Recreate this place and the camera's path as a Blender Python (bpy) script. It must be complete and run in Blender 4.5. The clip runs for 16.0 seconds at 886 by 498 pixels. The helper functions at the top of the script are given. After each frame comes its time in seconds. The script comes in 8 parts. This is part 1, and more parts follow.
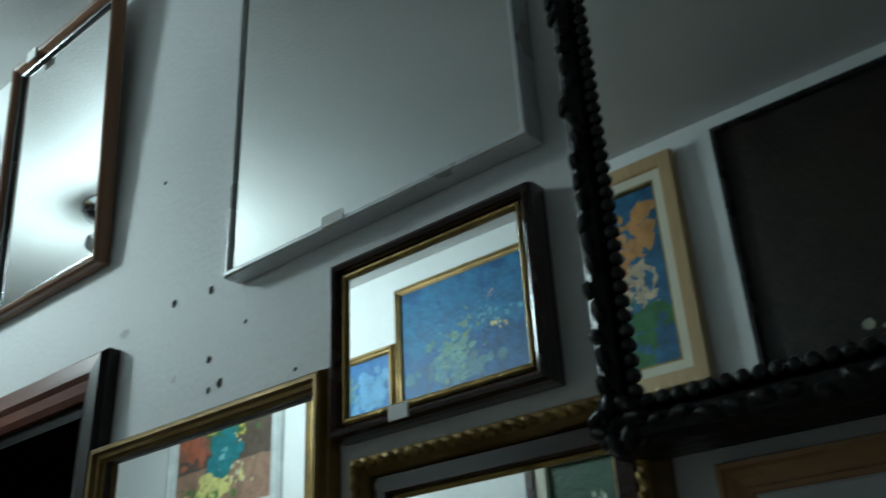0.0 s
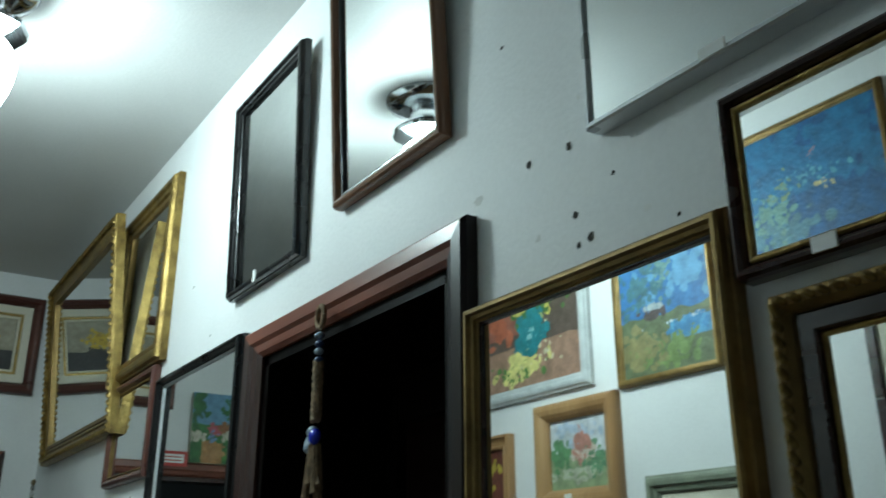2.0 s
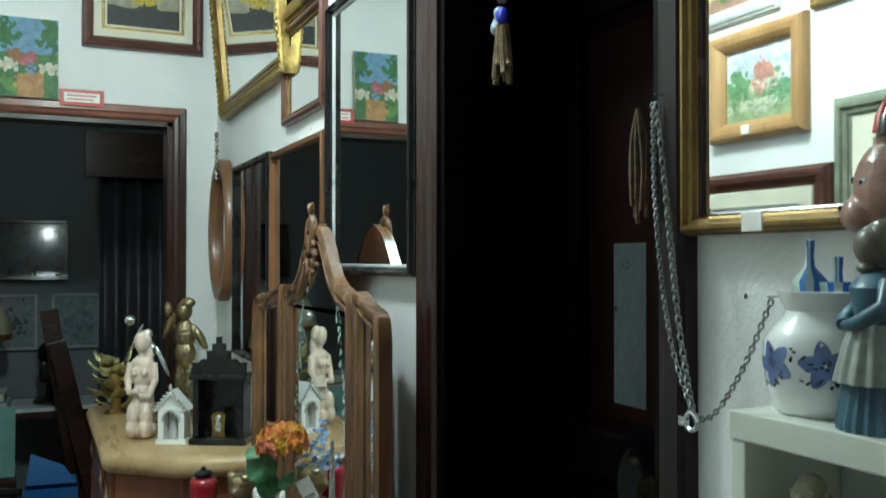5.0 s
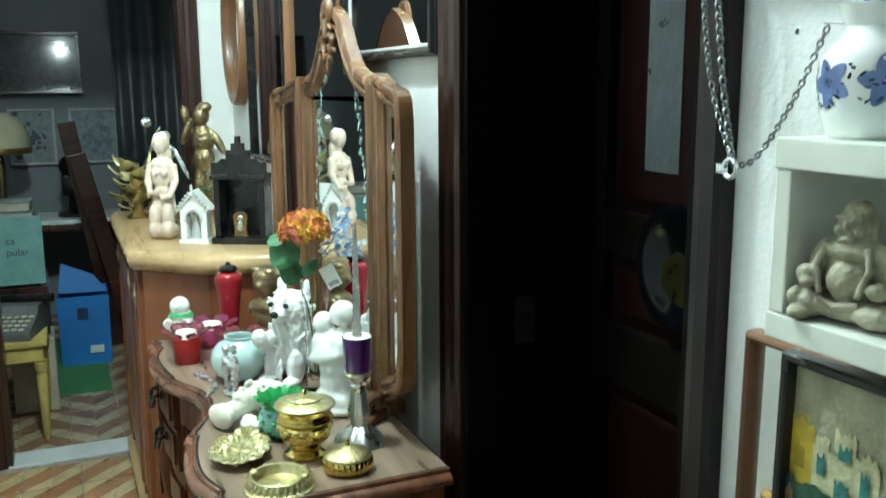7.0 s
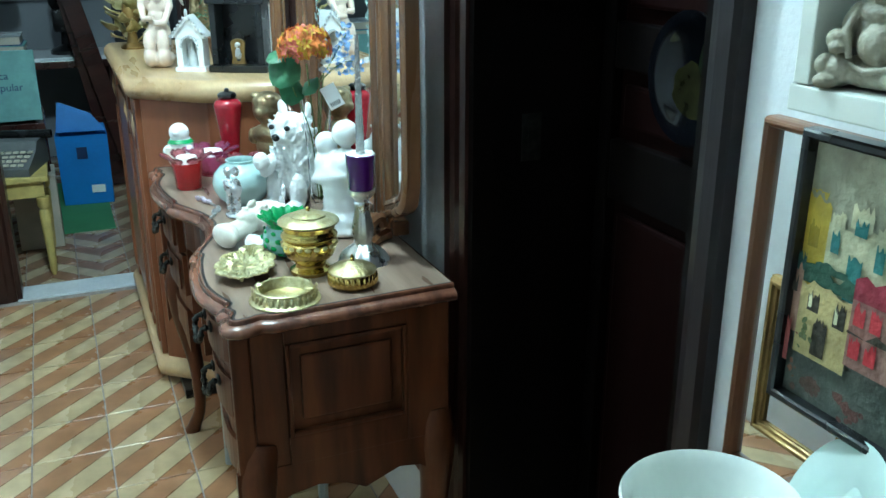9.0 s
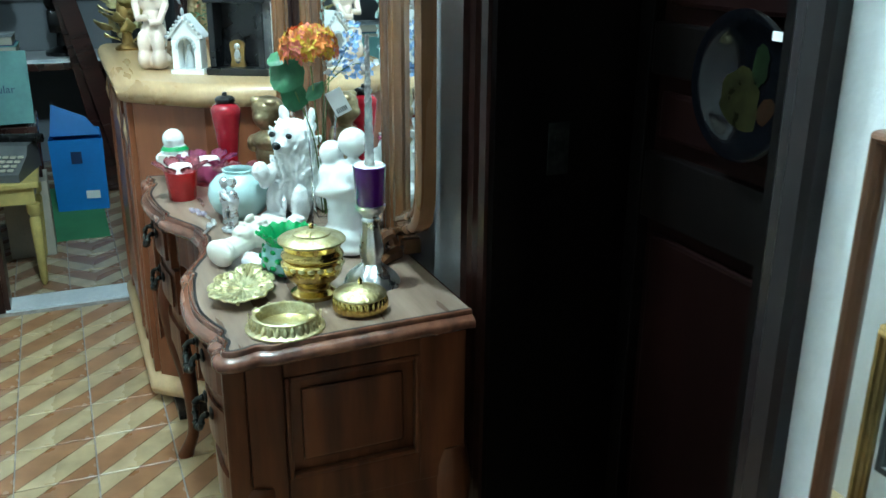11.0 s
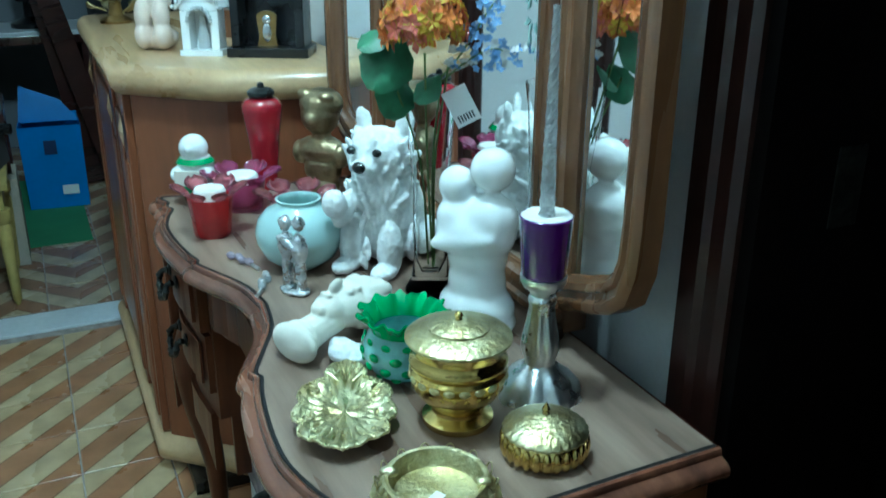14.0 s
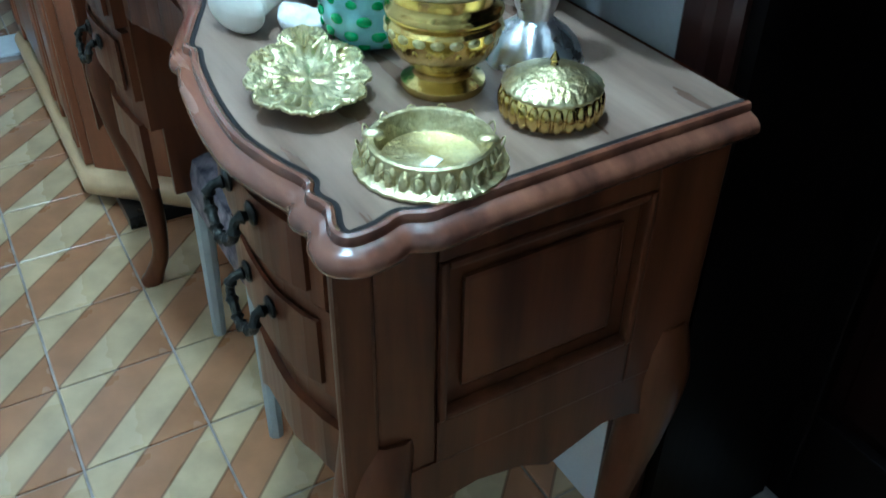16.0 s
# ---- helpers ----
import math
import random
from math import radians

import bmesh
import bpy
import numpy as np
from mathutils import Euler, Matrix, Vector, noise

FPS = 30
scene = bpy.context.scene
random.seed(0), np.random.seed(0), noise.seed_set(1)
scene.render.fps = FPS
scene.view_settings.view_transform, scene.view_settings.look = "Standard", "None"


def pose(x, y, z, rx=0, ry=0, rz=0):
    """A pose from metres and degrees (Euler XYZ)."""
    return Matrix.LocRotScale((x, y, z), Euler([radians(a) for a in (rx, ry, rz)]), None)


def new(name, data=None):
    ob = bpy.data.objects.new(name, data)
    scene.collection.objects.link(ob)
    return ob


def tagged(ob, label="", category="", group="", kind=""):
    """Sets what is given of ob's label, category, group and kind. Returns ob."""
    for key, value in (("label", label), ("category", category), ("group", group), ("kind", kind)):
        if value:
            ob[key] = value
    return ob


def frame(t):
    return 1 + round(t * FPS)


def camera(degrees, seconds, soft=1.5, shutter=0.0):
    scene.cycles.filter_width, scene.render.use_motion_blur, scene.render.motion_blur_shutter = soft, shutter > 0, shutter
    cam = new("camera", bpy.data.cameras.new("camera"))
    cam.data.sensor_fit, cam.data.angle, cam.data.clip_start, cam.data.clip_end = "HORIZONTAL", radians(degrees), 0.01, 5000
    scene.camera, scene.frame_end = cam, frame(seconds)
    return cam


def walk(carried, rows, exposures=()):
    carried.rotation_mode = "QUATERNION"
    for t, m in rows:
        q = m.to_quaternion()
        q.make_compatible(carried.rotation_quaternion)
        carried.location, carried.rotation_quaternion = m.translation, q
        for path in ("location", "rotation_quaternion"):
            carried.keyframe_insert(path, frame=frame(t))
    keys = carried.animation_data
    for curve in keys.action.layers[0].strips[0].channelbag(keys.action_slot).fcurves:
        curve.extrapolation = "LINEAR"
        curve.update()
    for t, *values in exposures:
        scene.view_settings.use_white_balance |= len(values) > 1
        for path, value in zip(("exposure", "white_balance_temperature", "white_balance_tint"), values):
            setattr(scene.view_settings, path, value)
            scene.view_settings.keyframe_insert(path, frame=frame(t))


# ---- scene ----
cam = camera(52.5, 16.0, shutter=0.4)
METRES, EYE, TILT, LEAN, TURN = 1.46, 1.68, 0.0, 0.0, 38.6
ROWS = [
    (0.0, 0.0, 0.0, 0.0, 1.38, 26.31, 2.79),
    (0.5, -0.0219, 0.008, -0.0028, 6.37, 24.39, 2.14),
    (1.0, -0.0412, 0.0155, -0.006, 10.33, 22.8, 1.57),
    (1.5, -0.0632, 0.0167, -0.0119, 13.94, 21.44, 0.78),
    (2.0, -0.0859, 0.0201, -0.0189, 17.94, 20.0, 0.09),
    (2.5, -0.1073, 0.0275, -0.0276, 21.52, 18.32, -0.32),
    (3.0, -0.1159, 0.0287, -0.043, 24.35, 16.17, -0.31),
    (3.5, -0.1255, 0.0373, -0.0652, 25.98, 12.64, -0.31),
    (4.0, -0.1323, 0.0437, -0.087, 26.55, 8.41, 0.0),
    (4.5, -0.1418, 0.0491, -0.1079, 26.8, 4.28, -0.01),
    (7.0, -0.1663, 0.0779, -0.1832, 28.27, -10.3, 0.31),
    (7.5, -0.1689, 0.0813, -0.1989, 28.47, -13.07, 0.33),
    (8.0, -0.1709, 0.0839, -0.2116, 28.49, -15.59, 0.43),
    (8.5, -0.1725, 0.084, -0.2225, 28.41, -17.91, 0.38),
    (9.0, -0.1732, 0.08, -0.2299, 28.37, -19.62, 0.09),
    (11.5, -0.2814, 0.2031, -0.2472, 28.49, -19.17, -0.4),
    (12.0, -0.3317, 0.2467, -0.2451, 28.21, -19.02, -0.21),
    (12.5, -0.3773, 0.2742, -0.2491, 28.57, -19.06, -0.3),
    (13.0, -0.4506, 0.3284, -0.2563, 28.59, -19.09, -0.88),
    (13.5, -0.5206, 0.3827, -0.2626, 28.12, -19.28, -0.86),
    (14.0, -0.5704, 0.4145, -0.2839, 26.75, -21.28, -0.3),
    (14.5, -0.5943, 0.4324, -0.3152, 24.9, -25.02, -0.06),
    (15.0, -0.6108, 0.4506, -0.3504, 22.7, -30.13, 0.48),
    (15.5, -0.6267, 0.4557, -0.3709, 21.48, -33.98, -0.17),
    (16.0, -0.6312, 0.4537, -0.385, 21.44, -36.7, -0.85),
]
walk(cam, [(t, pose(0, 0, EYE, TILT, LEAN, TURN) @ pose(METRES * x, METRES * y, METRES * z, 90 + pitch, roll, yaw)) for t, x, y, z, yaw, pitch, roll in ROWS],
     [(0.0, -0.5, 6750, 14), (1.0, -0.46, 6700, 12), (2.0, -0.34, 6850, 12), (3.0, -0.23, 7100, 12), (4.0, 0.28, 7200, 12), (4.7, 0.88, 7200, 12), (6.8, 2.2, 7100, 10), (9.0, 2.3, 5950, 9), (11.5, 2.35, 6100, 8), (12.5, 2.25, 6000, 7),
      (13.0, 2.08, 5750, 4), (13.5, 1.95, 5400, 0), (14.2, 1.68, 5350, 1), (15.0, 1.65, 5450, 6), (15.5, 1.85, 5300, 8), (16.0, 2.1, 5250, 13)])

# ---- light ----
world = bpy.data.worlds.new("world")
scene.world = world
world.use_nodes = True
world.node_tree.nodes["Background"].inputs[0].default_value = (0.5, 0.6, 0.75, 1)
world.node_tree.nodes["Background"].inputs[1].default_value = 0.008

WALL, BACK, FAR, CEIL = 0.578, -0.62, -3.85, 2.775
LAMP = (-1.885, 0.02)


# ---- materials ----
def mat(name, col, rough=0.5, metal=0.0, var=0.12, scale=6.0, bump=0.05, fine=60.0, stretch=(1, 1, 1), col2=None, coat=0.0,
        trans=0.0, ior=1.45, emit=0.0, rvar=0.1, alpha=1.0, spec=0.5):
    """A surface with a broad and a fine variation of colour, gloss and relief, at real-world size."""
    m = bpy.data.materials.new(name)
    m.use_nodes = True
    nt = m.node_tree
    n, l = nt.nodes, nt.links
    b = n["Principled BSDF"]
    tc = n.new("ShaderNodeTexCoord")
    mp = n.new("ShaderNodeMapping")
    mp.inputs["Scale"].default_value = stretch
    l.new(tc.outputs["Object"], mp.inputs[0])
    big, small = n.new("ShaderNodeTexNoise"), n.new("ShaderNodeTexNoise")
    for t, s, d in ((big, scale, 4), (small, fine, 3)):
        t.inputs["Scale"].default_value, t.inputs["Detail"].default_value = s, d
        l.new(mp.outputs[0], t.inputs["Vector"])
    ramp = n.new("ShaderNodeValToRGB")
    c2 = col2 or [c * (1 - var * 2.2) for c in col]
    ramp.color_ramp.elements[0].position, ramp.color_ramp.elements[1].position = 0.32, 0.68
    ramp.color_ramp.elements[0].color, ramp.color_ramp.elements[1].color = (*c2, 1), (*col, 1)
    l.new(big.outputs[0], ramp.inputs[0])
    mix = n.new("ShaderNodeMix")
    mix.data_type, mix.blend_type = "RGBA", "MULTIPLY"
    mix.inputs[0].default_value = min(1.0, var * 3)
    fr = n.new("ShaderNodeMapRange")
    fr.inputs["From Min"].default_value, fr.inputs["From Max"].default_value = 0.3, 0.7
    fr.inputs["To Min"].default_value = 0.7
    l.new(small.outputs[0], fr.inputs[0])
    l.new(ramp.outputs[0], mix.inputs[6])
    l.new(fr.outputs[0], mix.inputs[7])
    l.new(mix.outputs[2], b.inputs["Base Color"])
    rr = n.new("ShaderNodeMapRange")
    rr.inputs["To Min"].default_value, rr.inputs["To Max"].default_value = max(0.02, rough - rvar), min(1, rough + rvar)
    l.new(big.outputs[0], rr.inputs[0])
    l.new(rr.outputs[0], b.inputs["Roughness"])
    b.inputs["Metallic"].default_value = metal
    b.inputs["Specular IOR Level"].default_value = spec
    b.inputs["Coat Weight"].default_value = coat
    b.inputs["Coat Roughness"].default_value = 0.15
    b.inputs["Transmission Weight"].default_value = trans
    b.inputs["IOR"].default_value = ior
    b.inputs["Alpha"].default_value = alpha
    if emit:
        b.inputs["Emission Color"].default_value, b.inputs["Emission Strength"].default_value = (*col, 1), emit
    if bump:
        bp = n.new("ShaderNodeBump")
        bp.inputs["Strength"].default_value, bp.inputs["Distance"].default_value = bump, 0.004
        l.new(small.outputs[0], bp.inputs["Height"])
        l.new(bp.outputs[0], b.inputs["Normal"])
    return m


def wood(name, col, col2, rough=0.35, along="z", coat=0.15, scale=9.0, spec=0.5):
    s = {"x": (0.12, 1, 1), "y": (1, 0.12, 1), "z": (1, 1, 0.12)}[along]
    return mat(name, col, rough, var=0.16, scale=scale, bump=0.12, fine=70, stretch=s, col2=col2, coat=coat, spec=spec)


def stripe_tile(name, cream, brown, period=0.2, phase=0.0, zig=0.0):
    """Glazed tile with slanting cream and terracotta bands, printed in world coordinates."""
    m = mat(name, brown, 0.28, var=0.1, scale=5, bump=0.04, fine=90, rvar=0.12)
    nt = m.node_tree
    n, l = nt.nodes, nt.links
    geo, sep = n.new("ShaderNodeNewGeometry"), n.new("ShaderNodeSeparateXYZ")
    l.new(geo.outputs["Position"], sep.inputs[0])

    def calc(op, a, b=0.0):
        q = n.new("ShaderNodeMath")
        q.operation = op
        for k, v in ((0, a), (1, b)):
            if isinstance(v, float):
                q.inputs[k].default_value = v
            else:
                l.new(v, q.inputs[k])
        return q.outputs[0]
    y = sep.outputs["Y"]
    if zig:
        y = calc("MULTIPLY", calc("PINGPONG", calc("ADD", y, 50.0), zig), 1.0)
    band = calc("FRACT", calc("DIVIDE", calc("ADD", calc("ADD", sep.outputs["X"], y), 50.0 + phase), period))
    lo = calc("SUBTRACT", calc("ABSOLUTE", calc("SUBTRACT", band, 0.5)), 0.25)
    sm = n.new("ShaderNodeMapRange")
    sm.inputs["From Min"].default_value, sm.inputs["From Max"].default_value = -0.012, 0.012
    l.new(lo, sm.inputs[0])
    tc, ob = n.new("ShaderNodeTexCoord"), n.new("ShaderNodeObjectInfo")
    blotch = n.new("ShaderNodeTexNoise")
    blotch.inputs["Scale"].default_value, blotch.inputs["Detail"].default_value = 14, 5
    l.new(geo.outputs["Position"], blotch.inputs["Vector"])
    two = n.new("ShaderNodeMix")
    two.data_type = "RGBA"
    two.inputs[6].default_value, two.inputs[7].default_value = (*brown, 1), (*cream, 1)
    l.new(sm.outputs[0], two.inputs[0])
    edge = calc("LESS_THAN", calc("ABSOLUTE", lo), 0.016)
    rim = n.new("ShaderNodeMix")
    rim.data_type, rim.blend_type = "RGBA", "MULTIPLY"
    rim.inputs[7].default_value = (0.55, 0.5, 0.48, 1)
    l.new(edge, rim.inputs[0])
    l.new(two.outputs[2], rim.inputs[6])
    wear = n.new("ShaderNodeMix")
    wear.data_type, wear.blend_type = "RGBA", "MULTIPLY"
    wear.inputs[0].default_value = 1.0
    l.new(rim.outputs[2], wear.inputs[6])
    br = n.new("ShaderNodeMapRange")
    br.inputs["From Min"].default_value, br.inputs["From Max"].default_value = 0.3, 0.7
    br.inputs["To Min"].default_value, br.inputs["To Max"].default_value = 0.78, 1.08
    l.new(blotch.outputs[0], br.inputs[0])
    one = calc("ADD", calc("MULTIPLY", ob.outputs["Random"], 0.12), 0.94)
    l.new(calc("MULTIPLY", br.outputs[0], one), wear.inputs[7])
    l.new(wear.outputs[2], n["Principled BSDF"].inputs["Base Color"])
    return m


def glassy(name, col=(1, 1, 1), rough=0.02, ior=1.45):
    return mat(name, col, rough, var=0.0, bump=0, trans=1.0, ior=ior, rvar=0.01)


def wall_paint(name, col):
    """Old painted plaster: rolled texture, faint stains and scuffs."""
    return mat(name, col, 0.55, var=0.05, scale=2.2, bump=0.18, fine=130, rvar=0.12)


M = {}
M["wall"] = wall_paint("wall_white", (0.79, 0.80, 0.80))
M["ceiling"] = wall_paint("ceiling_paint", (0.58, 0.58, 0.57))
M["grime"] = mat("nail_hole", (0.05, 0.045, 0.04), 0.9)
M["chip"] = mat("plaster_chip", (0.86, 0.86, 0.84), 0.8)
M["tile"] = stripe_tile("striped_tile", (0.53, 0.395, 0.225), (0.37, 0.172, 0.080), phase=0.015)
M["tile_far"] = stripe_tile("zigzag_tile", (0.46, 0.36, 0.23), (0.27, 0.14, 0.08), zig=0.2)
M["grout"] = mat("grout", (0.46, 0.40, 0.36), 0.8, var=0.2, scale=20)
M["marble"] = mat("sill_marble", (0.72, 0.75, 0.76), 0.35, var=0.1, scale=9, col2=(0.6, 0.64, 0.66))
# One frame wood: jambs coloured darker for shade, head lighter where lit.
M["door_wood"] = wood("shaded_frame_wood", (0.044, 0.0135, 0.010), (0.022, 0.0075, 0.006), 0.32, "z", 0.15)
M["door_wood_x"] = wood("lit_head_wood", (0.25, 0.078, 0.048), (0.14, 0.042, 0.026), 0.36, "x", 0.12)
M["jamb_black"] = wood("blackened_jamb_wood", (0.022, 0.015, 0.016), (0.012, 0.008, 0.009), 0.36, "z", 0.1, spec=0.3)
# Door and reveal wood taken near black to hold the doorway's shade.
M["leaf_wood"] = wood("doorway_shaded_wood", (0.0042, 0.0028, 0.0025), (0.0022, 0.0015, 0.0014), 0.45, "z", 0.0, spec=0.08)
M["leaf_red"] = wood("shaded_panel_wood", (0.008, 0.0022, 0.0018), (0.0045, 0.0014, 0.0012), 0.45, "z", 0.0, spec=0.08)
# Plate glazes cut almost to black, standing in for shade on the door.
M["plate_black"] = mat("shaded_black_glaze", (0.0022, 0.0025, 0.0035), 0.1, var=0.1, scale=20, bump=0, spec=0.3)
M["fruit_yellow"] = mat("shaded_ochre_glaze", (0.018, 0.017, 0.006), 0.3, var=0.3, scale=40, bump=0.1, spec=0.1)
M["fruit_orange"] = mat("shaded_orange_glaze", (0.018, 0.007, 0.003), 0.3, var=0.3, scale=40, bump=0.1, spec=0.1)
M["fruit_green"] = mat("shaded_green_glaze", (0.006, 0.012, 0.004), 0.3, var=0.3, scale=40, bump=0.1, spec=0.1)
M["dresser"] = wood("dresser_wood", (0.150, 0.046, 0.017), (0.055, 0.016, 0.007), 0.32, "z", 0.05, 26, spec=0.3)
M["dresser_top"] = wood("dresser_top_wood", (0.335, 0.235, 0.172), (0.15, 0.092, 0.064), 0.3, "x", 0.2, 30)
M["dresser_edge"] = wood("dresser_edge_wood", (0.245, 0.092, 0.050), (0.085, 0.032, 0.022), 0.24, "x", 0.4, 30)
M["mirror_wood"] = wood("mirror_frame_wood", (0.23, 0.105, 0.045), (0.10, 0.042, 0.019), 0.26, "z", 0.3, 20)
M["cabinet"] = wood("cabinet_wood", (0.26, 0.085, 0.035), (0.16, 0.048, 0.02), 0.35, "z", 0.25)
M["cabinet_trim"] = wood("pale_trim_wood", (0.60, 0.41, 0.22), (0.47, 0.30, 0.15), 0.3, "x", 0.3)
M["mirror"] = mat("mirror_silver", (0.86, 0.89, 0.88), 0.012, 1.0, var=0.0, bump=0, rvar=0.008)
M["mirror_old"] = mat("aged_mirror", (0.7, 0.73, 0.72), 0.03, 1.0, var=0.06, scale=5, bump=0, rvar=0.02)
M["gold"] = mat("gold_leaf", (0.46, 0.31, 0.10), 0.36, 0.8, var=0.24, scale=26, bump=0.7, fine=110, col2=(0.20, 0.125, 0.04))
M["gold_dark"] = mat("dull_gold", (0.34, 0.21, 0.07), 0.4, 0.6, var=0.2, scale=18, bump=0.2, fine=120)
M["brass"] = mat("polished_brass", (0.72, 0.55, 0.20), 0.17, 1.0, var=0.12, scale=26, bump=0.08, fine=180, col2=(0.52, 0.36, 0.10))
M["brass_rough"] = mat("cast_brass", (0.78, 0.73, 0.46), 0.36, 1.0, var=0.2, scale=40, bump=0.45, fine=260, col2=(0.52, 0.43, 0.19))
M["bronze"] = mat("bronze", (0.42, 0.33, 0.19), 0.34, 0.9, var=0.2, scale=30, bump=0.3, fine=140)
M["silver"] = mat("silver_plate", (0.78, 0.80, 0.82), 0.27, 1.0, var=0.1, scale=40, bump=0.1, fine=200)
M["chrome"] = mat("chrome", (0.6, 0.62, 0.64), 0.1, 1.0, var=0.05)
M["iron"] = mat("dark_handle_iron", (0.05, 0.052, 0.045), 0.38, 0.7, var=0.3, scale=60, bump=0.4, fine=150)
M["black"] = mat("black_lacquer", (0.012, 0.012, 0.013), 0.28, var=0.2, scale=12, bump=0.1, coat=0.3)
M["pewter"] = mat("brushed_pewter", (0.86, 0.89, 0.91), 0.29, 1.0, var=0.08, scale=40, bump=0.15, fine=160)
M["chain"] = mat("tarnished_chain", (0.42, 0.43, 0.44), 0.3, 1.0, var=0.3, scale=90)
M["dark_glass"] = mat("print_under_glass", (0.035, 0.05, 0.06), 0.05, var=0.3, scale=14, bump=0, coat=0.6)
M["apron"] = mat("grey_white_glaze", (0.42, 0.44, 0.41), 0.35, var=0.15, scale=50)
M["inlay"] = mat("black_inlay", (0.018, 0.016, 0.016), 0.5, spec=0.2)
M["scarf"] = mat("brown_grey_glaze", (0.22, 0.19, 0.15), 0.4, var=0.25, scale=40)
M["black_carved"] = mat("black_carved_wood", (0.008, 0.008, 0.009), 0.38, var=0.3, scale=30, bump=0.5, fine=120, coat=0.1, spec=0.35)
M["black_grey"] = mat("charcoal_frame", (0.05, 0.055, 0.06), 0.4, var=0.2, scale=20)
M["dark_wood"] = wood("dark_frame_wood", (0.055, 0.018, 0.014), (0.025, 0.009, 0.008), 0.25, "x", 0.4)
M["mahogany"] = wood("mahogany_frame", (0.14, 0.045, 0.03), (0.07, 0.02, 0.015), 0.3, "x", 0.3)
M["brown_wood"] = wood("brown_frame_wood", (0.24, 0.105, 0.05), (0.15, 0.06, 0.03), 0.35, "z", 0.2)
M["oak"] = wood("light_oak", (0.48, 0.27, 0.12), (0.35, 0.18, 0.075), 0.4, "z", 0.1)
M["pine"] = wood("pine_frame", (0.62, 0.43, 0.24), (0.5, 0.33, 0.17), 0.45, "z", 0.05)
M["alu"] = mat("white_alloy", (0.72, 0.74, 0.76), 0.3, 0.4, var=0.06)
M["grey_frame"] = mat("grey_frame_paint", (0.55, 0.58, 0.58), 0.4, var=0.1, scale=25)
M["green_frame"] = mat("green_grey_frame", (0.24, 0.27, 0.2), 0.4, var=0.15, scale=25)
M["linen"] = mat("cream_mat_board", (0.72, 0.68, 0.56), 0.8, var=0.05, fine=200, bump=0.2)
M["paper"] = mat("white_paper", (0.86, 0.86, 0.84), 0.6, var=0.03)
M["porcelain"] = mat("white_porcelain", (0.86, 0.88, 0.87), 0.14, var=0.02, bump=0.0, coat=0.3)
M["plaster"] = mat("cream_plaster", (0.80, 0.76, 0.66), 0.55, var=0.06, scale=14, bump=0.15)
M["pink_stone"] = mat("pale_pink_alabaster", (0.82, 0.66, 0.55), 0.35, var=0.08, scale=12, bump=0.08)
M["fur"] = mat("white_fur_plaster", (0.88, 0.89, 0.88), 0.5, var=0.07, scale=30, bump=0.5, fine=170)
M["stone_grey"] = mat("grey_resin", (0.50, 0.46, 0.35), 0.6, var=0.2, scale=34, bump=0.4, fine=150, col2=(0.27, 0.24, 0.17))
M["celadon"] = mat("celadon_glaze", (0.47, 0.66, 0.64), 0.2, var=0.05, bump=0.0, coat=0.5)
M["red_glass"] = mat("red_glass", (0.75, 0.03, 0.035), 0.06, var=0.05, bump=0, trans=0.55, coat=0.4)
M["pink_glass"] = mat("magenta_glass", (0.68, 0.12, 0.30), 0.06, var=0.05, bump=0, trans=0.75, coat=0.4)
M["rose_glass"] = mat("rose_glass", (0.78, 0.25, 0.30), 0.06, var=0.05, bump=0, trans=0.85)
M["red_lacquer"] = mat("red_lacquer", (0.34, 0.008, 0.018), 0.12, var=0.08, bump=0, coat=0.6)
M["wax"] = mat("white_wax", (0.86, 0.84, 0.78), 0.45, var=0.03)
M["purple"] = mat("purple_candle_glass", (0.075, 0.006, 0.16), 0.12, var=0.05, bump=0, coat=0.6)
M["green_glass"] = mat("green_glass", (0.03, 0.55, 0.16), 0.08, var=0.1, bump=0, trans=0.4, coat=0.4)
M["aqua_glass"] = mat("aqua_glass", (0.40, 0.84, 0.82), 0.1, var=0.18, scale=34, bump=0, trans=0.3, coat=0.4)
M["etched"] = mat("frosted_etching", (0.42, 0.62, 0.58), 0.8, var=0.1)
M["clear"] = glassy("clear_glass", (0.95, 0.98, 0.97))
M["thin_glass"] = glassy("thin_vase_glass", (0.97, 0.99, 0.98), 0.03, 1.13)
M["crystal"] = mat("crystal_candle", (0.82, 0.84, 0.84), 0.08, var=0.1, bump=0.4, fine=220, trans=0.7)
M["leaf"] = mat("leaf_green", (0.045, 0.20, 0.085), 0.45, var=0.2, scale=30)
M["stem"] = mat("stem_green", (0.12, 0.2, 0.05), 0.5)
M["orange"] = mat("orange_petal", (0.85, 0.25, 0.045), 0.6, var=0.2, scale=60)
M["coral"] = mat("coral_petal", (0.85, 0.20, 0.13), 0.6, var=0.2, scale=60)
M["yellow"] = mat("yellow_petal", (0.85, 0.55, 0.05), 0.6, var=0.2, scale=60)
M["blue_petal"] = mat("pale_blue_petal", (0.26, 0.46, 0.80), 0.6, var=0.15, scale=60)
M["bulb"] = mat("lit_bulb", (0.69, 0.95, 1.0), 0.3, var=0, bump=0, emit=118.0)
M["dim_bulb"] = mat("dim_bulb", (0.7, 0.95, 1.0), 0.3, var=0, bump=0, emit=45.0)
M["rope"] = mat("jute_rope", (0.36, 0.24, 0.14), 0.85, var=0.25, scale=60, bump=0.6, fine=200)
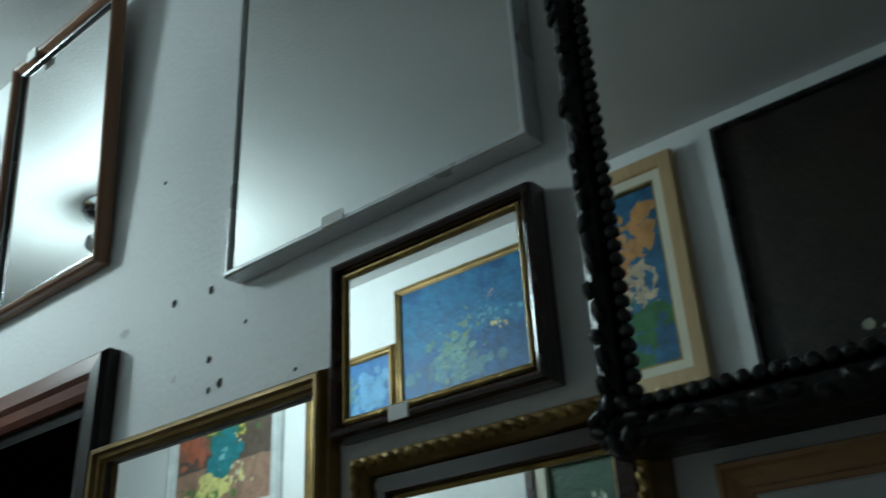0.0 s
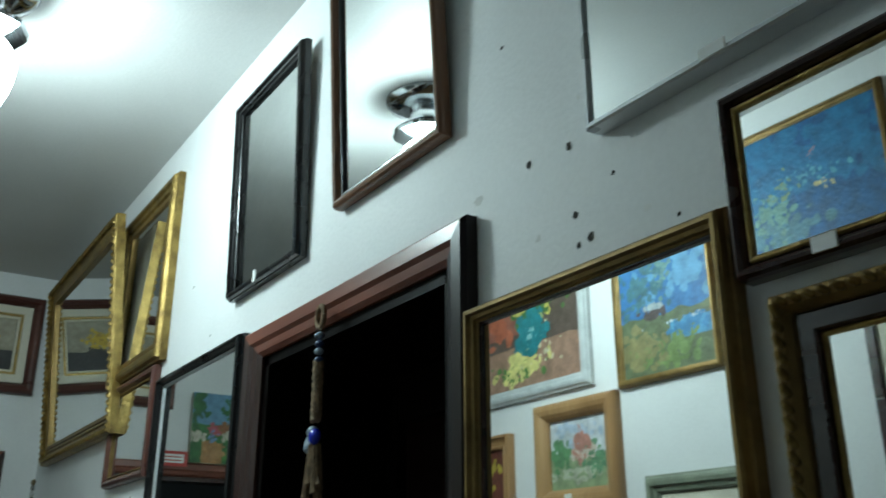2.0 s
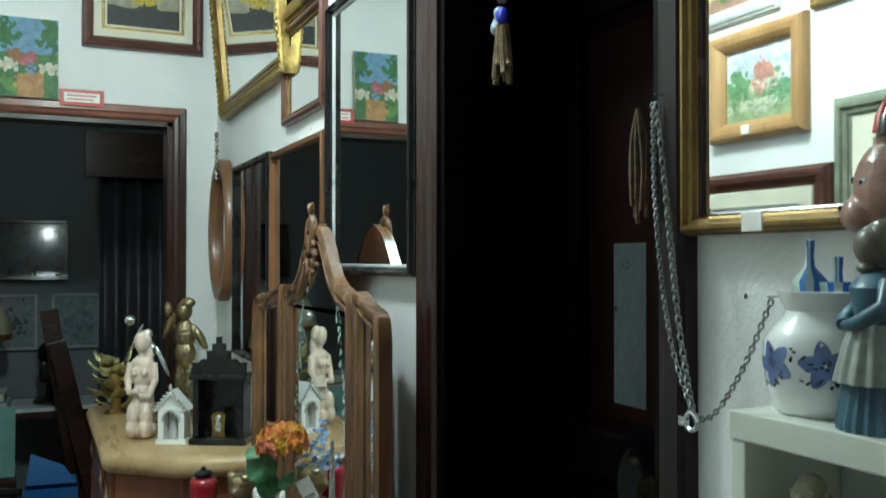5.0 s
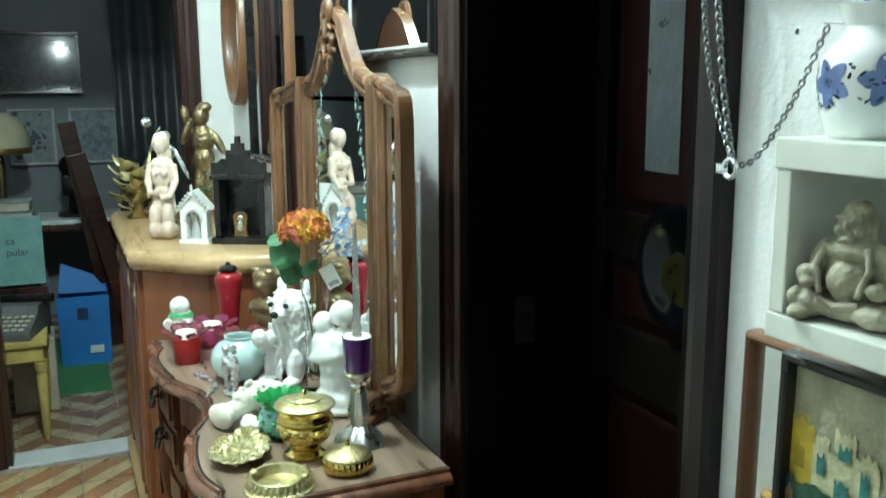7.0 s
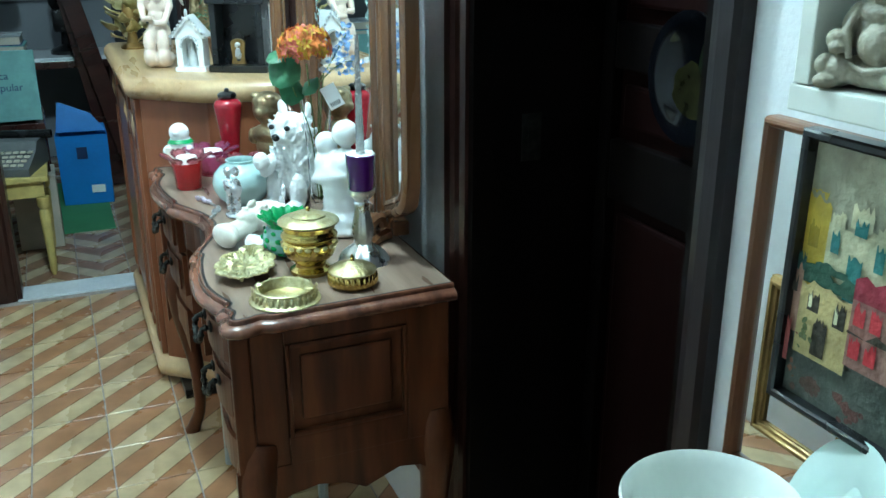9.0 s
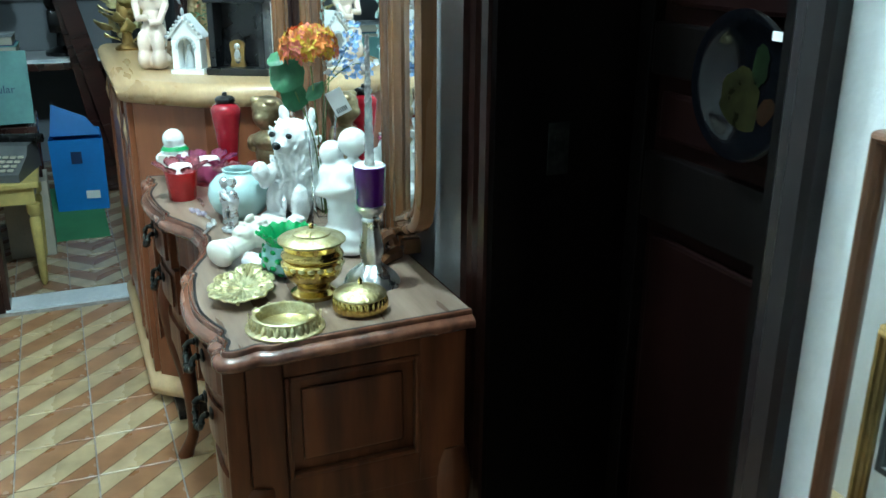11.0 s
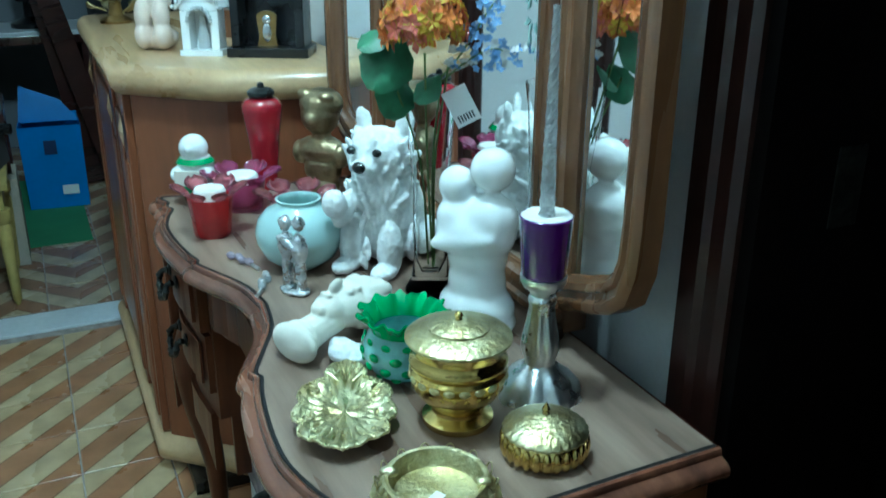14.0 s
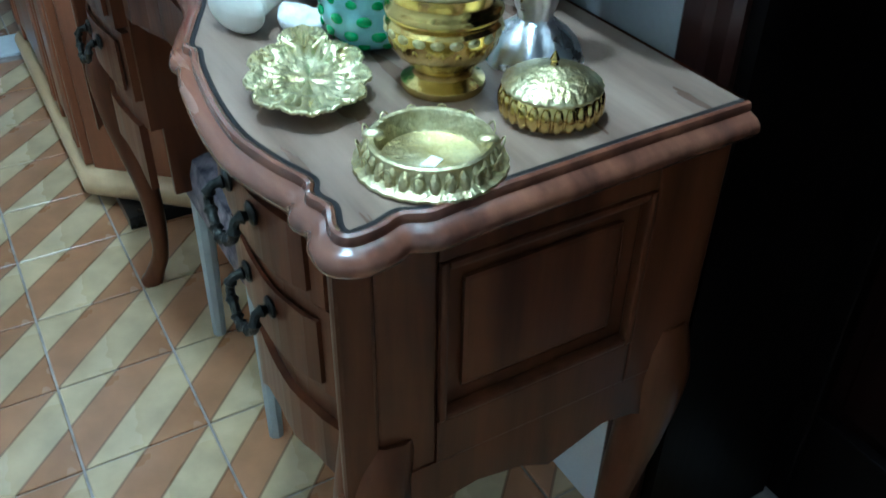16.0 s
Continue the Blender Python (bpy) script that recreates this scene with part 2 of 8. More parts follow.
M["rope_dark"] = mat("brown_cord", (0.16, 0.085, 0.045), 0.85, var=0.3, scale=60, bump=0.6, fine=200)
M["blue_bead"] = mat("cobalt_bead", (0.01, 0.03, 0.62), 0.12, var=0.05, bump=0, coat=0.5)
M["pale_bead"] = mat("pale_blue_bead", (0.30, 0.38, 0.48), 0.3)
M["shelf"] = mat("cream_laminate", (0.70, 0.72, 0.65), 0.4, var=0.04)
M["blue_print"] = mat("delft_blue", (0.19, 0.28, 0.58), 0.2, var=0.2, scale=50, coat=0.3)
M["enamel"] = mat("white_enamel", (0.76, 0.80, 0.74), 0.22, var=0.05, scale=10, coat=0.3)
M["enamel_green"] = mat("pale_green_china", (0.58, 0.72, 0.66), 0.2, var=0.05, coat=0.4)
M["pink_skin"] = mat("glazed_pink_clay", (0.46, 0.25, 0.20), 0.22, var=0.14, scale=26, coat=0.4, col2=(0.26, 0.13, 0.10))
M["red_paint"] = mat("red_paint", (0.62, 0.05, 0.04), 0.4)
M["blue_cloth"] = mat("blue_glaze", (0.065, 0.16, 0.22), 0.35, var=0.2, scale=40)
M["feather"] = mat("blue_feather", (0.02, 0.20, 0.62), 0.6, var=0.2)
M["yellow_paint"] = mat("yellow_painted_wood", (0.60, 0.47, 0.15), 0.45, var=0.12, scale=16)
M["blue_bag"] = mat("blue_carton", (0.02, 0.22, 0.62), 0.4, var=0.06)
M["dark_blue"] = mat("dark_blue_card", (0.02, 0.05, 0.14), 0.5)
M["green_mat"] = mat("green_felt", (0.06, 0.26, 0.11), 0.9, var=0.1, fine=260, bump=0.3)
M["machine_grey"] = mat("typewriter_grey", (0.16, 0.17, 0.17), 0.45, 0.2)
M["key"] = mat("ivory_keys", (0.62, 0.58, 0.46), 0.4)
M["book_teal"] = mat("teal_cover", (0.16, 0.36, 0.34), 0.5, var=0.1, scale=14)
M["book_page"] = mat("old_page", (0.55, 0.5, 0.4), 0.8, var=0.15, fine=200)
# Clear sleeve coloured dark for the shade inside the doorway.
M["old_sleeve"] = mat("shaded_plastic_sleeve", (0.035, 0.045, 0.052), 0.3, var=0.2, scale=18, bump=0.4, fine=50)
M["plastic_wrap"] = mat("plastic_wrap", (0.45, 0.5, 0.52), 0.2, var=0.2, scale=18, bump=0.8, fine=50)
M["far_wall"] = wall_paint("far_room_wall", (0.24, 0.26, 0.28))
M["shade_cloth"] = mat("lamp_shade_cream", (0.55, 0.52, 0.36), 0.7, var=0.1)
M["upholstery"] = mat("figured_upholstery", (0.34, 0.28, 0.30), 0.8, var=0.5, scale=38, bump=0.3, col2=(0.035, 0.03, 0.05), fine=90)
M["grey_metal"] = mat("grey_painted_metal", (0.42, 0.46, 0.46), 0.4, var=0.08)
M["crystal_purple"] = mat("tinted_crystal", (0.75, 0.66, 0.80), 0.05, var=0.05, bump=0, trans=0.6)


# ---- shape helpers ----
def part(name, bm, material, parent=None, label="", smooth=False):
    """Link a bmesh as one mesh object under a thing or a part."""
    me = bpy.data.meshes.new(name)
    bmesh.ops.recalc_face_normals(bm, faces=bm.faces)
    bm.to_mesh(me)
    bm.free()
    mats = material if isinstance(material, (list, tuple)) else [material]
    for k in mats:
        me.materials.append(M[k])
    if smooth:
        me.polygons.foreach_set("use_smooth", [True] * len(me.polygons))
        me.set_sharp_from_angle(angle=radians(42))
    ob = new(name, me)
    if parent:
        ob.parent = parent
    if label:
        ob["label"] = label
    return ob


def thing(name, at, label, category, rz=0, group="", kind="", rx=0, ry=0):
    ob = new(name)
    ob.matrix_world = pose(*at, rx, ry, rz)
    ob.empty_display_size = 0.05
    return tagged(ob, label, category, group, kind)


def box(bm, x0, x1, y0, y1, z0, z1, mi=0, bevel=0.0):
    v = [bm.verts.new((x, y, z)) for z in (z0, z1) for y in (y0, y1) for x in (x0, x1)]
    fs = [bm.faces.new([v[i] for i in q]) for q in ((0, 2, 3, 1), (4, 5, 7, 6), (0, 1, 5, 4), (2, 6, 7, 3), (0, 4, 6, 2), (1, 3, 7, 5))]
    for f in fs:
        f.material_index = mi
    if bevel:
        es = list({e for f in fs for e in f.edges})
        r = bmesh.ops.bevel(bm, geom=es, offset=bevel, segments=2, affect="EDGES", profile=0.6)
        for f in r["faces"]:
            f.material_index = mi
    return v


def boxed(name, dims, material, parent=None, label="", bevel=0.003):
    bm = bmesh.new()
    box(bm, *dims, bevel=bevel)
    return part(name, bm, material, parent, label)


def lathe(bm, prof, seg=32, at=(0, 0, 0), flute=None, mi=0, cap=True):
    """Turn (radius, height) pairs round the upright axis; flute(angle, k) scales the radius."""
    rings = []
    for k, (r, z) in enumerate(prof):
        ring = []
        for i in range(seg):
            a = 2 * math.pi * i / seg
            q = r * (flute(a, k) if flute else 1)
            ring.append(bm.verts.new((at[0] + q * math.cos(a), at[1] + q * math.sin(a), at[2] + z)))
        rings.append(ring)
    for a, b in zip(rings, rings[1:]):
        for i in range(seg):
            f = bm.faces.new((a[i], a[(i + 1) % seg], b[(i + 1) % seg], b[i]))
            f.material_index = mi
    if cap:
        for ring in (rings[0], rings[-1]):
            if prof[0 if ring is rings[0] else -1][0] > 1e-4:
                bm.faces.new(ring).material_index = mi
    return rings


def turned(name, prof, material, parent=None, label="", seg=32, at=(0, 0, 0), flute=None, cap=True):
    bm = bmesh.new()
    lathe(bm, prof, seg, at, flute, cap=cap)
    return part(name, bm, material, parent, label, True)


def tube(bm, pts, radii, seg=10, mi=0):
    """A round bar along points, with its radius at each; closed ends."""
    pts = [Vector(p) for p in pts]
    if isinstance(radii, (int, float)):
        radii = [radii] * len(pts)
    rings, side = [], None
    for k, p in enumerate(pts):
        d = (pts[min(k + 1, len(pts) - 1)] - pts[max(k - 1, 0)]).normalized()
        if side is None:
            side = d.orthogonal().normalized()
        side = (side - d * side.dot(d)).normalized()
        up = d.cross(side)
        rings.append([bm.verts.new(p + radii[k] * (math.cos(t) * side + math.sin(t) * up)) for t in (2 * math.pi * i / seg for i in range(seg))])
    for a, b in zip(rings, rings[1:]):
        for i in range(seg):
            bm.faces.new((a[i], a[(i + 1) % seg], b[(i + 1) % seg], b[i])).material_index = mi
    bm.faces.new(rings[0]).material_index = mi
    bm.faces.new(rings[-1]).material_index = mi


def ball(bm, at, r, seg=12, mi=0, rot=None):
    rr = (r, r, r) if isinstance(r, (int, float)) else r
    m = Matrix.Translation(at) @ (Euler([radians(a) for a in rot]).to_matrix().to_4x4() if rot else Matrix()) @ Matrix.Diagonal((*rr, 1))
    q = bmesh.ops.create_uvsphere(bm, u_segments=seg, v_segments=max(6, seg * 2 // 3), radius=1, matrix=m)
    for v in q["verts"]:
        for f in v.link_faces:
            f.material_index = mi


def spline(pts, n=8):
    """Points of a smooth curve through pts."""
    p = [Vector(q) for q in pts]
    p = [2 * p[0] - p[1]] + p + [2 * p[-1] - p[-2]]
    out = []
    for i in range(1, len(p) - 2):
        for k in range(n):
            t = k / n
            a, b, c, d = p[i - 1], p[i], p[i + 1], p[i + 2]
            out.append(0.5 * (2 * b + (c - a) * t + (2 * a - 5 * b + 4 * c - d) * t * t + (3 * b - a - 3 * c + d) * t ** 3))
    out.append(p[-2])
    return out


def prism(bm, outline, z0, z1, mi=0):
    """A flat outline in x and y raised from z0 to z1."""
    a = [bm.verts.new((x, y, z0)) for x, y in outline]
    b = [bm.verts.new((x, y, z1)) for x, y in outline]
    n = len(a)
    for i in range(n):
        bm.faces.new((a[i], a[(i + 1) % n], b[(i + 1) % n], b[i])).material_index = mi
    bm.faces.new(a[::-1]).material_index = mi
    bm.faces.new(b).material_index = mi


def sculpt(name, blobs, material, at, label, category, rz=0, voxel=0.003, smooth=4, kind="", group="", ruffle=0.0, limbs=()):
    """A modelled figure: ellipsoids (x, y, z, rx, ry, rz, turn...) grown together into one skin."""
    bm = bmesh.new()
    for b in blobs:
        ball(bm, b[:3], b[3:6], 16, rot=b[6:9] if len(b) > 6 else None)
    for pts, radii in limbs:
        tube(bm, [Vector(q) for q in pts], list(radii), 14)
    ob = part(name, bm, material, None, label)
    ob.matrix_world = pose(*at, 0, 0, rz)
    r = ob.modifiers.new("skin", "REMESH")
    r.mode, r.voxel_size, r.use_smooth_shade = "VOXEL", voxel, True
    s = ob.modifiers.new("soften", "SMOOTH")
    s.iterations, s.factor = smooth, 0.5
    if ruffle:
        t = bpy.data.textures.new(name, "CLOUDS")
        t.noise_scale = max(0.008, ruffle * 1.7)
        d = ob.modifiers.new("ruffle", "DISPLACE")
        d.texture, d.strength, d.mid_level = t, ruffle, 0.5
    return tagged(ob, label, category, group, kind)


def rim(bm, w, h, prof, mi=0):
    """A mitred frame round a w x h rectangle about the origin, in x and z, its front towards -y. prof: (inset from the outer edge, height off the wall)."""
    loops = []
    for u, v in prof:
        x, z = w / 2 - u, h / 2 - u
        loops.append([bm.verts.new(p) for p in ((-x, -v, -z), (x, -v, -z), (x, -v, z), (-x, -v, z))])
    for a, b in zip(loops, loops[1:]):
        for i in range(4):
            bm.faces.new((a[i], a[(i + 1) % 4], b[(i + 1) % 4], b[i])).material_index = mi


PROFILES = {
    "flat": lambda w, d: [(0, 0), (0, d * 0.9), (0.002, d), (w - 0.002, d), (w, d * 0.9), (w, 0.002)],
    "scoop": lambda w, d: [(0, 0), (0, d * 0.8), (w * 0.08, d), (w * 0.22, d), (w * 0.3, d * 0.8), (w * 0.5, d * 0.58), (w * 0.72, d * 0.5), (w * 0.8, d * 0.62),
                           (w * 0.92, d * 0.6), (w, d * 0.42), (w, 0.002)],
    "step": lambda w, d: [(0, 0), (0, d * 0.55), (w * 0.1, d * 0.62), (w * 0.2, d * 0.9), (w * 0.35, d), (w * 0.55, d), (w * 0.62, d * 0.75), (w * 0.85, d * 0.7), (w * 0.9, d * 0.5),
                          (w, d * 0.45), (w, 0.002)],
    "round": lambda w, d: [(0, 0), (0, d * 0.5), (w * 0.06, d * 0.75), (w * 0.2, d * 0.95), (w * 0.4, d), (w * 0.65, d * 0.9), (w * 0.85, d * 0.65), (w, d * 0.35), (w, 0.002)],
}


def wall_frame(name, at, w, h, fw, depth, frame_mat, label, category, rz=0, profile="scoop", glass="mirror", inner=None, tilt=0.0, group="", price=None, flush=0.3):
    """A framed mirror or picture hung on a wall; inner: (width, material) liner inside the frame. Its origin is at the middle, on the wall."""
    ob = thing(name, at, label, category, rz, group, rx=tilt)
    bm = bmesh.new()
    rim(bm, w, h, PROFILES[profile](fw, depth))
    part("frame", bm, frame_mat, ob)
    iw, ih = w - 2 * fw, h - 2 * fw
    for k, (lw, lm, ld) in enumerate(inner or ()):
        bm = bmesh.new()
        rim(bm, iw + 0.002, ih + 0.002, PROFILES["flat"](lw + 0.001, ld))
        part("liner", bm, lm, ob)
        iw, ih = iw - 2 * lw, ih - 2 * lw
    if glass:
        bm = bmesh.new()
        g = depth * flush
        box(bm, -iw / 2 - 0.0005, iw / 2 + 0.0005, -g, -0.002, -ih / 2 - 0.0005, ih / 2 + 0.0005)
        part("mirror_glass", bm, glass, ob)
    bm = bmesh.new()
    box(bm, -w / 2 + 0.004, w / 2 - 0.004, -0.0015, 0.0005, -h / 2 + 0.004, h / 2 - 0.004)
    part("backing", bm, "book_page", ob)
    if price:
        px, pz, pw, ph = price
        bm = bmesh.new()
        box(bm, px - pw / 2, px + pw / 2, -depth - 0.0025, -depth - 0.0005, pz - ph / 2, pz + ph / 2)
        part("price_tag", bm, "paper", ob, "blank white paper price sticker")
    ob["inner_w"], ob["inner_h"] = iw, ih
    return ob


def paint(r, g, b):
    k = "paint_%d_%d_%d" % (r * 100, g * 100, b * 100)
    if k not in M:
        M[k] = mat(k, (r, g, b), 0.5, var=0.18, scale=30, bump=0.5, fine=110)
    return k


def canvas(ob, fields, daubs, seed=1, relief=0.0007, y=-0.004):
    """The painted cloth of a picture: fields (x0, z0, x1, z1, colour) and daubs (x, z, spread x, spread z, count, size, colour) in parts of its width and height."""
    rnd = random.Random(seed)
    w, h = ob["inner_w"] + 0.004, ob["inner_h"] + 0.004
    bm, keys = bmesh.new(), []

    def slot(c):
        k = paint(*c)
        if k not in keys:
            keys.append(k)
        return keys.index(k)
    depth = y
    for x0, z0, x1, z1, c in fields:
        n = 9
        lo = [bm.verts.new(((x0 + (x1 - x0) * i / n - 0.5) * w, depth, (z0 - 0.5) * h)) for i in range(n + 1)]
        hi = [bm.verts.new(((x0 + (x1 - x0) * i / n - 0.5) * w, depth, (min(1, z1 + (0 if z1 >= 1 else rnd.uniform(-0.02, 0.02))) - 0.5) * h)) for i in range(n + 1)]
        for i in range(n):
            bm.faces.new((lo[i], lo[i + 1], hi[i + 1], hi[i])).material_index = slot(c)
        depth -= 0.00025
    for x, z, sx, sz, count, size, c in daubs:
        for _ in range(count):
            cx, cz = x + rnd.gauss(0, sx), z + rnd.gauss(0, sz)
            s, turn, flat = size * rnd.uniform(0.6, 1.4), rnd.uniform(0, 6.3), rnd.uniform(0.45, 1)
            ring = []
            for i in range(7):
                a = 6.283 * i / 7
                q = s * rnd.uniform(0.75, 1.15)
                dx, dz = q * math.cos(a), q * flat * math.sin(a)
                px = (cx - 0.5) * w + (dx * math.cos(turn) - dz * math.sin(turn)) * w
                pz = (cz - 0.5) * h + (dx * math.sin(turn) + dz * math.cos(turn)) * w
                px, pz = max(-w / 2, min(w / 2, px)), max(-h / 2, min(h / 2, pz))
                ring.append(bm.verts.new((px, depth - rnd.uniform(0.0002, relief), pz)))
            try:
                bm.faces.new(ring).material_index = slot(c)
            except ValueError:
                pass
    return part("canvas", bm, keys, ob)


# ---- the room ----
def slab(name, dims, material, label):
    bm = bmesh.new()
    box(bm, *dims)
    return tagged(part(name, bm, material), label, name.split("_")[0], kind="structure")


D_L, D_R, D_TOP = -1.665, -1.045, 2.035      # the dark doorway in the long wall
F_L, F_R, F_TOP = -0.325, 0.405, 2.035       # the doorway in the end wall
END = 1.6                                    # the near end of the passage
TH = 0.30

bm = bmesh.new()
for a, b, lo, hi in ((FAR - 0.12, D_L, 0, CEIL), (D_R, END, 0, CEIL), (D_L, D_R, D_TOP, CEIL)):
    box(bm, a, b, WALL, WALL + TH, lo, hi)
wall_north = tagged(part("wall_north", bm, "wall"), "white painted plaster wall, scuffed, with nail holes", "wall", kind="structure")
bm = bmesh.new()
for a, b, lo, hi in ((BACK - 0.1, F_L, 0, CEIL), (F_R, WALL, 0, CEIL), (F_L, F_R, F_TOP, CEIL)):
    box(bm, FAR - 0.12, FAR, a, b, lo, hi)
tagged(part("wall_west", bm, "wall"), "white painted end wall with an open doorway", "wall", kind="structure")
slab("wall_south", (FAR - 0.12, END, BACK - 0.12, BACK, 0, CEIL), "wall", "white painted wall hung with paintings")
slab("wall_east", (END, END + 0.12, BACK - 0.12, WALL + TH, 0, CEIL), "wall", "plain white wall closing the passage")
slab("ceiling", (FAR - 0.12, END + 0.12, BACK - 0.12, WALL + TH, CEIL, CEIL + 0.1), "ceiling", "flat painted ceiling, slightly stained")
floor = slab("floor", (FAR - 0.12, END + 0.12, BACK - 0.12, WALL + TH, -0.1, -0.004), "grout", "floor of diagonally striped cream and terracotta tiles")

# the dark doorway's closet: a recessed leaf, shut, and an unseen added backing
slab("wall_closet_back", (D_L - 0.2, D_R + 0.2, WALL + TH, WALL + TH + 0.06, 0, CEIL), "leaf_wood", "unseen dark boarding added behind the doorway")


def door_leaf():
    ob = thing("door_1", (0, 0, 0), "dark varnished panelled wooden door, shut in its frame, shade painted in", "door", kind="structure")
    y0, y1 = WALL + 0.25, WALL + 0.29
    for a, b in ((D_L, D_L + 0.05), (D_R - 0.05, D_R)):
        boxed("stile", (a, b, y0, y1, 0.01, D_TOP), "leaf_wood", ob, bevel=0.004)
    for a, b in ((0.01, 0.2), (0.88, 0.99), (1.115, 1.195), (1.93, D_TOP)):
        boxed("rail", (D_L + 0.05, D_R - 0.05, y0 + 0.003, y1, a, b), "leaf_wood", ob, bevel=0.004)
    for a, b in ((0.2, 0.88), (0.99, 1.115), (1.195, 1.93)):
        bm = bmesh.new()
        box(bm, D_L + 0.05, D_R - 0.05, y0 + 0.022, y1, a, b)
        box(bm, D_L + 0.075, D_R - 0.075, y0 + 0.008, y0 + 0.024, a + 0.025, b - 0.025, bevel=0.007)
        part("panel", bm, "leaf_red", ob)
    bm = bmesh.new()
    box(bm, D_L + 0.0182, D_L + 0.0205, WALL + 0.09, WALL + 0.128, 0.955, 1.04, bevel=0.0008)
    plate = part("strike_plate", bm, "iron", ob, "worn dark brass strike plate let into the reveal")
    bm = bmesh.new()
    box(bm, D_L + 0.0200, D_L + 0.0212, WALL + 0.102, WALL + 0.116, 0.978, 1.018)
    part("latch_hole", bm, "iron", plate)


def door_plate():
    """A dark glazed plate with painted fruit, hung on the shut door; doorway shade is in its colours."""
    ob = thing("wall_plate", (-1.375, WALL + 0.246, 1.13), "dark glazed round plate of yellow fruit on a door, shade-darkened colours", "plate", rx=90)
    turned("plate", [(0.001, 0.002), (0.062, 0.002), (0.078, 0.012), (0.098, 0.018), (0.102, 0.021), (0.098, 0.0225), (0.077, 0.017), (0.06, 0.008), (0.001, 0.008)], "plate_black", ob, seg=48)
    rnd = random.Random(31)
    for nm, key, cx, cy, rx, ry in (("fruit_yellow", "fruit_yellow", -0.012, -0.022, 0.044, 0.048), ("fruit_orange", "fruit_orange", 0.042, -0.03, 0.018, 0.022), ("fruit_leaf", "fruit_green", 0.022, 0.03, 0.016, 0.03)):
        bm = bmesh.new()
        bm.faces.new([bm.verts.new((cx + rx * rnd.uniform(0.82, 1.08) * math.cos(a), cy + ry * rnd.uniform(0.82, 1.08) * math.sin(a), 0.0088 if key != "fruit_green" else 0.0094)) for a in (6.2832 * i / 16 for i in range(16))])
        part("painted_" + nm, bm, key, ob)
    boxed("price_tag", (0.052, 0.07, 0.066, 0.078, 0.0228, 0.0236), "paper", ob, "small white paper sticker", bevel=0)


door_leaf()
door_plate()


def casing(name, axis, a, b, top, face, label):
    """Mitred, moulded architrave and reveal round an opening between a and b; face: the wall's plane."""
    ob = thing(name, (0, 0, 0), label, "door frame", kind="structure")
    wl, wr, wh = 0.07, 0.0525, 0.055
    # inset from the outer edge (0 to 1) and height off the wall
    prof = ((0.0, 0.0005), (0.0, 0.017), (0.12, 0.024), (0.5, 0.0245), (0.62, 0.019), (0.86, 0.017), (1.0, 0.011), (1.0, 0.0005))

    def at(u, z, v):
        return (u, face - v, z) if axis == "x" else (face + v, u, z)

    def piece(nm, ends, m):
        bm = bmesh.new()
        rows = [[bm.verts.new(at(*e(q), v)) for e in ends] for q, v in prof]
        for p, q in zip(rows, rows[1:]):
            bm.faces.new((p[0], p[1], q[1], q[0]))
        for k in (0, 1):
            bm.faces.new([row[k] for row in rows])
        part(nm, bm, m, ob)
    corner_l = lambda q: (a - wl * (1 - q), top + wh * (1 - q))
    corner_r = lambda q: (b + wr * (1 - q), top + wh * (1 - q))
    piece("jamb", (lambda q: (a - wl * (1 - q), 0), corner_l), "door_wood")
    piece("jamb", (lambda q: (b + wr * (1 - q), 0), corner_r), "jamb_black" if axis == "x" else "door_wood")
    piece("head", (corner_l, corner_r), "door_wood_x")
    for u0, u1, z0, z1 in ((a - 0.001, a + 0.018, 0, top), (b - 0.018, b + 0.001, 0, top), (a, b, top - 0.018, top + 0.001)):
        bm = bmesh.new()
        if axis == "x":
            box(bm, u0, u1, face - 0.004, face + 0.249, z0, z1)
        else:
            box(bm, face - 0.12, face + 0.004, u0, u1, z0, z1)
        # the long wall's doorway gets near-black reveals, shade put into the wood
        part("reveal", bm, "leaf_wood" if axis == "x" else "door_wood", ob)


casing("door_frame_1", "x", D_L, D_R, D_TOP, WALL, "dark red-brown varnished wooden door frame")
casing("door_frame_2", "y", F_L, F_R, F_TOP, FAR, "dark red-brown varnished wooden door frame")
tagged(boxed("door_sill", (FAR - 0.13, FAR + 0.012, F_L, F_R, -0.02, 0.004), "marble", bevel=0.003), "pale worn stone threshold", "threshold", kind="structure")

# the room beyond
RX, RY0, RY1 = -6.3, -1.6, 1.5
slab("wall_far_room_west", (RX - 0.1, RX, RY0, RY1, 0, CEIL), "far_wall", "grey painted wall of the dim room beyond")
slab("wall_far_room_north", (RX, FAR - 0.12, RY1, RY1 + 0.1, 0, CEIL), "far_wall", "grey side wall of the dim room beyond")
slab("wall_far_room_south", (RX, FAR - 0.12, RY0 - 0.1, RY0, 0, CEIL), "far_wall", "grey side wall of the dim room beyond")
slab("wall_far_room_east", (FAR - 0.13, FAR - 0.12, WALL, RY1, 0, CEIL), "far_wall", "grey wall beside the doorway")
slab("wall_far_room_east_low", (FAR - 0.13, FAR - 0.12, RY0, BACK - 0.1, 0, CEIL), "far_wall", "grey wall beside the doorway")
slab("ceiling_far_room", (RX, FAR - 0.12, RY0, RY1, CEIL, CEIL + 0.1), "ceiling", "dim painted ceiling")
floor_far = slab("floor_far_room", (RX, FAR - 0.12, RY0, RY1, -0.1, -0.004), "grout", "floor of rhomb-patterned brown and cream tiles")


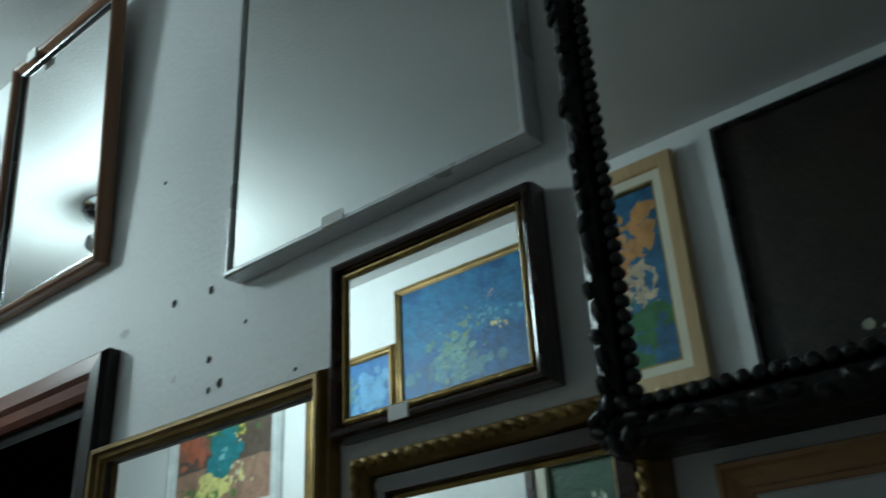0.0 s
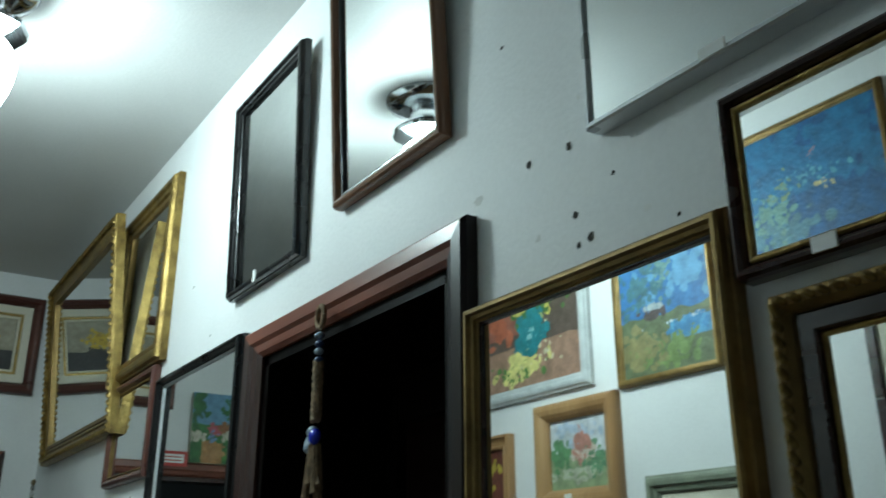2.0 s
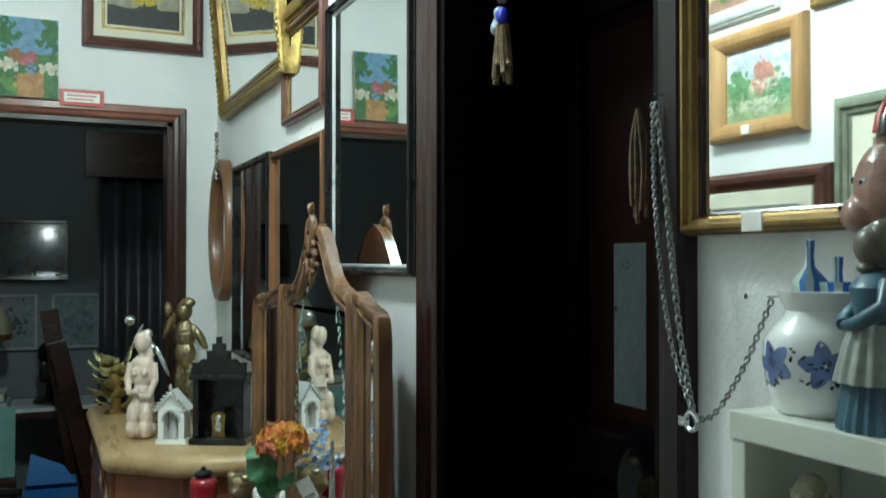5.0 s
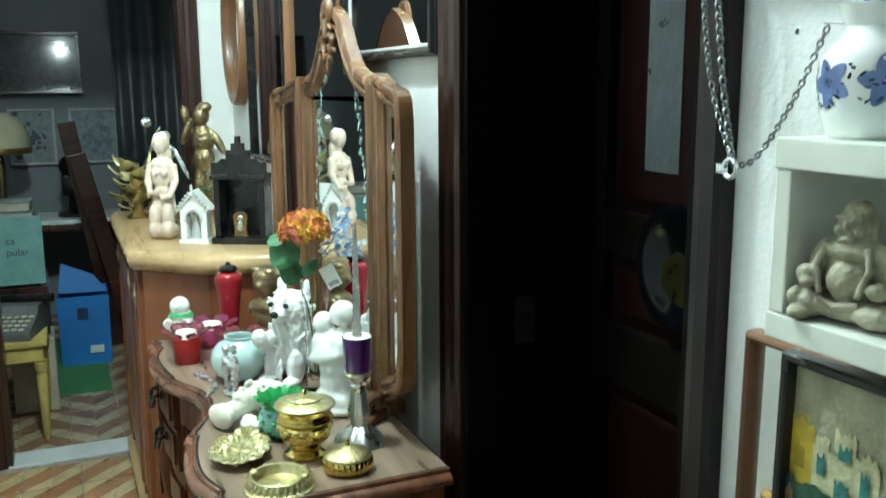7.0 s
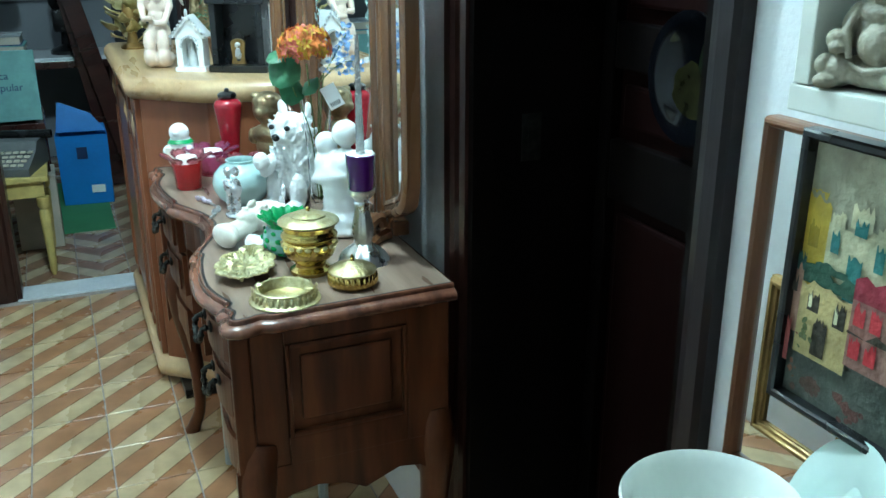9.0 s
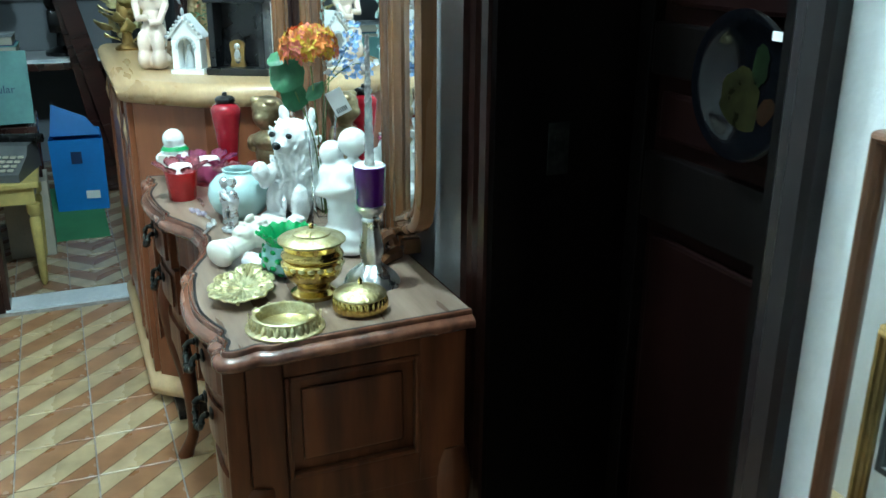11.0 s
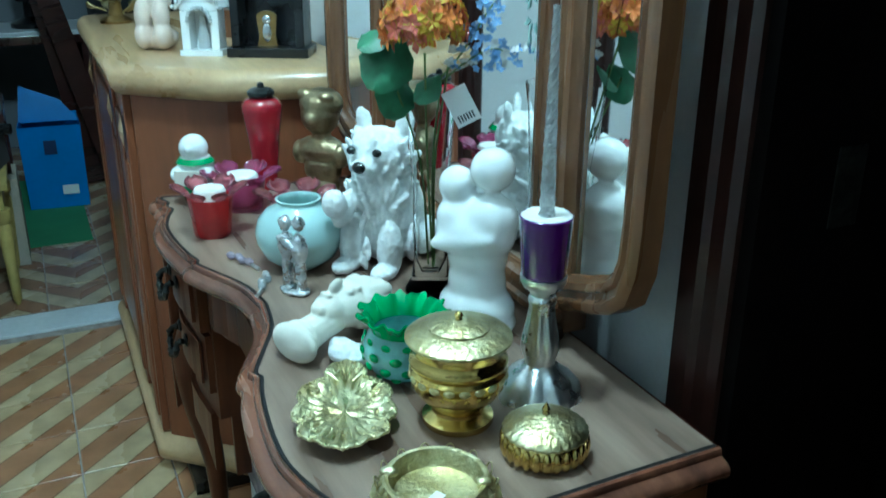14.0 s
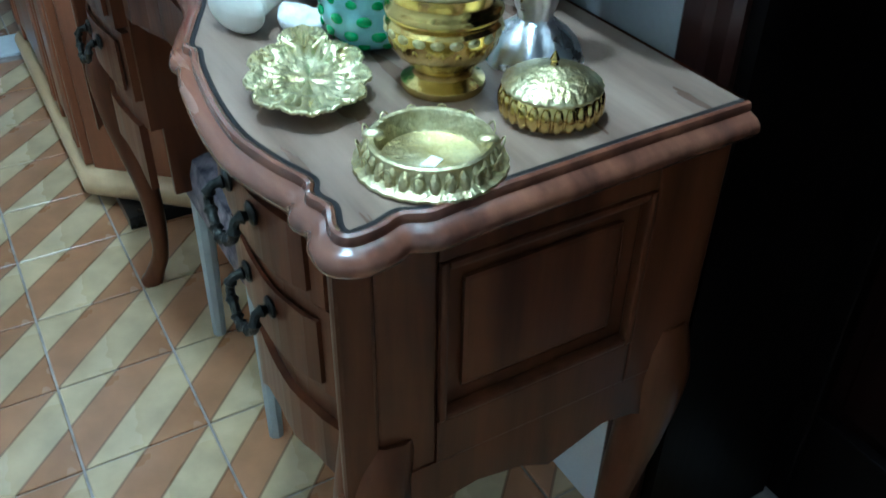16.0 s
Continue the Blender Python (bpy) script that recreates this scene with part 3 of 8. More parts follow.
# ---- lamp ----
def ceiling_lamp():
    ob = thing("ceiling_lamp", (*LAMP, CEIL), "bare lit white drum-shaped bulb under a chrome ceiling fitting", "lamp")
    turned("rose", [(0.0, 0), (0.098, 0), (0.100, -0.008), (0.092, -0.022), (0.062, -0.034), (0.036, -0.04)], "chrome", ob)
    turned("socket", [(0.036, -0.04), (0.04, -0.05), (0.034, -0.072), (0.076, -0.088), (0.088, -0.098), (0.084, -0.106), (0.034, -0.11)], "chrome", ob, flute=lambda a, k: 1 + 0.03 * math.cos(8 * a))
    turned("bulb", [(0.03, -0.112), (0.034, -0.122), (0.058, -0.136), (0.072, -0.155), (0.077, -0.178), (0.075, -0.205), (0.069, -0.235), (0.06, -0.258), (0.045, -0.272), (0.022, -0.279), (0.001, -0.281)], "bulb", ob, "glowing white bulb")


ceiling_lamp()

# ---- framed mirrors and pictures on the long wall ----
WY = WALL - 0.001


def hang(name, x0, x1, z0, z1, *a, y=WY, **k):
    return wall_frame(name, ((x0 + x1) / 2, y, (z0 + z1) / 2), x1 - x0, z1 - z0, *a, **k)


hang("wall_mirror", -0.757, -0.343, 2.105, 2.72, 0.008, 0.024, "alu", "large mirror in a thin white metal frame on the wall", "mirror", profile="flat", group="wall mirrors", price=(-0.03, -0.3, 0.03, 0.012), flush=0.8)
hang("wall_mirror", -1.376, -1.046, 2.228, 2.712, 0.018, 0.022, "brown_wood", "mirror in a brown wooden frame high on the wall", "mirror", profile="round", group="wall mirrors",
     inner=((0.006, "black", 0.012),), price=(-0.09, 0.23, 0.028, 0.02), y=WALL - 0.016, tilt=3.3)
hang("wall_mirror", -1.858, -1.511, 2.188, 2.635, 0.022, 0.024, "black", "mirror in a narrow black frame high on the wall", "mirror", profile="step", group="wall mirrors", glass="mirror_old", price=(-0.01, -0.212, 0.014, 0.022), y=WALL - 0.008, tilt=1.7)
hang("wall_mirror", -2.80, -2.31, 2.155, 2.665, 0.045, 0.03, "gold", "mirror in a ribbed gold frame beside a corner", "mirror", profile="step", group="wall mirrors", inner=((0.012, "gold_dark", 0.015),))
hang("wall_mirror", -2.735, -2.345, 1.876, 2.15, 0.024, 0.022, "mahogany", "small mirror in a dark brown wooden frame below a gold one", "mirror", profile="round", group="wall mirrors", inner=((0.004, "gold_dark", 0.012),))
hang("wall_mirror", -2.29, -1.752, 1.466, 2.10, 0.017, 0.028, "black", "tall mirror in a slim black frame beside the doorway", "mirror", profile="step", group="wall mirrors", inner=((0.006, "alu", 0.012),))
hang("wall_mirror", -3.43, -2.90, 1.17, 1.825, 0.014, 0.022, "black", "tall mirror in a black frame low on the wall", "mirror", profile="flat", group="wall mirrors", glass="mirror_old")
hang("wall_mirror", -2.875, -2.33, 1.17, 1.815, 0.016, 0.022, "brown_wood", "tall mirror in a pale brown wooden frame low on the wall", "mirror", profile="flat", group="wall mirrors", glass="mirror_old")
g1 = hang("wall_mirror", -3.62, -2.68, 2.02, 2.66, 0.05, 0.03, "gold", "wide mirror in an ornate gold frame, leaning out from the wall", "mirror", y=WALL - 0.03, profile="scoop", group="wall mirrors", tilt=5.0, inner=((0.012, "gold_dark", 0.02),))
gm = hang("wall_mirror", -0.995, -0.594, 1.523, 1.962, 0.019, 0.026, "gold_dark", "mirror in a narrow dull gold frame with a price sticker", "mirror", profile="step", group="wall mirrors",
          inner=((0.004, "dark_wood", 0.012),), price=(-0.087, -0.209, 0.026, 0.018))
bmir = hang("wall_mirror", -0.586, -0.347, 1.887, 2.062, 0.014, 0.026, "dark_wood", "mirror in a deep dark wooden frame with a gilt slip", "mirror", profile="round", group="wall mirrors",
            inner=((0.005, "gold", 0.02),), price=(-0.03, -0.08, 0.022, 0.013), flush=0.62)
orn = hang("wall_mirror", -0.557, -0.27, 1.50, 1.867, 0.02, 0.03, "gold_dark", "mirror in a dark frame with twisted gilt rope moulding", "mirror", profile="round", group="wall mirrors",
           inner=((0.016, "dark_wood", 0.018), (0.004, "gold", 0.012)))


def twist(ob, w, h, inset, y, step, r, material, name):
    """A rope of slanting beads round a frame."""
    bm = bmesh.new()
    for (x0, z0, x1, z1) in ((-1, 1, 1, 1), (-1, -1, -1, 1), (1, -1, 1, 1), (-1, -1, 1, -1)):
        a = Vector((x0 * (w / 2 - inset), y, z0 * (h / 2 - inset)))
        b = Vector((x1 * (w / 2 - inset), y, z1 * (h / 2 - inset)))
        n = max(2, int((b - a).length / step))
        for k in range(n):
            p = a.lerp(b, (k + 0.5) / n)
            turn = 30 if z0 == z1 else 60
            ball(bm, p, (step * 0.62, r, r * 0.62), 6, rot=(0, turn, 0))
    part(name, bm, material, ob, smooth=True)


twist(orn, 0.287, 0.367, 0.009, -0.028, 0.0125, 0.006, "gold", "rope_moulding")
twist(g1, 0.94, 0.64, 0.014, -0.028, 0.02, 0.009, "gold", "leaf_moulding")


def carved_mirror():
    """Big black carved mirror frame with a scalloped inner edge, standing off the wall."""
    x0, x1, z0, z1 = -0.288, 0.42, 1.812, 2.66
    ob = hang("carved_mirror", x0, x1, z0, z1, 0.03, 0.05, "black_carved", "large mirror in a heavy black carved frame with scalloped edges", "mirror", y=WALL - 0.02, profile="round", flush=0.82)
    w, h = x1 - x0, z1 - z0
    rnd = random.Random(3)
    for sx, sz, horizontal in ((0, -1, True), (0, 1, True), (-1, 0, False), (1, 0, False)):
        bm = bmesh.new()
        length = w if horizontal else h
        n = int(length / 0.0105)
        for k in range(n):
            u = -length / 2 + (k + 0.5) * length / n
            p = (u, -0.0425, sz * (h / 2 - 0.029)) if horizontal else (sx * (w / 2 - 0.029), -0.0425, u)
            ball(bm, p, (0.0050, 0.003, 0.0050), 6)
        n = int(length / 0.017)
        for k in range(n):
            u = -length / 2 + (k + 0.5) * length / n
            q = rnd.uniform(0.7, 1.2)
            off = 0.011 + rnd.uniform(-0.004, 0.004)
            p = (u, -0.046, sz * (h / 2 - off)) if horizontal else (sx * (w / 2 - off), -0.046, u)
            ball(bm, p, (0.011 * q, 0.008, 0.0055) if horizontal else (0.0055, 0.008, 0.011 * q), 7, rot=(0, rnd.uniform(-50, 50), 0))
        tagged(part("carving", bm, "black_carved", ob, smooth=True), kind="stuff")
    for sx in (-1, 1):
        bm = bmesh.new()
        for k in range(7):
            a = 0.9 * k
            ball(bm, (sx * (w / 2 - 0.016) + 0.013 * math.cos(a), -0.047, -h / 2 + 0.018 + 0.013 * math.sin(a)), (0.011, 0.009, 0.006), 7, rot=(0, 50 * k, 0))
        part("corner_leaf", bm, "black_carved", ob, smooth=True)


carved_mirror()
low = hang("framed_picture", -0.234, 0.1, 1.52, 1.803, 0.022, 0.022, "oak", "picture in a plain wooden frame below the carved mirror", "picture", glass=None, profile="scoop", inner=((0.016, "grey_frame", 0.012),))
canvas(low, [(0, 0, 1, 1, (0.16, 0.16, 0.13)), (0, 0, 1, 0.4, (0.1, 0.09, 0.06))], [(0.5, 0.5, 0.25, 0.2, 40, 0.06, (0.2, 0.2, 0.16))], 5)


def oval_mirror():
    ob = thing("oval_mirror", (-3.62, WALL - 0.002, 1.61), "oval mirror in a plain brown wooden frame in the corner", "mirror")
    for nm, m, prof in (("frame", "brown_wood", [(1.0, 0), (1.0, 0.03), (0.97, 0.04), (0.86, 0.04), (0.82, 0.03), (0.82, 0.01)]), ("mirror_glass", "mirror_old", [(0.83, 0.008), (0.83, 0.012), (0.0, 0.012)])):
        bm = bmesh.new()
        rings = [[bm.verts.new((0.185 * s * math.cos(a), -v, 0.265 * s * math.sin(a))) for a in (6.2832 * i / 40 for i in range(40))] for s, v in prof if s]
        for a, b in zip(rings, rings[1:]):
            for i in range(40):
                bm.faces.new((a[i], a[(i + 1) % 40], b[(i + 1) % 40], b[i]))
        if nm == "mirror_glass":
            bm.faces.new(rings[-1])
        part(nm, bm, m, ob, smooth=True)


oval_mirror()

# ---- pictures on the end wall ----
FX = FAR + 0.001
fp = wall_frame("framed_painting", (FX, 0.297, 2.492), 0.445, 0.38, 0.042, 0.04, "mahogany", "painting of yellow flowers, mahogany frame, cream mat", "painting", 90, "round", None,
                ((0.03, "linen", 0.022), (0.01, "gold", 0.018), (0.008, "linen", 0.014)))
canvas(fp, [(0, 0, 1, 1, (0.42, 0.38, 0.28)), (0, 0, 1, 0.38, (0.03, 0.03, 0.03))],
       [(0.55, 0.36, 0.07, 0.04, 40, 0.05, (0.04, 0.035, 0.03)), (0.53, 0.62, 0.1, 0.1, 80, 0.03, (0.75, 0.5, 0.04)), (0.53, 0.6, 0.09, 0.08, 40, 0.02, (0.5, 0.3, 0.02))], 2)


def unframed(name, at, w, h, rz, rx, label, fields, daubs, seed):
    ob = thing(name, at, label, "painting", rz, rx=rx)
    bm = bmesh.new()
    box(bm, -w / 2, w / 2, -0.003, 0.014, -h / 2, h / 2, bevel=0.001)
    part("stretcher", bm, "linen", ob)
    ob["inner_w"], ob["inner_h"] = w - 0.004, h - 0.004
    canvas(ob, fields, daubs, seed)
    return ob


unframed("canvas_painting", (FAR + 0.03, -0.103, 2.236), 0.195, 0.292, 90, -3, "unframed painting of a garden path, propped above a door",
         [(0, 0, 1, 1, (0.16, 0.35, 0.52)), (0, 0, 1, 0.55, (0.05, 0.20, 0.06)), (0.3, 0, 0.75, 0.3, (0.55, 0.27, 0.10))],
         [(0.1, 0.8, 0.1, 0.1, 70, 0.06, (0.04, 0.19, 0.06)), (0.9, 0.8, 0.1, 0.1, 70, 0.06, (0.04, 0.17, 0.06)), (0.5, 0.48, 0.06, 0.05, 30, 0.05, (0.55, 0.12, 0.14)),
          (0.5, 0.4, 0.05, 0.04, 20, 0.04, (0.2, 0.35, 0.6)), (0.14, 0.4, 0.08, 0.03, 30, 0.05, (0.75, 0.70, 0.55)), (0.86, 0.38, 0.07, 0.03, 30, 0.05, (0.75, 0.70, 0.55)),
          (0.2, 0.5, 0.08, 0.04, 20, 0.05, (0.4, 0.16, 0.07)), (0.5, 0.12, 0.1, 0.06, 30, 0.05, (0.6, 0.32, 0.13)), (0.1, 0.12, 0.08, 0.06, 20, 0.06, (0.12, 0.33, 0.08))], 11)


def red_tag():
    ob = thing("paper_sign", (FAR + 0.034, 0.076, 2.102), "small red and white paper label on the door head", "sign", 90)
    boxed("card", (-0.077, 0.077, -0.002, 0.0, -0.03, 0.03), "red_paint", ob, bevel=0)
    boxed("panel", (-0.062, 0.062, -0.003, -0.0015, -0.017, 0.017), "paper", ob, bevel=0)
    for k in range(2):
        boxed("text_bar", (-0.052, 0.05 - 0.01 * k, -0.0036, -0.0025, 0.004 - 0.014 * k, 0.009 - 0.014 * k), "red_paint", ob, bevel=0)


red_tag()

# ---- paintings on the wall behind, seen in the mirrors ----
BY = BACK + 0.001


def behind(name, x0, x1, z0, z1, *a, **k):
    return wall_frame(name, ((x0 + x1) / 2, BY, (z0 + z1) / 2), x1 - x0, z1 - z0, *a, rz=180, glass=None, **k)


p = behind("framed_painting", -2.62, -2.05, 2.18, 2.63, 0.045, 0.025, "grey_frame", "painting of yellow roses in a teal jug, pale grey frame", "painting", profile="step")
canvas(p, [(0, 0, 1, 1, (0.14, 0.10, 0.08)), (0, 0, 1, 0.38, (0.42, 0.24, 0.17)), (0.6, 0.5, 1, 1, (0.4, 0.14, 0.1))],
       [(0.5, 0.5, 0.06, 0.1, 60, 0.06, (0.02, 0.26, 0.30)), (0.5, 0.45, 0.03, 0.05, 16, 0.02, (0.35, 0.65, 0.68)), (0.5, 0.82, 0.17, 0.07, 50, 0.045, (0.85, 0.68, 0.16)),
        (0.5, 0.75, 0.2, 0.1, 40, 0.03, (0.08, 0.2, 0.05)), (0.62, 0.18, 0.14, 0.07, 30, 0.045, (0.85, 0.76, 0.28)), (0.6, 0.15, 0.16, 0.05, 30, 0.025, (0.1, 0.25, 0.06)),
        (0.35, 0.3, 0.1, 0.1, 20, 0.02, (0.85, 0.75, 0.5)), (0.85, 0.6, 0.06, 0.1, 20, 0.05, (0.55, 0.15, 0.08))], 21)
p = behind("framed_painting", -1.94, -1.57, 2.145, 2.55, 0.022, 0.022, "gold_dark", "landscape painting of a cottage by blue water, thin gold frame", "painting", profile="step")
canvas(p, [(0, 0, 1, 1, (0.04, 0.20, 0.46)), (0, 0, 1, 0.45, (0.15, 0.19, 0.10)), (0, 0.22, 0.45, 0.36, (0.08, 0.35, 0.62))],
       [(0.62, 0.46, 0.06, 0.015, 24, 0.035, (0.10, 0.07, 0.07)), (0.62, 0.52, 0.055, 0.008, 20, 0.03, (0.42, 0.47, 0.48)), (0.72, 0.66, 0.14, 0.09, 90, 0.035, (0.07, 0.20, 0.24)), (0.5, 0.78, 0.05, 0.08, 60, 0.022, (0.16, 0.32, 0.30)),
        (0.25, 0.75, 0.2, 0.08, 40, 0.07, (0.12, 0.36, 0.6)), (0.8, 0.2, 0.15, 0.08, 60, 0.05, (0.3, 0.27, 0.12)), (0.5, 0.15, 0.25, 0.06, 40, 0.05, (0.2, 0.3, 0.1)), (0.25, 0.365, 0.14, 0.006, 22, 0.010, (0.6, 0.72, 0.8)), (0.25, 0.30, 0.12, 0.03, 40, 0.03, (0.05, 0.27, 0.55))], 22)
p = behind("framed_picture", -2.31, -1.95, 1.835, 2.148, 0.055, 0.035, "oak", "small picture of a village church in a light wooden frame", "picture", profile="round", price=(0.02, -0.13, 0.03, 0.025))
canvas(p, [(0, 0, 1, 1, (0.72, 0.76, 0.80)), (0, 0, 1, 0.45, (0.36, 0.46, 0.26))],
       [(0.45, 0.62, 0.07, 0.1, 40, 0.06, (0.62, 0.28, 0.22)), (0.45, 0.5, 0.1, 0.05, 24, 0.05, (0.78, 0.66, 0.55)), (0.8, 0.5, 0.1, 0.1, 40, 0.05, (0.14, 0.34, 0.16)),
        (0.2, 0.35, 0.1, 0.1, 40, 0.05, (0.16, 0.36, 0.2)), (0.5, 0.2, 0.2, 0.06, 40, 0.04, (0.6, 0.62, 0.48)), (0.5, 0.8, 0.25, 0.08, 20, 0.05, (0.55, 0.66, 0.8))], 23)
p = behind("framed_picture", -1.862, -1.36, 1.52, 1.90, 0.05, 0.03, "green_frame", "picture with a wide cream mat in a grey-green frame", "picture", profile="step", inner=((0.06, "linen", 0.012), (0.006, "gold", 0.011)))
canvas(p, [(0, 0, 1, 1, (0.03, 0.09, 0.05))], [(0.5, 0.5, 0.25, 0.25, 80, 0.06, (0.04, 0.14, 0.07)), (0.5, 0.4, 0.2, 0.15, 30, 0.04, (0.3, 0.26, 0.16))], 24)
p = behind("framed_picture", -2.40, -1.872, 1.36, 1.744, 0.055, 0.035, "mahogany", "small dark picture with broad cream mats in a mahogany frame", "picture", profile="step",
           inner=((0.045, "linen", 0.024), (0.008, "grey_frame", 0.02), (0.06, "linen", 0.014)))
canvas(p, [(0, 0, 1, 1, (0.12, 0.13, 0.12))], [(0.5, 0.5, 0.25, 0.25, 60, 0.08, (0.2, 0.21, 0.18))], 25)
p = behind("framed_picture", -2.80, -2.44, 1.70, 2.085, 0.045, 0.03, "oak", "still life of yellow flowers in a light wooden frame", "picture", profile="scoop")
canvas(p, [(0, 0, 1, 1, (0.2, 0.05, 0.04)), (0, 0, 1, 0.3, (0.1, 0.06, 0.03))], [(0.5, 0.5, 0.2, 0.2, 60, 0.06, (0.65, 0.5, 0.08))], 26)
p = behind("framed_painting", -1.565, -1.045, 2.36, 2.705, 0.02, 0.02, "gold_dark", "deep blue painting of water lilies in a thin gold frame", "painting", profile="step")
canvas(p, [(0, 0, 1, 1, (0.010, 0.125, 0.31))],
       [(0.5, 0.7, 0.3, 0.15, 140, 0.06, (0.015, 0.19, 0.39)), (0.35, 0.55, 0.08, 0.04, 40, 0.018, (0.12, 0.45, 0.60)), (0.32, 0.45, 0.03, 0.02, 12, 0.012, (0.85, 0.72, 0.35)),
        (0.62, 0.3, 0.06, 0.12, 80, 0.022, (0.16, 0.38, 0.34)), (0.55, 0.5, 0.04, 0.05, 24, 0.018, (0.24, 0.36, 0.2)), (0.65, 0.15, 0.15, 0.06, 60, 0.03, (0.08, 0.24, 0.33)), (0.4, 0.72, 0.02, 0.02, 6, 0.012, (0.7, 0.3, 0.28))], 27)
p = behind("framed_painting", -0.99, -0.652, 2.20, 2.725, 0.032, 0.03, "pine", "painting of orange and cream hibiscus on blue, pale wooden frame", "painting", profile="flat", inner=((0.022, "linen", 0.02), (0.005, "gold", 0.018)))
canvas(p, [(0, 0, 1, 1, (0.02, 0.15, 0.30))],
       [(0.5, 0.5, 0.3, 0.3, 120, 0.09, (0.025, 0.18, 0.36)), (0.62, 0.72, 0.14, 0.07, 34, 0.12, (0.72, 0.32, 0.10)), (0.62, 0.72, 0.03, 0.02, 10, 0.05, (0.45, 0.08, 0.05)),
        (0.45, 0.45, 0.12, 0.06, 34, 0.12, (0.76, 0.60, 0.42)), (0.45, 0.45, 0.03, 0.02, 10, 0.05, (0.5, 0.12, 0.08)), (0.3, 0.75, 0.1, 0.08, 30, 0.1, (0.72, 0.34, 0.12)),
        (0.4, 0.2, 0.2, 0.08, 50, 0.09, (0.03, 0.20, 0.07)), (0.72, 0.57, 0.1, 0.04, 24, 0.09, (0.05, 0.24, 0.06))], 28)
p = behind("framed_painting", -0.56, -0.05, 2.14, 2.735, 0.012, 0.02, "black", "large dark brown painting in a narrow black frame", "painting", profile="flat")
canvas(p, [(0, 0, 1, 1, (0.022, 0.016, 0.013))], [(0.5, 0.4, 0.25, 0.25, 90, 0.1, (0.03, 0.02, 0.014)), (0.2, 0.2, 0.06, 0.04, 12, 0.05, (0.35, 0.16, 0.02)), (0.5, 0.14, 0.14, 0.01, 10, 0.03, (0.5, 0.48, 0.4))], 29)
p = behind("framed_painting", -1.18, -0.70, 1.60, 2.185, 0.024, 0.025, "dark_wood", "embroidered flowers on green with a red bird, cream mat, dark frame", "picture", profile="flat", inner=((0.03, "linen", 0.018),))
canvas(p, [(0, 0, 1, 1, (0.012, 0.085, 0.042))],
       [(0.7, 0.74, 0.08, 0.06, 46, 0.018, (0.55, 0.6, 0.48)), (0.72, 0.42, 0.05, 0.1, 36, 0.016, (0.5, 0.55, 0.42)), (0.3, 0.35, 0.08, 0.12, 40, 0.07, (0.6, 0.03, 0.03)), (0.4, 0.2, 0.06, 0.04, 16, 0.05, (0.05, 0.08, 0.4)),
        (0.35, 0.28, 0.04, 0.04, 10, 0.04, (0.75, 0.55, 0.08)), (0.6, 0.2, 0.14, 0.08, 20, 0.03, (0.2, 0.3, 0.12))], 30)


def wall_marks():
    """Old nail holes and chipped spots in the plaster."""
    rnd = random.Random(8)
    for x, z, r in ((-0.883, 2.121, 0.006), (-0.811, 2.116, 0.006), (-0.806, 2.029, 0.005), (-0.784, 1.996, 0.006), (-0.803, 1.992, 0.004), (-0.783, 1.955, 0.005), (-0.93, 2.31, 0.004), (-0.744, 2.056, 0.003),
                    (-0.66, 1.98, 0.003), (-0.72, 1.40, 0.004), (-0.92, 1.46, 0.003), (-2.15, 2.3, 0.003), (-2.0, 2.15, 0.003), (-1.95, 2.42, 0.003), (-2.5, 1.84, 0.003)):
        bm = bmesh.new()
        bm.faces.new([bm.verts.new((x + r * rnd.uniform(0.6, 1.2) * math.cos(a), WALL - 0.0006, z + r * rnd.uniform(0.6, 1.2) * math.sin(a))) for a in (0.785 * i for i in range(8))])
        part("nail_hole", bm, "grime", wall_north)
    for x, z, r in ((-0.99, 2.11, 0.012), (-0.87, 2.02, 0.006), (-1.94, 2.5, 0.012), (-0.79, 2.17, 0.005), (-0.70, 2.0, 0.006), (-0.9, 1.2, 0.008), (-0.88, 1.02, 0.007), (-0.93, 0.93, 0.005)):
        bm = bmesh.new()
        bm.faces.new([bm.verts.new((x + r * rnd.uniform(0.3, 1.2) * math.cos(a), WALL - 0.0006, z + r * rnd.uniform(0.3, 1.2) * math.sin(a))) for a in (0.57 * i for i in range(11))])
        part("plaster_chip", bm, "chip", wall_north)


wall_marks()


# ---- dressing table ----
TX, TZ = -2.108, 0.765


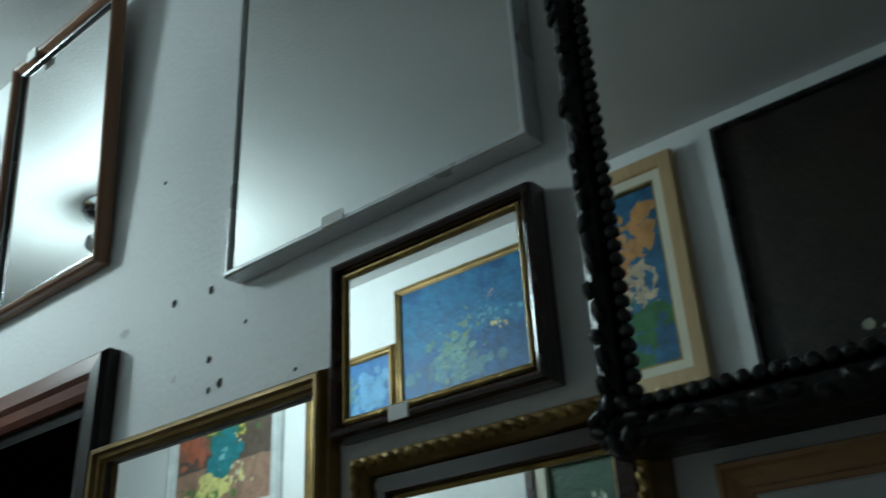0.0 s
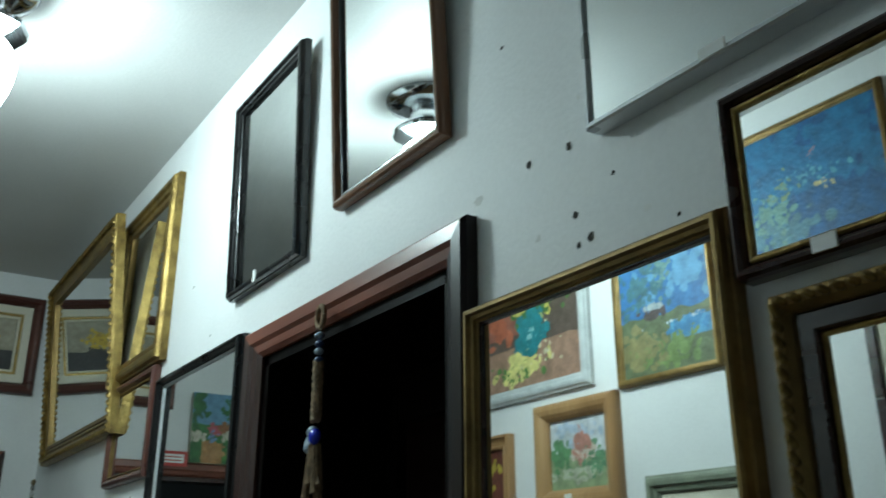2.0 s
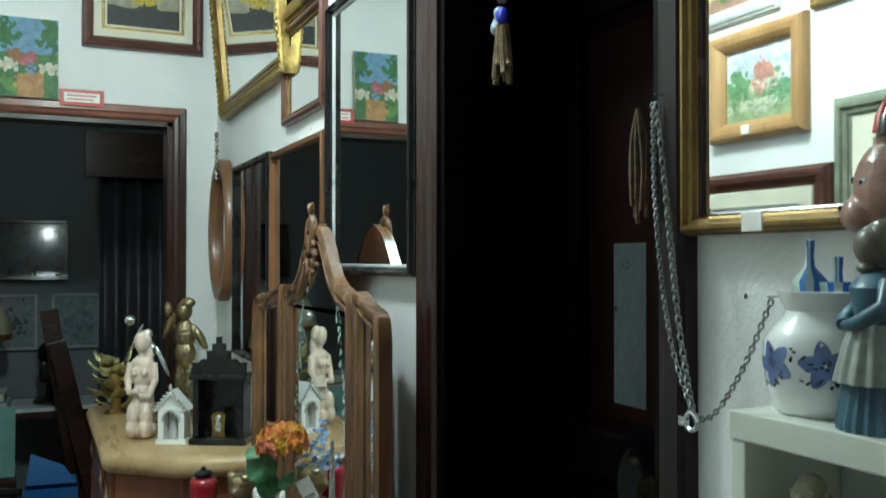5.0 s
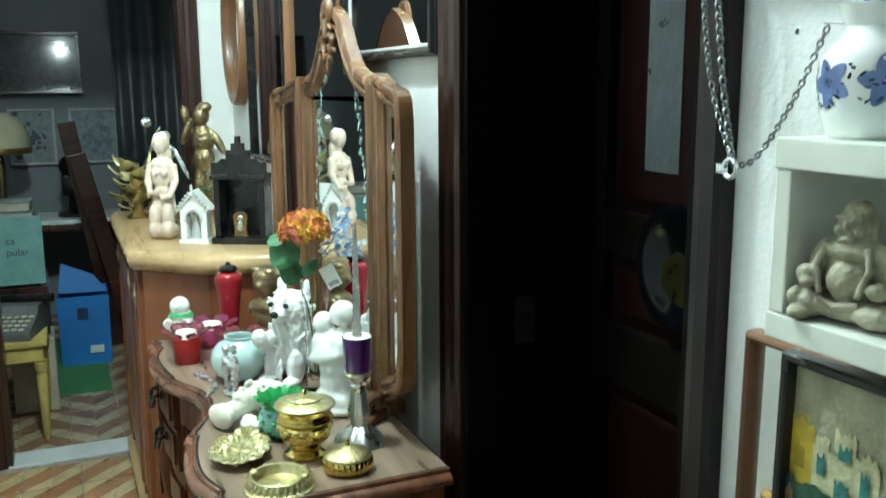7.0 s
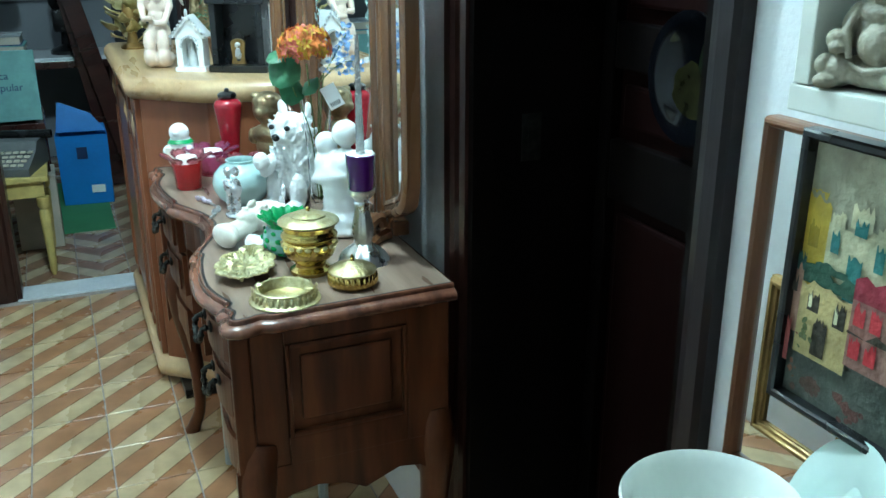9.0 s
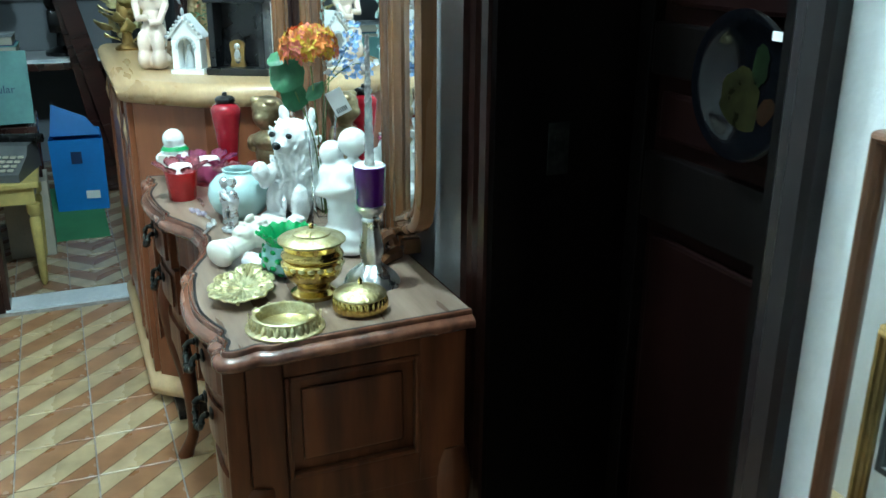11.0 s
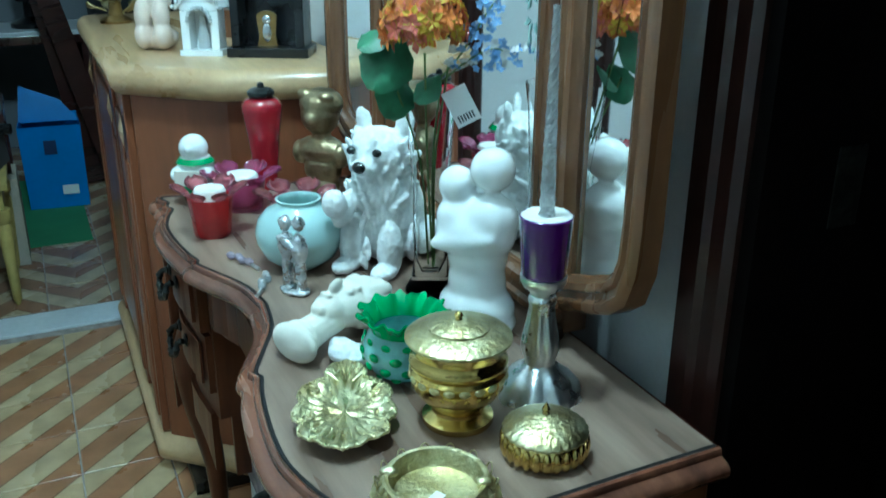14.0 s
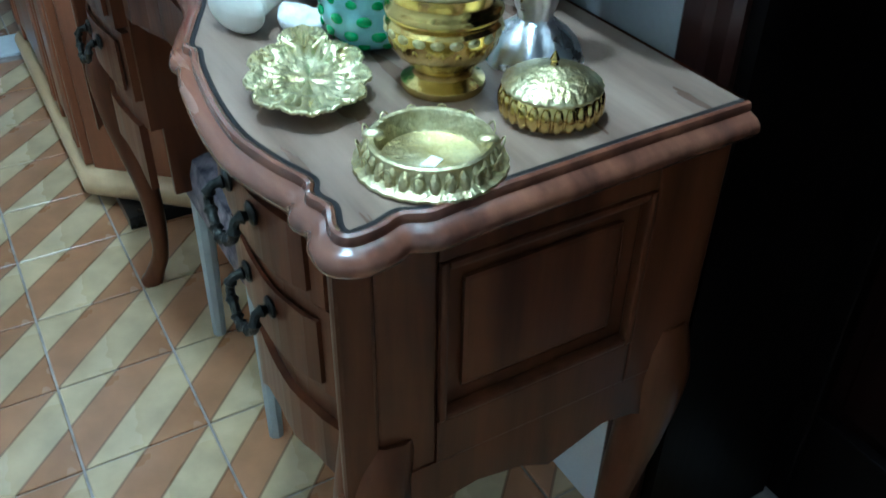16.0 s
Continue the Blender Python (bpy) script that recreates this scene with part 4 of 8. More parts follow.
def serpentine(n=64, grow=0.0):
    """Outline of the dressing table's top, seen from above, grown by so much: serpentine front, notched corners."""
    back = 0.515
    half = [(0.0, 0.180), (0.066, 0.170), (0.13, 0.142), (0.172, 0.124), (0.190, 0.126), (0.225, 0.118), (0.285, 0.110), (0.335, 0.107), (0.372, 0.109), (0.415, 0.119), (0.448, 0.130), (0.466, 0.124), (0.486, 0.129),
            (0.508, 0.122), (0.526, 0.124), (0.535, 0.138), (0.533, 0.16), (0.527, 0.178), (0.534, 0.198), (0.531, 0.23), (0.528, 0.30), (0.524, 0.40), (0.521, back)]
    pts = half + [(-x, y) for x, y in half[::-1]][:-1]
    out, m = [], len(pts)
    for i in range(m):
        a, b, c = Vector(pts[i - 1]), Vector(pts[i]), Vector(pts[(i + 1) % m])
        d = (c - a).normalized()
        out.append((b.x + d.y * grow, b.y - d.x * grow))
    k = len(half)
    out[k - 1], out[k] = (half[-1][0] + grow, back), (-half[-1][0] - grow, back)
    right = [(q.x, q.y) for q in spline([(x, y, 0) for x, y in out[:k]], 6)]
    left = [(q.x, q.y) for q in spline([(x, y, 0) for x, y in out[k:] + out[:1]], 6)]
    return right + left[:-1]


def dressing_table():
    ob = thing("dressing_table", (TX, 0, 0), "worn brown wooden dressing table with a serpentine top and curved legs", "dressing table")
    bm = bmesh.new()
    prism(bm, serpentine(grow=-0.014), TZ - 0.01, TZ)
    part("top", bm, "dresser_top", ob, "worn pale brown table top")
    bm = bmesh.new()
    rings = []
    for g, z in ((-0.0132, -0.005), (-0.0118, 0.0012), (-0.009, 0.0026), (-0.006, 0.0016), (-0.0045, -0.002), (-0.0045, -0.0055), (-0.001, -0.0068), (0.004, -0.0085), (0.0085, -0.0125), (0.0100, -0.0180), (0.0085, -0.0230), (0.0040, -0.0265), (0.0, -0.0275), (-0.02, -0.028)):
        rings.append([bm.verts.new((x, y, TZ + z)) for x, y in serpentine(grow=g)])
    n = len(rings[0])
    for a, b in zip(rings, rings[1:]):
        for i in range(n):
            bm.faces.new((a[i], a[(i + 1) % n], b[(i + 1) % n], b[i]))
    ring = [[bm.verts.new((x, y, TZ + z)) for x, y in serpentine(grow=g)] for g, z in ((-0.0168, 0.0007), (-0.0125, 0.0007))]
    inlay = bmesh.new()
    a, b = [[inlay.verts.new(v.co) for v in r] for r in ring]
    bmesh.ops.delete(bm, geom=[v for r in ring for v in r], context="VERTS")
    for i in range(n):
        inlay.faces.new((a[i], a[(i + 1) % n], b[(i + 1) % n], b[i]))
    part("inlay_line", inlay, "inlay", ob, "thin dark line round the top")
    part("edge_moulding", bm, "dresser_edge", ob, "glossy moulded edge", True)
    front = serpentine(grow=-0.022)

    def fy(x):
        best = min((p for p in front if p[1] < 0.175), key=lambda p: abs(p[0] - x))
        return best[1]
    # two pedestals with bowed drawer fronts
    for sx in (1, -1):
        x0, x1 = (0.215, 0.502) if sx > 0 else (-0.502, -0.215)
        out = x1 if sx > 0 else x0
        # carcass
        bm = bmesh.new()
        ys = [(x0 + (x1 - x0) * i / 12) for i in range(13)]
        prism(bm, [(x, fy(x) + 0.012) for x in ys] + [(x1, 0.505), (x0, 0.505)], 0.475, 0.741)
        part("carcass", bm, "dresser", ob)
        # end panel
        e, s = out, sx
        for nm, y0, y1, z0, z1, dep, bev in (("end_stile", 0.125, 0.158, 0.475, 0.740, 0.011, 0.004), ("end_stile", 0.158, 0.214, 0.475, 0.740, 0.0085, 0.003), ("end_stile", 0.428, 0.507, 0.475, 0.740, 0.011, 0.003), ("end_rail", 0.213, 0.429, 0.704, 0.740, 0.0105, 0.003),
                                             ("end_rail", 0.213, 0.429, 0.475, 0.530, 0.0105, 0.003), ("end_moulding", 0.214, 0.222, 0.530, 0.704, 0.0135, 0.003), ("end_moulding", 0.420, 0.428, 0.530, 0.704, 0.0135, 0.003),
                                             ("end_moulding", 0.222, 0.420, 0.530, 0.538, 0.0130, 0.003), ("end_moulding", 0.222, 0.420, 0.696, 0.704, 0.0130, 0.003), ("end_panel", 0.24, 0.402, 0.556, 0.678, 0.0055, 0.0045)):
            boxed(nm, (min(e, e + s * dep), max(e, e + s * dep), y0, y1, z0, z1), "dresser", ob, bevel=bev)
        # shaped apron under the end
        bm = bmesh.new()
        prof = [(0.12, 0.478), (0.507, 0.478), (0.507, 0.36), (0.485, 0.395), (0.45, 0.418), (0.41, 0.424), (0.37, 0.408), (0.345, 0.398), (0.31, 0.416), (0.26, 0.426), (0.21, 0.418), (0.165, 0.39), (0.12, 0.345)]
        a = [bm.verts.new((e, y, z)) for y, z in prof]
        b = [bm.verts.new((e + s * 0.010, y, z)) for y, z in prof]
        for i in range(len(a)):
            bm.faces.new((a[i], a[(i + 1) % len(a)], b[(i + 1) % len(a)], b[i]))
        bm.faces.new(a)
        bm.faces.new(b)
        part("apron", bm, "dresser", ob)
        inner = x0 if sx > 0 else x1
        # back and inner aprons added to keep the floor beneath in shade
        boxed("back_apron", (x0 + 0.004, x1 - 0.004, 0.488, 0.503, 0.33, 0.476), "dresser", ob, bevel=0.002)
        boxed("inner_apron", (min(inner, inner + s * 0.012), max(inner, inner + s * 0.012), fy(inner) + 0.03, 0.487, 0.36, 0.476), "dresser", ob, bevel=0.002)
        bm = bmesh.new()
        arc = [x0 + 0.02 + (x1 - x0 - 0.04) * i / 14 for i in range(15)]
        top = [bm.verts.new((x, fy(x) + 0.016, 0.478)) for x in arc]
        low = [bm.verts.new((x, fy(x) + 0.016, 0.418 - 0.05 * abs(2 * k / 14 - 1) ** 2.5 - 0.010 * math.exp(-((k - 7) / 1.6) ** 2))) for k, x in enumerate(arc)]
        for k in range(14):
            bm.faces.new((top[k], top[k + 1], low[k + 1], low[k]))
        part("front_apron", bm, "dresser", ob).modifiers.new("thick", "SOLIDIFY").thickness = 0.012
        # fluted corner post
        bm = bmesh.new()
        cx = e - s * 0.012
        for k in range(4):
            tube(bm, [(cx - s * 0.012 * k, fy(cx) + 0.004 + 0.0008 * k, 0.48), (cx - s * 0.012 * k, fy(cx) + 0.004 + 0.0008 * k, 0.73)], 0.0062, 8)
        part("fluted_post", bm, "dresser", ob, smooth=True)
        # two drawers
        for z0, z1 in ((0.632, 0.724), (0.522, 0.624)):
            bm = bmesh.new()
            xa, xb = (x0 + 0.006, x1 - 0.062) if sx > 0 else (x0 + 0.062, x1 - 0.006)
            xs = [xa + (xb - xa) * i / 14 for i in range(15)]
            drop = 0.006 if z0 < 0.6 else 0.0
            prism(bm, [(x, fy(x) - 0.004 + drop) for x in xs] + [(x, fy(x) + 0.02) for x in xs[::-1]], z0, z1)
            xs2 = [xa + 0.014 + (xb - xa - 0.028) * i / 14 for i in range(15)]
            prism(bm, [(x, fy(x) - 0.010 + drop) for x in xs2] + [(x, fy(x) + 0.0) for x in xs2[::-1]], z0 + 0.014, z1 - 0.014)
            dr = part("drawer", bm, "dresser", ob)
            xm, zm = (xa + xb) / 2, (z0 + z1) / 2
            y = fy(xm) - 0.011 + drop
            bm = bmesh.new()
            tube(bm, spline([(xm - 0.03, y + 0.002, zm + 0.012), (xm - 0.031, y - 0.014, zm + 0.010), (xm - 0.032, y - 0.018, zm - 0.006), (xm - 0.014, y - 0.02, zm - 0.016), (xm, y - 0.022, zm - 0.02), (xm + 0.014, y - 0.02, zm - 0.016),
                             (xm + 0.032, y - 0.018, zm - 0.006), (xm + 0.031, y - 0.014, zm + 0.010), (xm + 0.03, y + 0.002, zm + 0.012)], 5), [0.0046 + 0.0022 * (k % 5 == 2) for k in range(41)], 8)
            part("handle", bm, "iron", dr, "dark cast metal drop handle", True)
            for k in (-1, 1):
                bm = bmesh.new()
                ball(bm, (xm + 0.03 * k, y, zm + 0.013), (0.013, 0.004, 0.011), 10)
                part("handle_rose", bm, "iron", dr, "", True)
        # cabriole legs
        for ly, kick in ((fy(out) + 0.022, -1), (0.485, 0.25)):
            lx = out - s * 0.018
            bm = bmesh.new()
            path = [(lx, ly, 0.52), (lx + s * 0.012, ly + kick * 0.014, 0.45), (lx + s * 0.008, ly + kick * 0.012, 0.36), (lx - s * 0.008, ly - kick * 0.006, 0.22), (lx - s * 0.008, ly - kick * 0.006, 0.09), (lx + s * 0.012, ly + kick * 0.012, 0.02), (lx + s * 0.018, ly + kick * 0.018, 0.0)]
            rr = [0.034, 0.036, 0.029, 0.020, 0.015, 0.018, 0.022]
            pp = spline(path, 5)
            tube(bm, pp, [rr[min(len(rr) - 1, int(i / 5))] + (rr[min(len(rr) - 1, int(i / 5) + 1)] - rr[min(len(rr) - 1, int(i / 5))]) * (i % 5) / 5 for i in range(len(pp))], 12)
            part("leg", bm, "dresser", ob, smooth=True)
    # shallow drawer and apron over the knee space
    bm = bmesh.new()
    xs = [-0.22 + 0.44 * i / 14 for i in range(15)]
    prism(bm, [(x, fy(x) + 0.012) for x in xs] + [(0.22, 0.505), (-0.22, 0.505)], 0.645, 0.741)
    part("centre_carcass", bm, "dresser", ob)
    bm = bmesh.new()
    xs = [-0.2 + 0.4 * i / 14 for i in range(15)]
    prism(bm, [(x, fy(x) + 0.004) for x in xs] + [(x, fy(x) + 0.02) for x in xs[::-1]], 0.655, 0.725)
    part("drawer", bm, "dresser", ob)
    bm = bmesh.new()
    box(bm, -0.22, 0.22, 0.49, 0.505, 0.475, 0.645)
    part("back_panel", bm, "dresser", ob)
    return ob


dressing_table()


def vanity_mirror():
    """Three hinged arched mirrors in moulded wood, with a scrolled crest."""
    ob = thing("vanity_mirror", (0, 0, TZ), "three-part arched mirror in carved brown wood on the dressing table", "mirror")

    def leaf_parts(cx, cy, turn, outer, fw):
        m = Matrix.Translation((cx, cy, 0)) @ Matrix.Rotation(radians(turn), 4, "Z")
        n = len(outer)
        mid = Vector((sum(p[0] for p in outer) / n, sum(p[1] for p in outer) / n))

        def grown(g):
            res = []
            for i in range(n):
                a, b, c = Vector(outer[i - 1]), Vector(outer[i]), Vector(outer[(i + 1) % n])
                d1, d2 = (b - a).normalized(), (c - b).normalized()
                n1, n2 = Vector((-d1.y, d1.x)), Vector((-d2.y, d2.x))
                q = (n1 + n2)
                q = q / max(0.35, q.length_squared / 2)
                if n1.dot(b - mid) > 0:
                    q = -q
                res.append(b + q * g)
            return res
        bm = bmesh.new()
        loops = []
        for g, v in ((0.0, -0.012), (0.0, 0.012), (fw * 0.12, 0.017), (fw * 0.3, 0.018), (fw * 0.38, 0.013), (fw * 0.55, 0.012), (fw * 0.62, 0.016), (fw * 0.8, 0.014), (fw * 0.9, 0.006), (fw, 0.003), (fw, -0.004)):
            loops.append([bm.verts.new((p.x, -v, p.y)) for p in grown(g)])
        for a, b in zip(loops, loops[1:]):
            for i in range(n):
                bm.faces.new((a[i], a[(i + 1) % n], b[(i + 1) % n], b[i]))
        fr = part("leaf_frame", bm, "mirror_wood", ob, "", True)
        fr.matrix_local = m
        bm = bmesh.new()
        bm.faces.new([bm.verts.new((p.x, 0.0, p.y)) for p in grown(fw - 0.001)])
        gl = part("mirror_glass", bm, "mirror", fr)
        bm = bmesh.new()
        bm.faces.new([bm.verts.new((p.x, 0.010, p.y)) for p in grown(0.002)])
        part("backboard", bm, "dresser", fr)
        return fr

    def arch(w, zb, zl, zr, peak=None):
        h = w / 2
        pts = [(-h, zb)] + [(-h, zb + (zl - zb) * t) for t in (0.3, 0.6, 1.0)]
        if peak:
            side = [(-h, zl), (-h + 0.02, zl + 0.03), (-h * 0.62, zl + 0.055), (-h * 0.45, zl + 0.09), (-h * 0.24, peak - 0.03), (-0.001, peak)]
            sp = [(p[0], p[1]) for p in spline([(a, b, 0) for a, b in side], 5)][1:]
            pts += sp + [(-x, z) for x, z in sp[::-1][1:]]
        else:
            sp = [(p[0], p[1]) for p in spline([(-h, zl, 0), (-h + 0.02, zl + (0.045 if zr > zl else 0.0), 0), (0.0, (zl + zr) / 2 + 0.02, 0), (h - 0.02, zr + (0.045 if zl > zr else 0.0), 0), (h, zr, 0)], 5)][1:]
            pts += sp
        last = pts[-1][1]
        pts += [(h, zb + (last - zb) * t) for t in (0.6, 0.3)] + [(h, zb)]
        return pts
    z = 0.012
    fr = leaf_parts(-2.155, 0.500, 0, arch(0.53, z, 0.63, 0.63, 0.815), 0.05)
    # scrolled crest of the middle leaf
    bm = bmesh.new()
    for s in (-1, 1):
        pts = [(s * (0.006 + 0.034 * (1 - k / 14) * abs(math.sin(k * 0.45 + 0.4))), -0.018, 0.745 + 0.028 * math.cos(k * 0.45) * (1 - k / 18) - 0.02) for k in range(15)]
        tube(bm, pts, [0.009 - 0.0003 * k for k in range(15)], 8)
        tube(bm, spline([(s * 0.004, -0.018, 0.75), (s * 0.02, -0.02, 0.79), (s * 0.012, -0.018, 0.82), (s * 0.003, -0.016, 0.805)], 5), 0.009, 8)
        ball(bm, (s * 0.018, -0.02, 0.705), (0.011, 0.009, 0.011), 8)
    ball(bm, (0, -0.018, 0.82), (0.012, 0.01, 0.016), 8)
    for s in (-1, 1):
        for k in range(4):
            ball(bm, (s * (0.014 + 0.011 * k), -0.021, 0.795 - 0.024 * k), (0.014, 0.007, 0.006), 8, rot=(0, s * (50 - 12 * k), 0))
        ball(bm, (s * 0.008, -0.02, 0.845), (0.006, 0.006, 0.016), 8, rot=(0, s * 18, 0))
    ball(bm, (0, -0.018, 0.692), (0.007, 0.007, 0.02), 8)
    part("crest", bm, "mirror_wood", fr, "carved scroll crest", True)
    # etched leafy sprays down both sides of the glass
    rnd = random.Random(4)
    for s in (-1, 1):
        bm = bmesh.new()
        for k in range(58):
            t = k / 58
            x = s * (0.105 + 0.075 * min(1.0, t * 1.8) + 0.012 * math.sin(9 * t) + rnd.uniform(-0.016, 0.016))
            zz = 0.675 - 0.36 * t + rnd.uniform(-0.008, 0.008)
            a, r = rnd.choice((0.7, 2.3, 1.4)) + rnd.uniform(-0.4, 0.4), rnd.uniform(0.005, 0.011) * (1.25 - 0.5 * t)
            bm.faces.new([bm.verts.new((x + r * q * math.cos(a + o), -0.0012, zz + r * q * math.sin(a + o))) for q, o in ((1, 0), (0.38, 1.2), (1, 3.14), (0.38, 4.3))])
        tagged(part("etching", bm, "etched", fr, "frosted floral etching"), kind="stuff")
    right = arch(0.20, 0.040, 0.670, 0.590)
    right = right[:-3] + [(0.100, 0.35), (0.100, 0.20), (0.096, 0.152), (0.080, 0.114), (0.049, 0.091), (0.0, 0.071), (-0.055, 0.051)]
    leaf_parts(-1.784, 0.490, -6, right, 0.042)
    leaf_parts(-2.528, 0.482, 9, [(-x, q) for x, q in right[::-1]], 0.042)
    # carved feet
    for x in (-1.872, -2.43):
        bm = bmesh.new()
        tube(bm, spline([(x, 0.492, 0.004), (x + 0.012, 0.462, 0.014), (x + 0.02, 0.455, 0.040), (x + 0.022, 0.470, 0.052), (x + 0.018, 0.478, 0.036)], 5), 0.0125, 8)
        tube(bm, spline([(x, 0.49, 0.006), (x + 0.03, 0.458, 0.009), (x + 0.052, 0.440, 0.006)], 5), [0.016 - 0.0008 * k for k in range(11)], 8)
        part("foot", bm, "mirror_wood", ob, smooth=True)
    bm = bmesh.new()
    box(bm, -2.44, -1.87, 0.506, 0.540, 0.0, 0.03, bevel=0.004)
    part("base_rail", bm, "mirror_wood", ob)


vanity_mirror()


def stool():
    ob = thing("stool", (-2.26, 0.298, 0), "low stool with figured dark upholstery and grey legs under the table", "stool")
    bm = bmesh.new()
    box(bm, -0.15, 0.15, -0.10, 0.12, 0.30, 0.42, bevel=0.03)
    part("seat", bm, "upholstery", ob, smooth=True)
    for sx in (-1, 1):
        for sy in (-1, 1):
            bm = bmesh.new()
            tube(bm, [(sx * 0.13, sy * 0.085 + 0.01, 0.305), (sx * 0.14, sy * 0.09 + 0.01, 0.0)], [0.017, 0.012], 8)
            part("leg", bm, "grey_metal", ob, smooth=True)


stool()


# ---- corner cabinet ----
CZ = 0.957


def cabinet():
    ob = thing("cabinet", (0, 0, 0), "reddish wooden cabinet with a thick pale rounded top and plinth", "cabinet")
    body = [(-3.80, 0.135), (-2.945, 0.135), (-2.80, 0.30), (-2.74, 0.565), (-3.80, 0.565)]

    def grown(g):
        return [(-3.80, 0.135 - g), (-2.945 + g * 0.4, 0.135 - g), (-2.80 + g * 0.9, 0.30 - g * 0.6), (-2.74 + g, 0.565), (-3.80, 0.565)]

    def moulding(nm, z0, z1, g, lab):
        bm = bmesh.new()
        h = z1 - z0
        rings = []
        for k in range(9):
            a = math.pi * k / 8 - math.pi / 2
            rings.append([bm.verts.new((x, y, z0 + h / 2 + h / 2 * math.sin(a))) for x, y in grown(g - h / 2 + h / 2 * math.cos(a))])
        for a, b in zip(rings, rings[1:]):
            for i in range(5):
                bm.faces.new((a[i], a[(i + 1) % 5], b[(i + 1) % 5], b[i]))
        bm.faces.new(rings[0][::-1])
        bm.faces.new(rings[-1])
        part(nm, bm, "cabinet_trim", ob, lab, True)
    bm = bmesh.new()
    prism(bm, body, 0.05, 0.90)
    part("body", bm, "cabinet", ob)
    moulding("top", 0.893, CZ, 0.04, "thick pale bullnosed wooden top")
    moulding("plinth", 0.022, 0.085, 0.035, "pale rounded wooden plinth")
    boxed("base", (-3.78, -2.80, 0.16, 0.55, 0, 0.03), "black", ob)
    # front: pilasters and doors
    for x0, x1 in ((-3.79, -3.70), (-3.26, -3.20), (-3.02, -2.955)):
        bm = bmesh.new()
        box(bm, x0, x1, 0.118, 0.137, 0.09, 0.89, bevel=0.004)
        for k in range(3):
            xx = x0 + (x1 - x0) * (k + 1) / 4
            tube(bm, [(xx, 0.118, 0.13), (xx, 0.118, 0.74)], 0.006, 8)
        part("pilaster", bm, "cabinet", ob)
        bm = bmesh.new()
        xm = (x0 + x1) / 2
        r = 0.04
        vs = [bm.verts.new(p) for p in ((xm - 0.028, 0.114, 0.81), (xm, 0.114, 0.81 - r), (xm + 0.028, 0.114, 0.81), (xm, 0.114, 0.81 + r), (xm, 0.106, 0.81))]
        for i in range(4):
            bm.faces.new((vs[i], vs[(i + 1) % 4], vs[4]))
        part("lozenge", bm, "cabinet_trim", ob, "pale wooden diamond ornament")
    for x0, x1 in ((-3.69, -3.27), (-3.19, -3.03)):
        bm = bmesh.new()
        box(bm, x0, x1, 0.125, 0.137, 0.1, 0.88, bevel=0.003)
        box(bm, x0 + 0.04, x1 - 0.04, 0.117, 0.127, 0.15, 0.83, bevel=0.006)
        part("door", bm, "cabinet", ob)


cabinet()


# ---- things on the dressing table ----
def sized(ob, k):
    ob.scale = (k, k, k) if isinstance(k, (int, float)) else k
    return ob

def gadroons(ob, n, r, z, size, material, lean=0.0):
    """A ring of upright swelling ribs round a vessel."""
    for k in range(n):
        a = 6.2832 * k / n
        bm = bmesh.new()
        ball(bm, (0, 0, 0), size, 8, rot=(0, lean, 0))
        o = part("rib", bm, material, ob, smooth=True)
        o.matrix_local = pose(r * math.cos(a), r * math.sin(a), z, 0, 0, math.degrees(a))


def ashtray():
    ob = thing("ashtray", (-1.640, 0.230, TZ), "round cast brass ashtray with a ribbed side and cigarette rests", "ashtray")
    turned("dish", [(0.001, 0.006), (0.041, 0.006), (0.043, 0.008), (0.0445, 0.0225), (0.046, 0.0245), (0.0495, 0.0250), (0.0515, 0.0235), (0.0510, 0.020), (0.0525, 0.012), (0.0565, 0.0065), (0.0625, 0.0040), (0.0630, 0.0018), (0.058, 0.0), (0.001, 0.0)],
           "brass_rough", ob, seg=112, flute=lambda a, k: 1 + (0.022 * abs(math.cos(14 * a)) if k in (9, 10, 11) else 0))
    for k in range(28):
        a = 6.2832 * k / 28
        bm = bmesh.new()
        ball(bm, (0, 0, 0), (0.0034, 0.0047, 0.0095), 8, rot=(0, -24, 0))
        if k % 2:
            tube(bm, [(0.0026 - 0.0035 * math.cos(t), 0.0056 * math.sin(t), -0.010 * math.cos(t)) for t in (0.35 + 5.6 * i / 10 for i in range(11))], 0.0008, 5)
        o = part("rib", bm, "brass_rough", ob, smooth=True)
        o.matrix_local = pose(0.0535 * math.cos(a), 0.0535 * math.sin(a), 0.0125, 0, 0, math.degrees(a))
    for a in (0.98, 4.12):
        bm = bmesh.new()
        ball(bm, (0.0462 * math.cos(a), 0.0462 * math.sin(a), 0.0235), (0.0095, 0.0072, 0.005), 12, rot=(0, 0, math.degrees(a)))
        part("rest", bm, "brass_rough", ob, smooth=True)
    bm = bmesh.new()
    box(bm, -0.011, 0.011, -0.0055, 0.0055, 0.0062, 0.0068)
    part("price_tag", bm, "paper", ob, "small white paper sticker").matrix_local = pose(0.010, -0.006, 0, 0, 0, 118)
    sized(ob, 0.93)


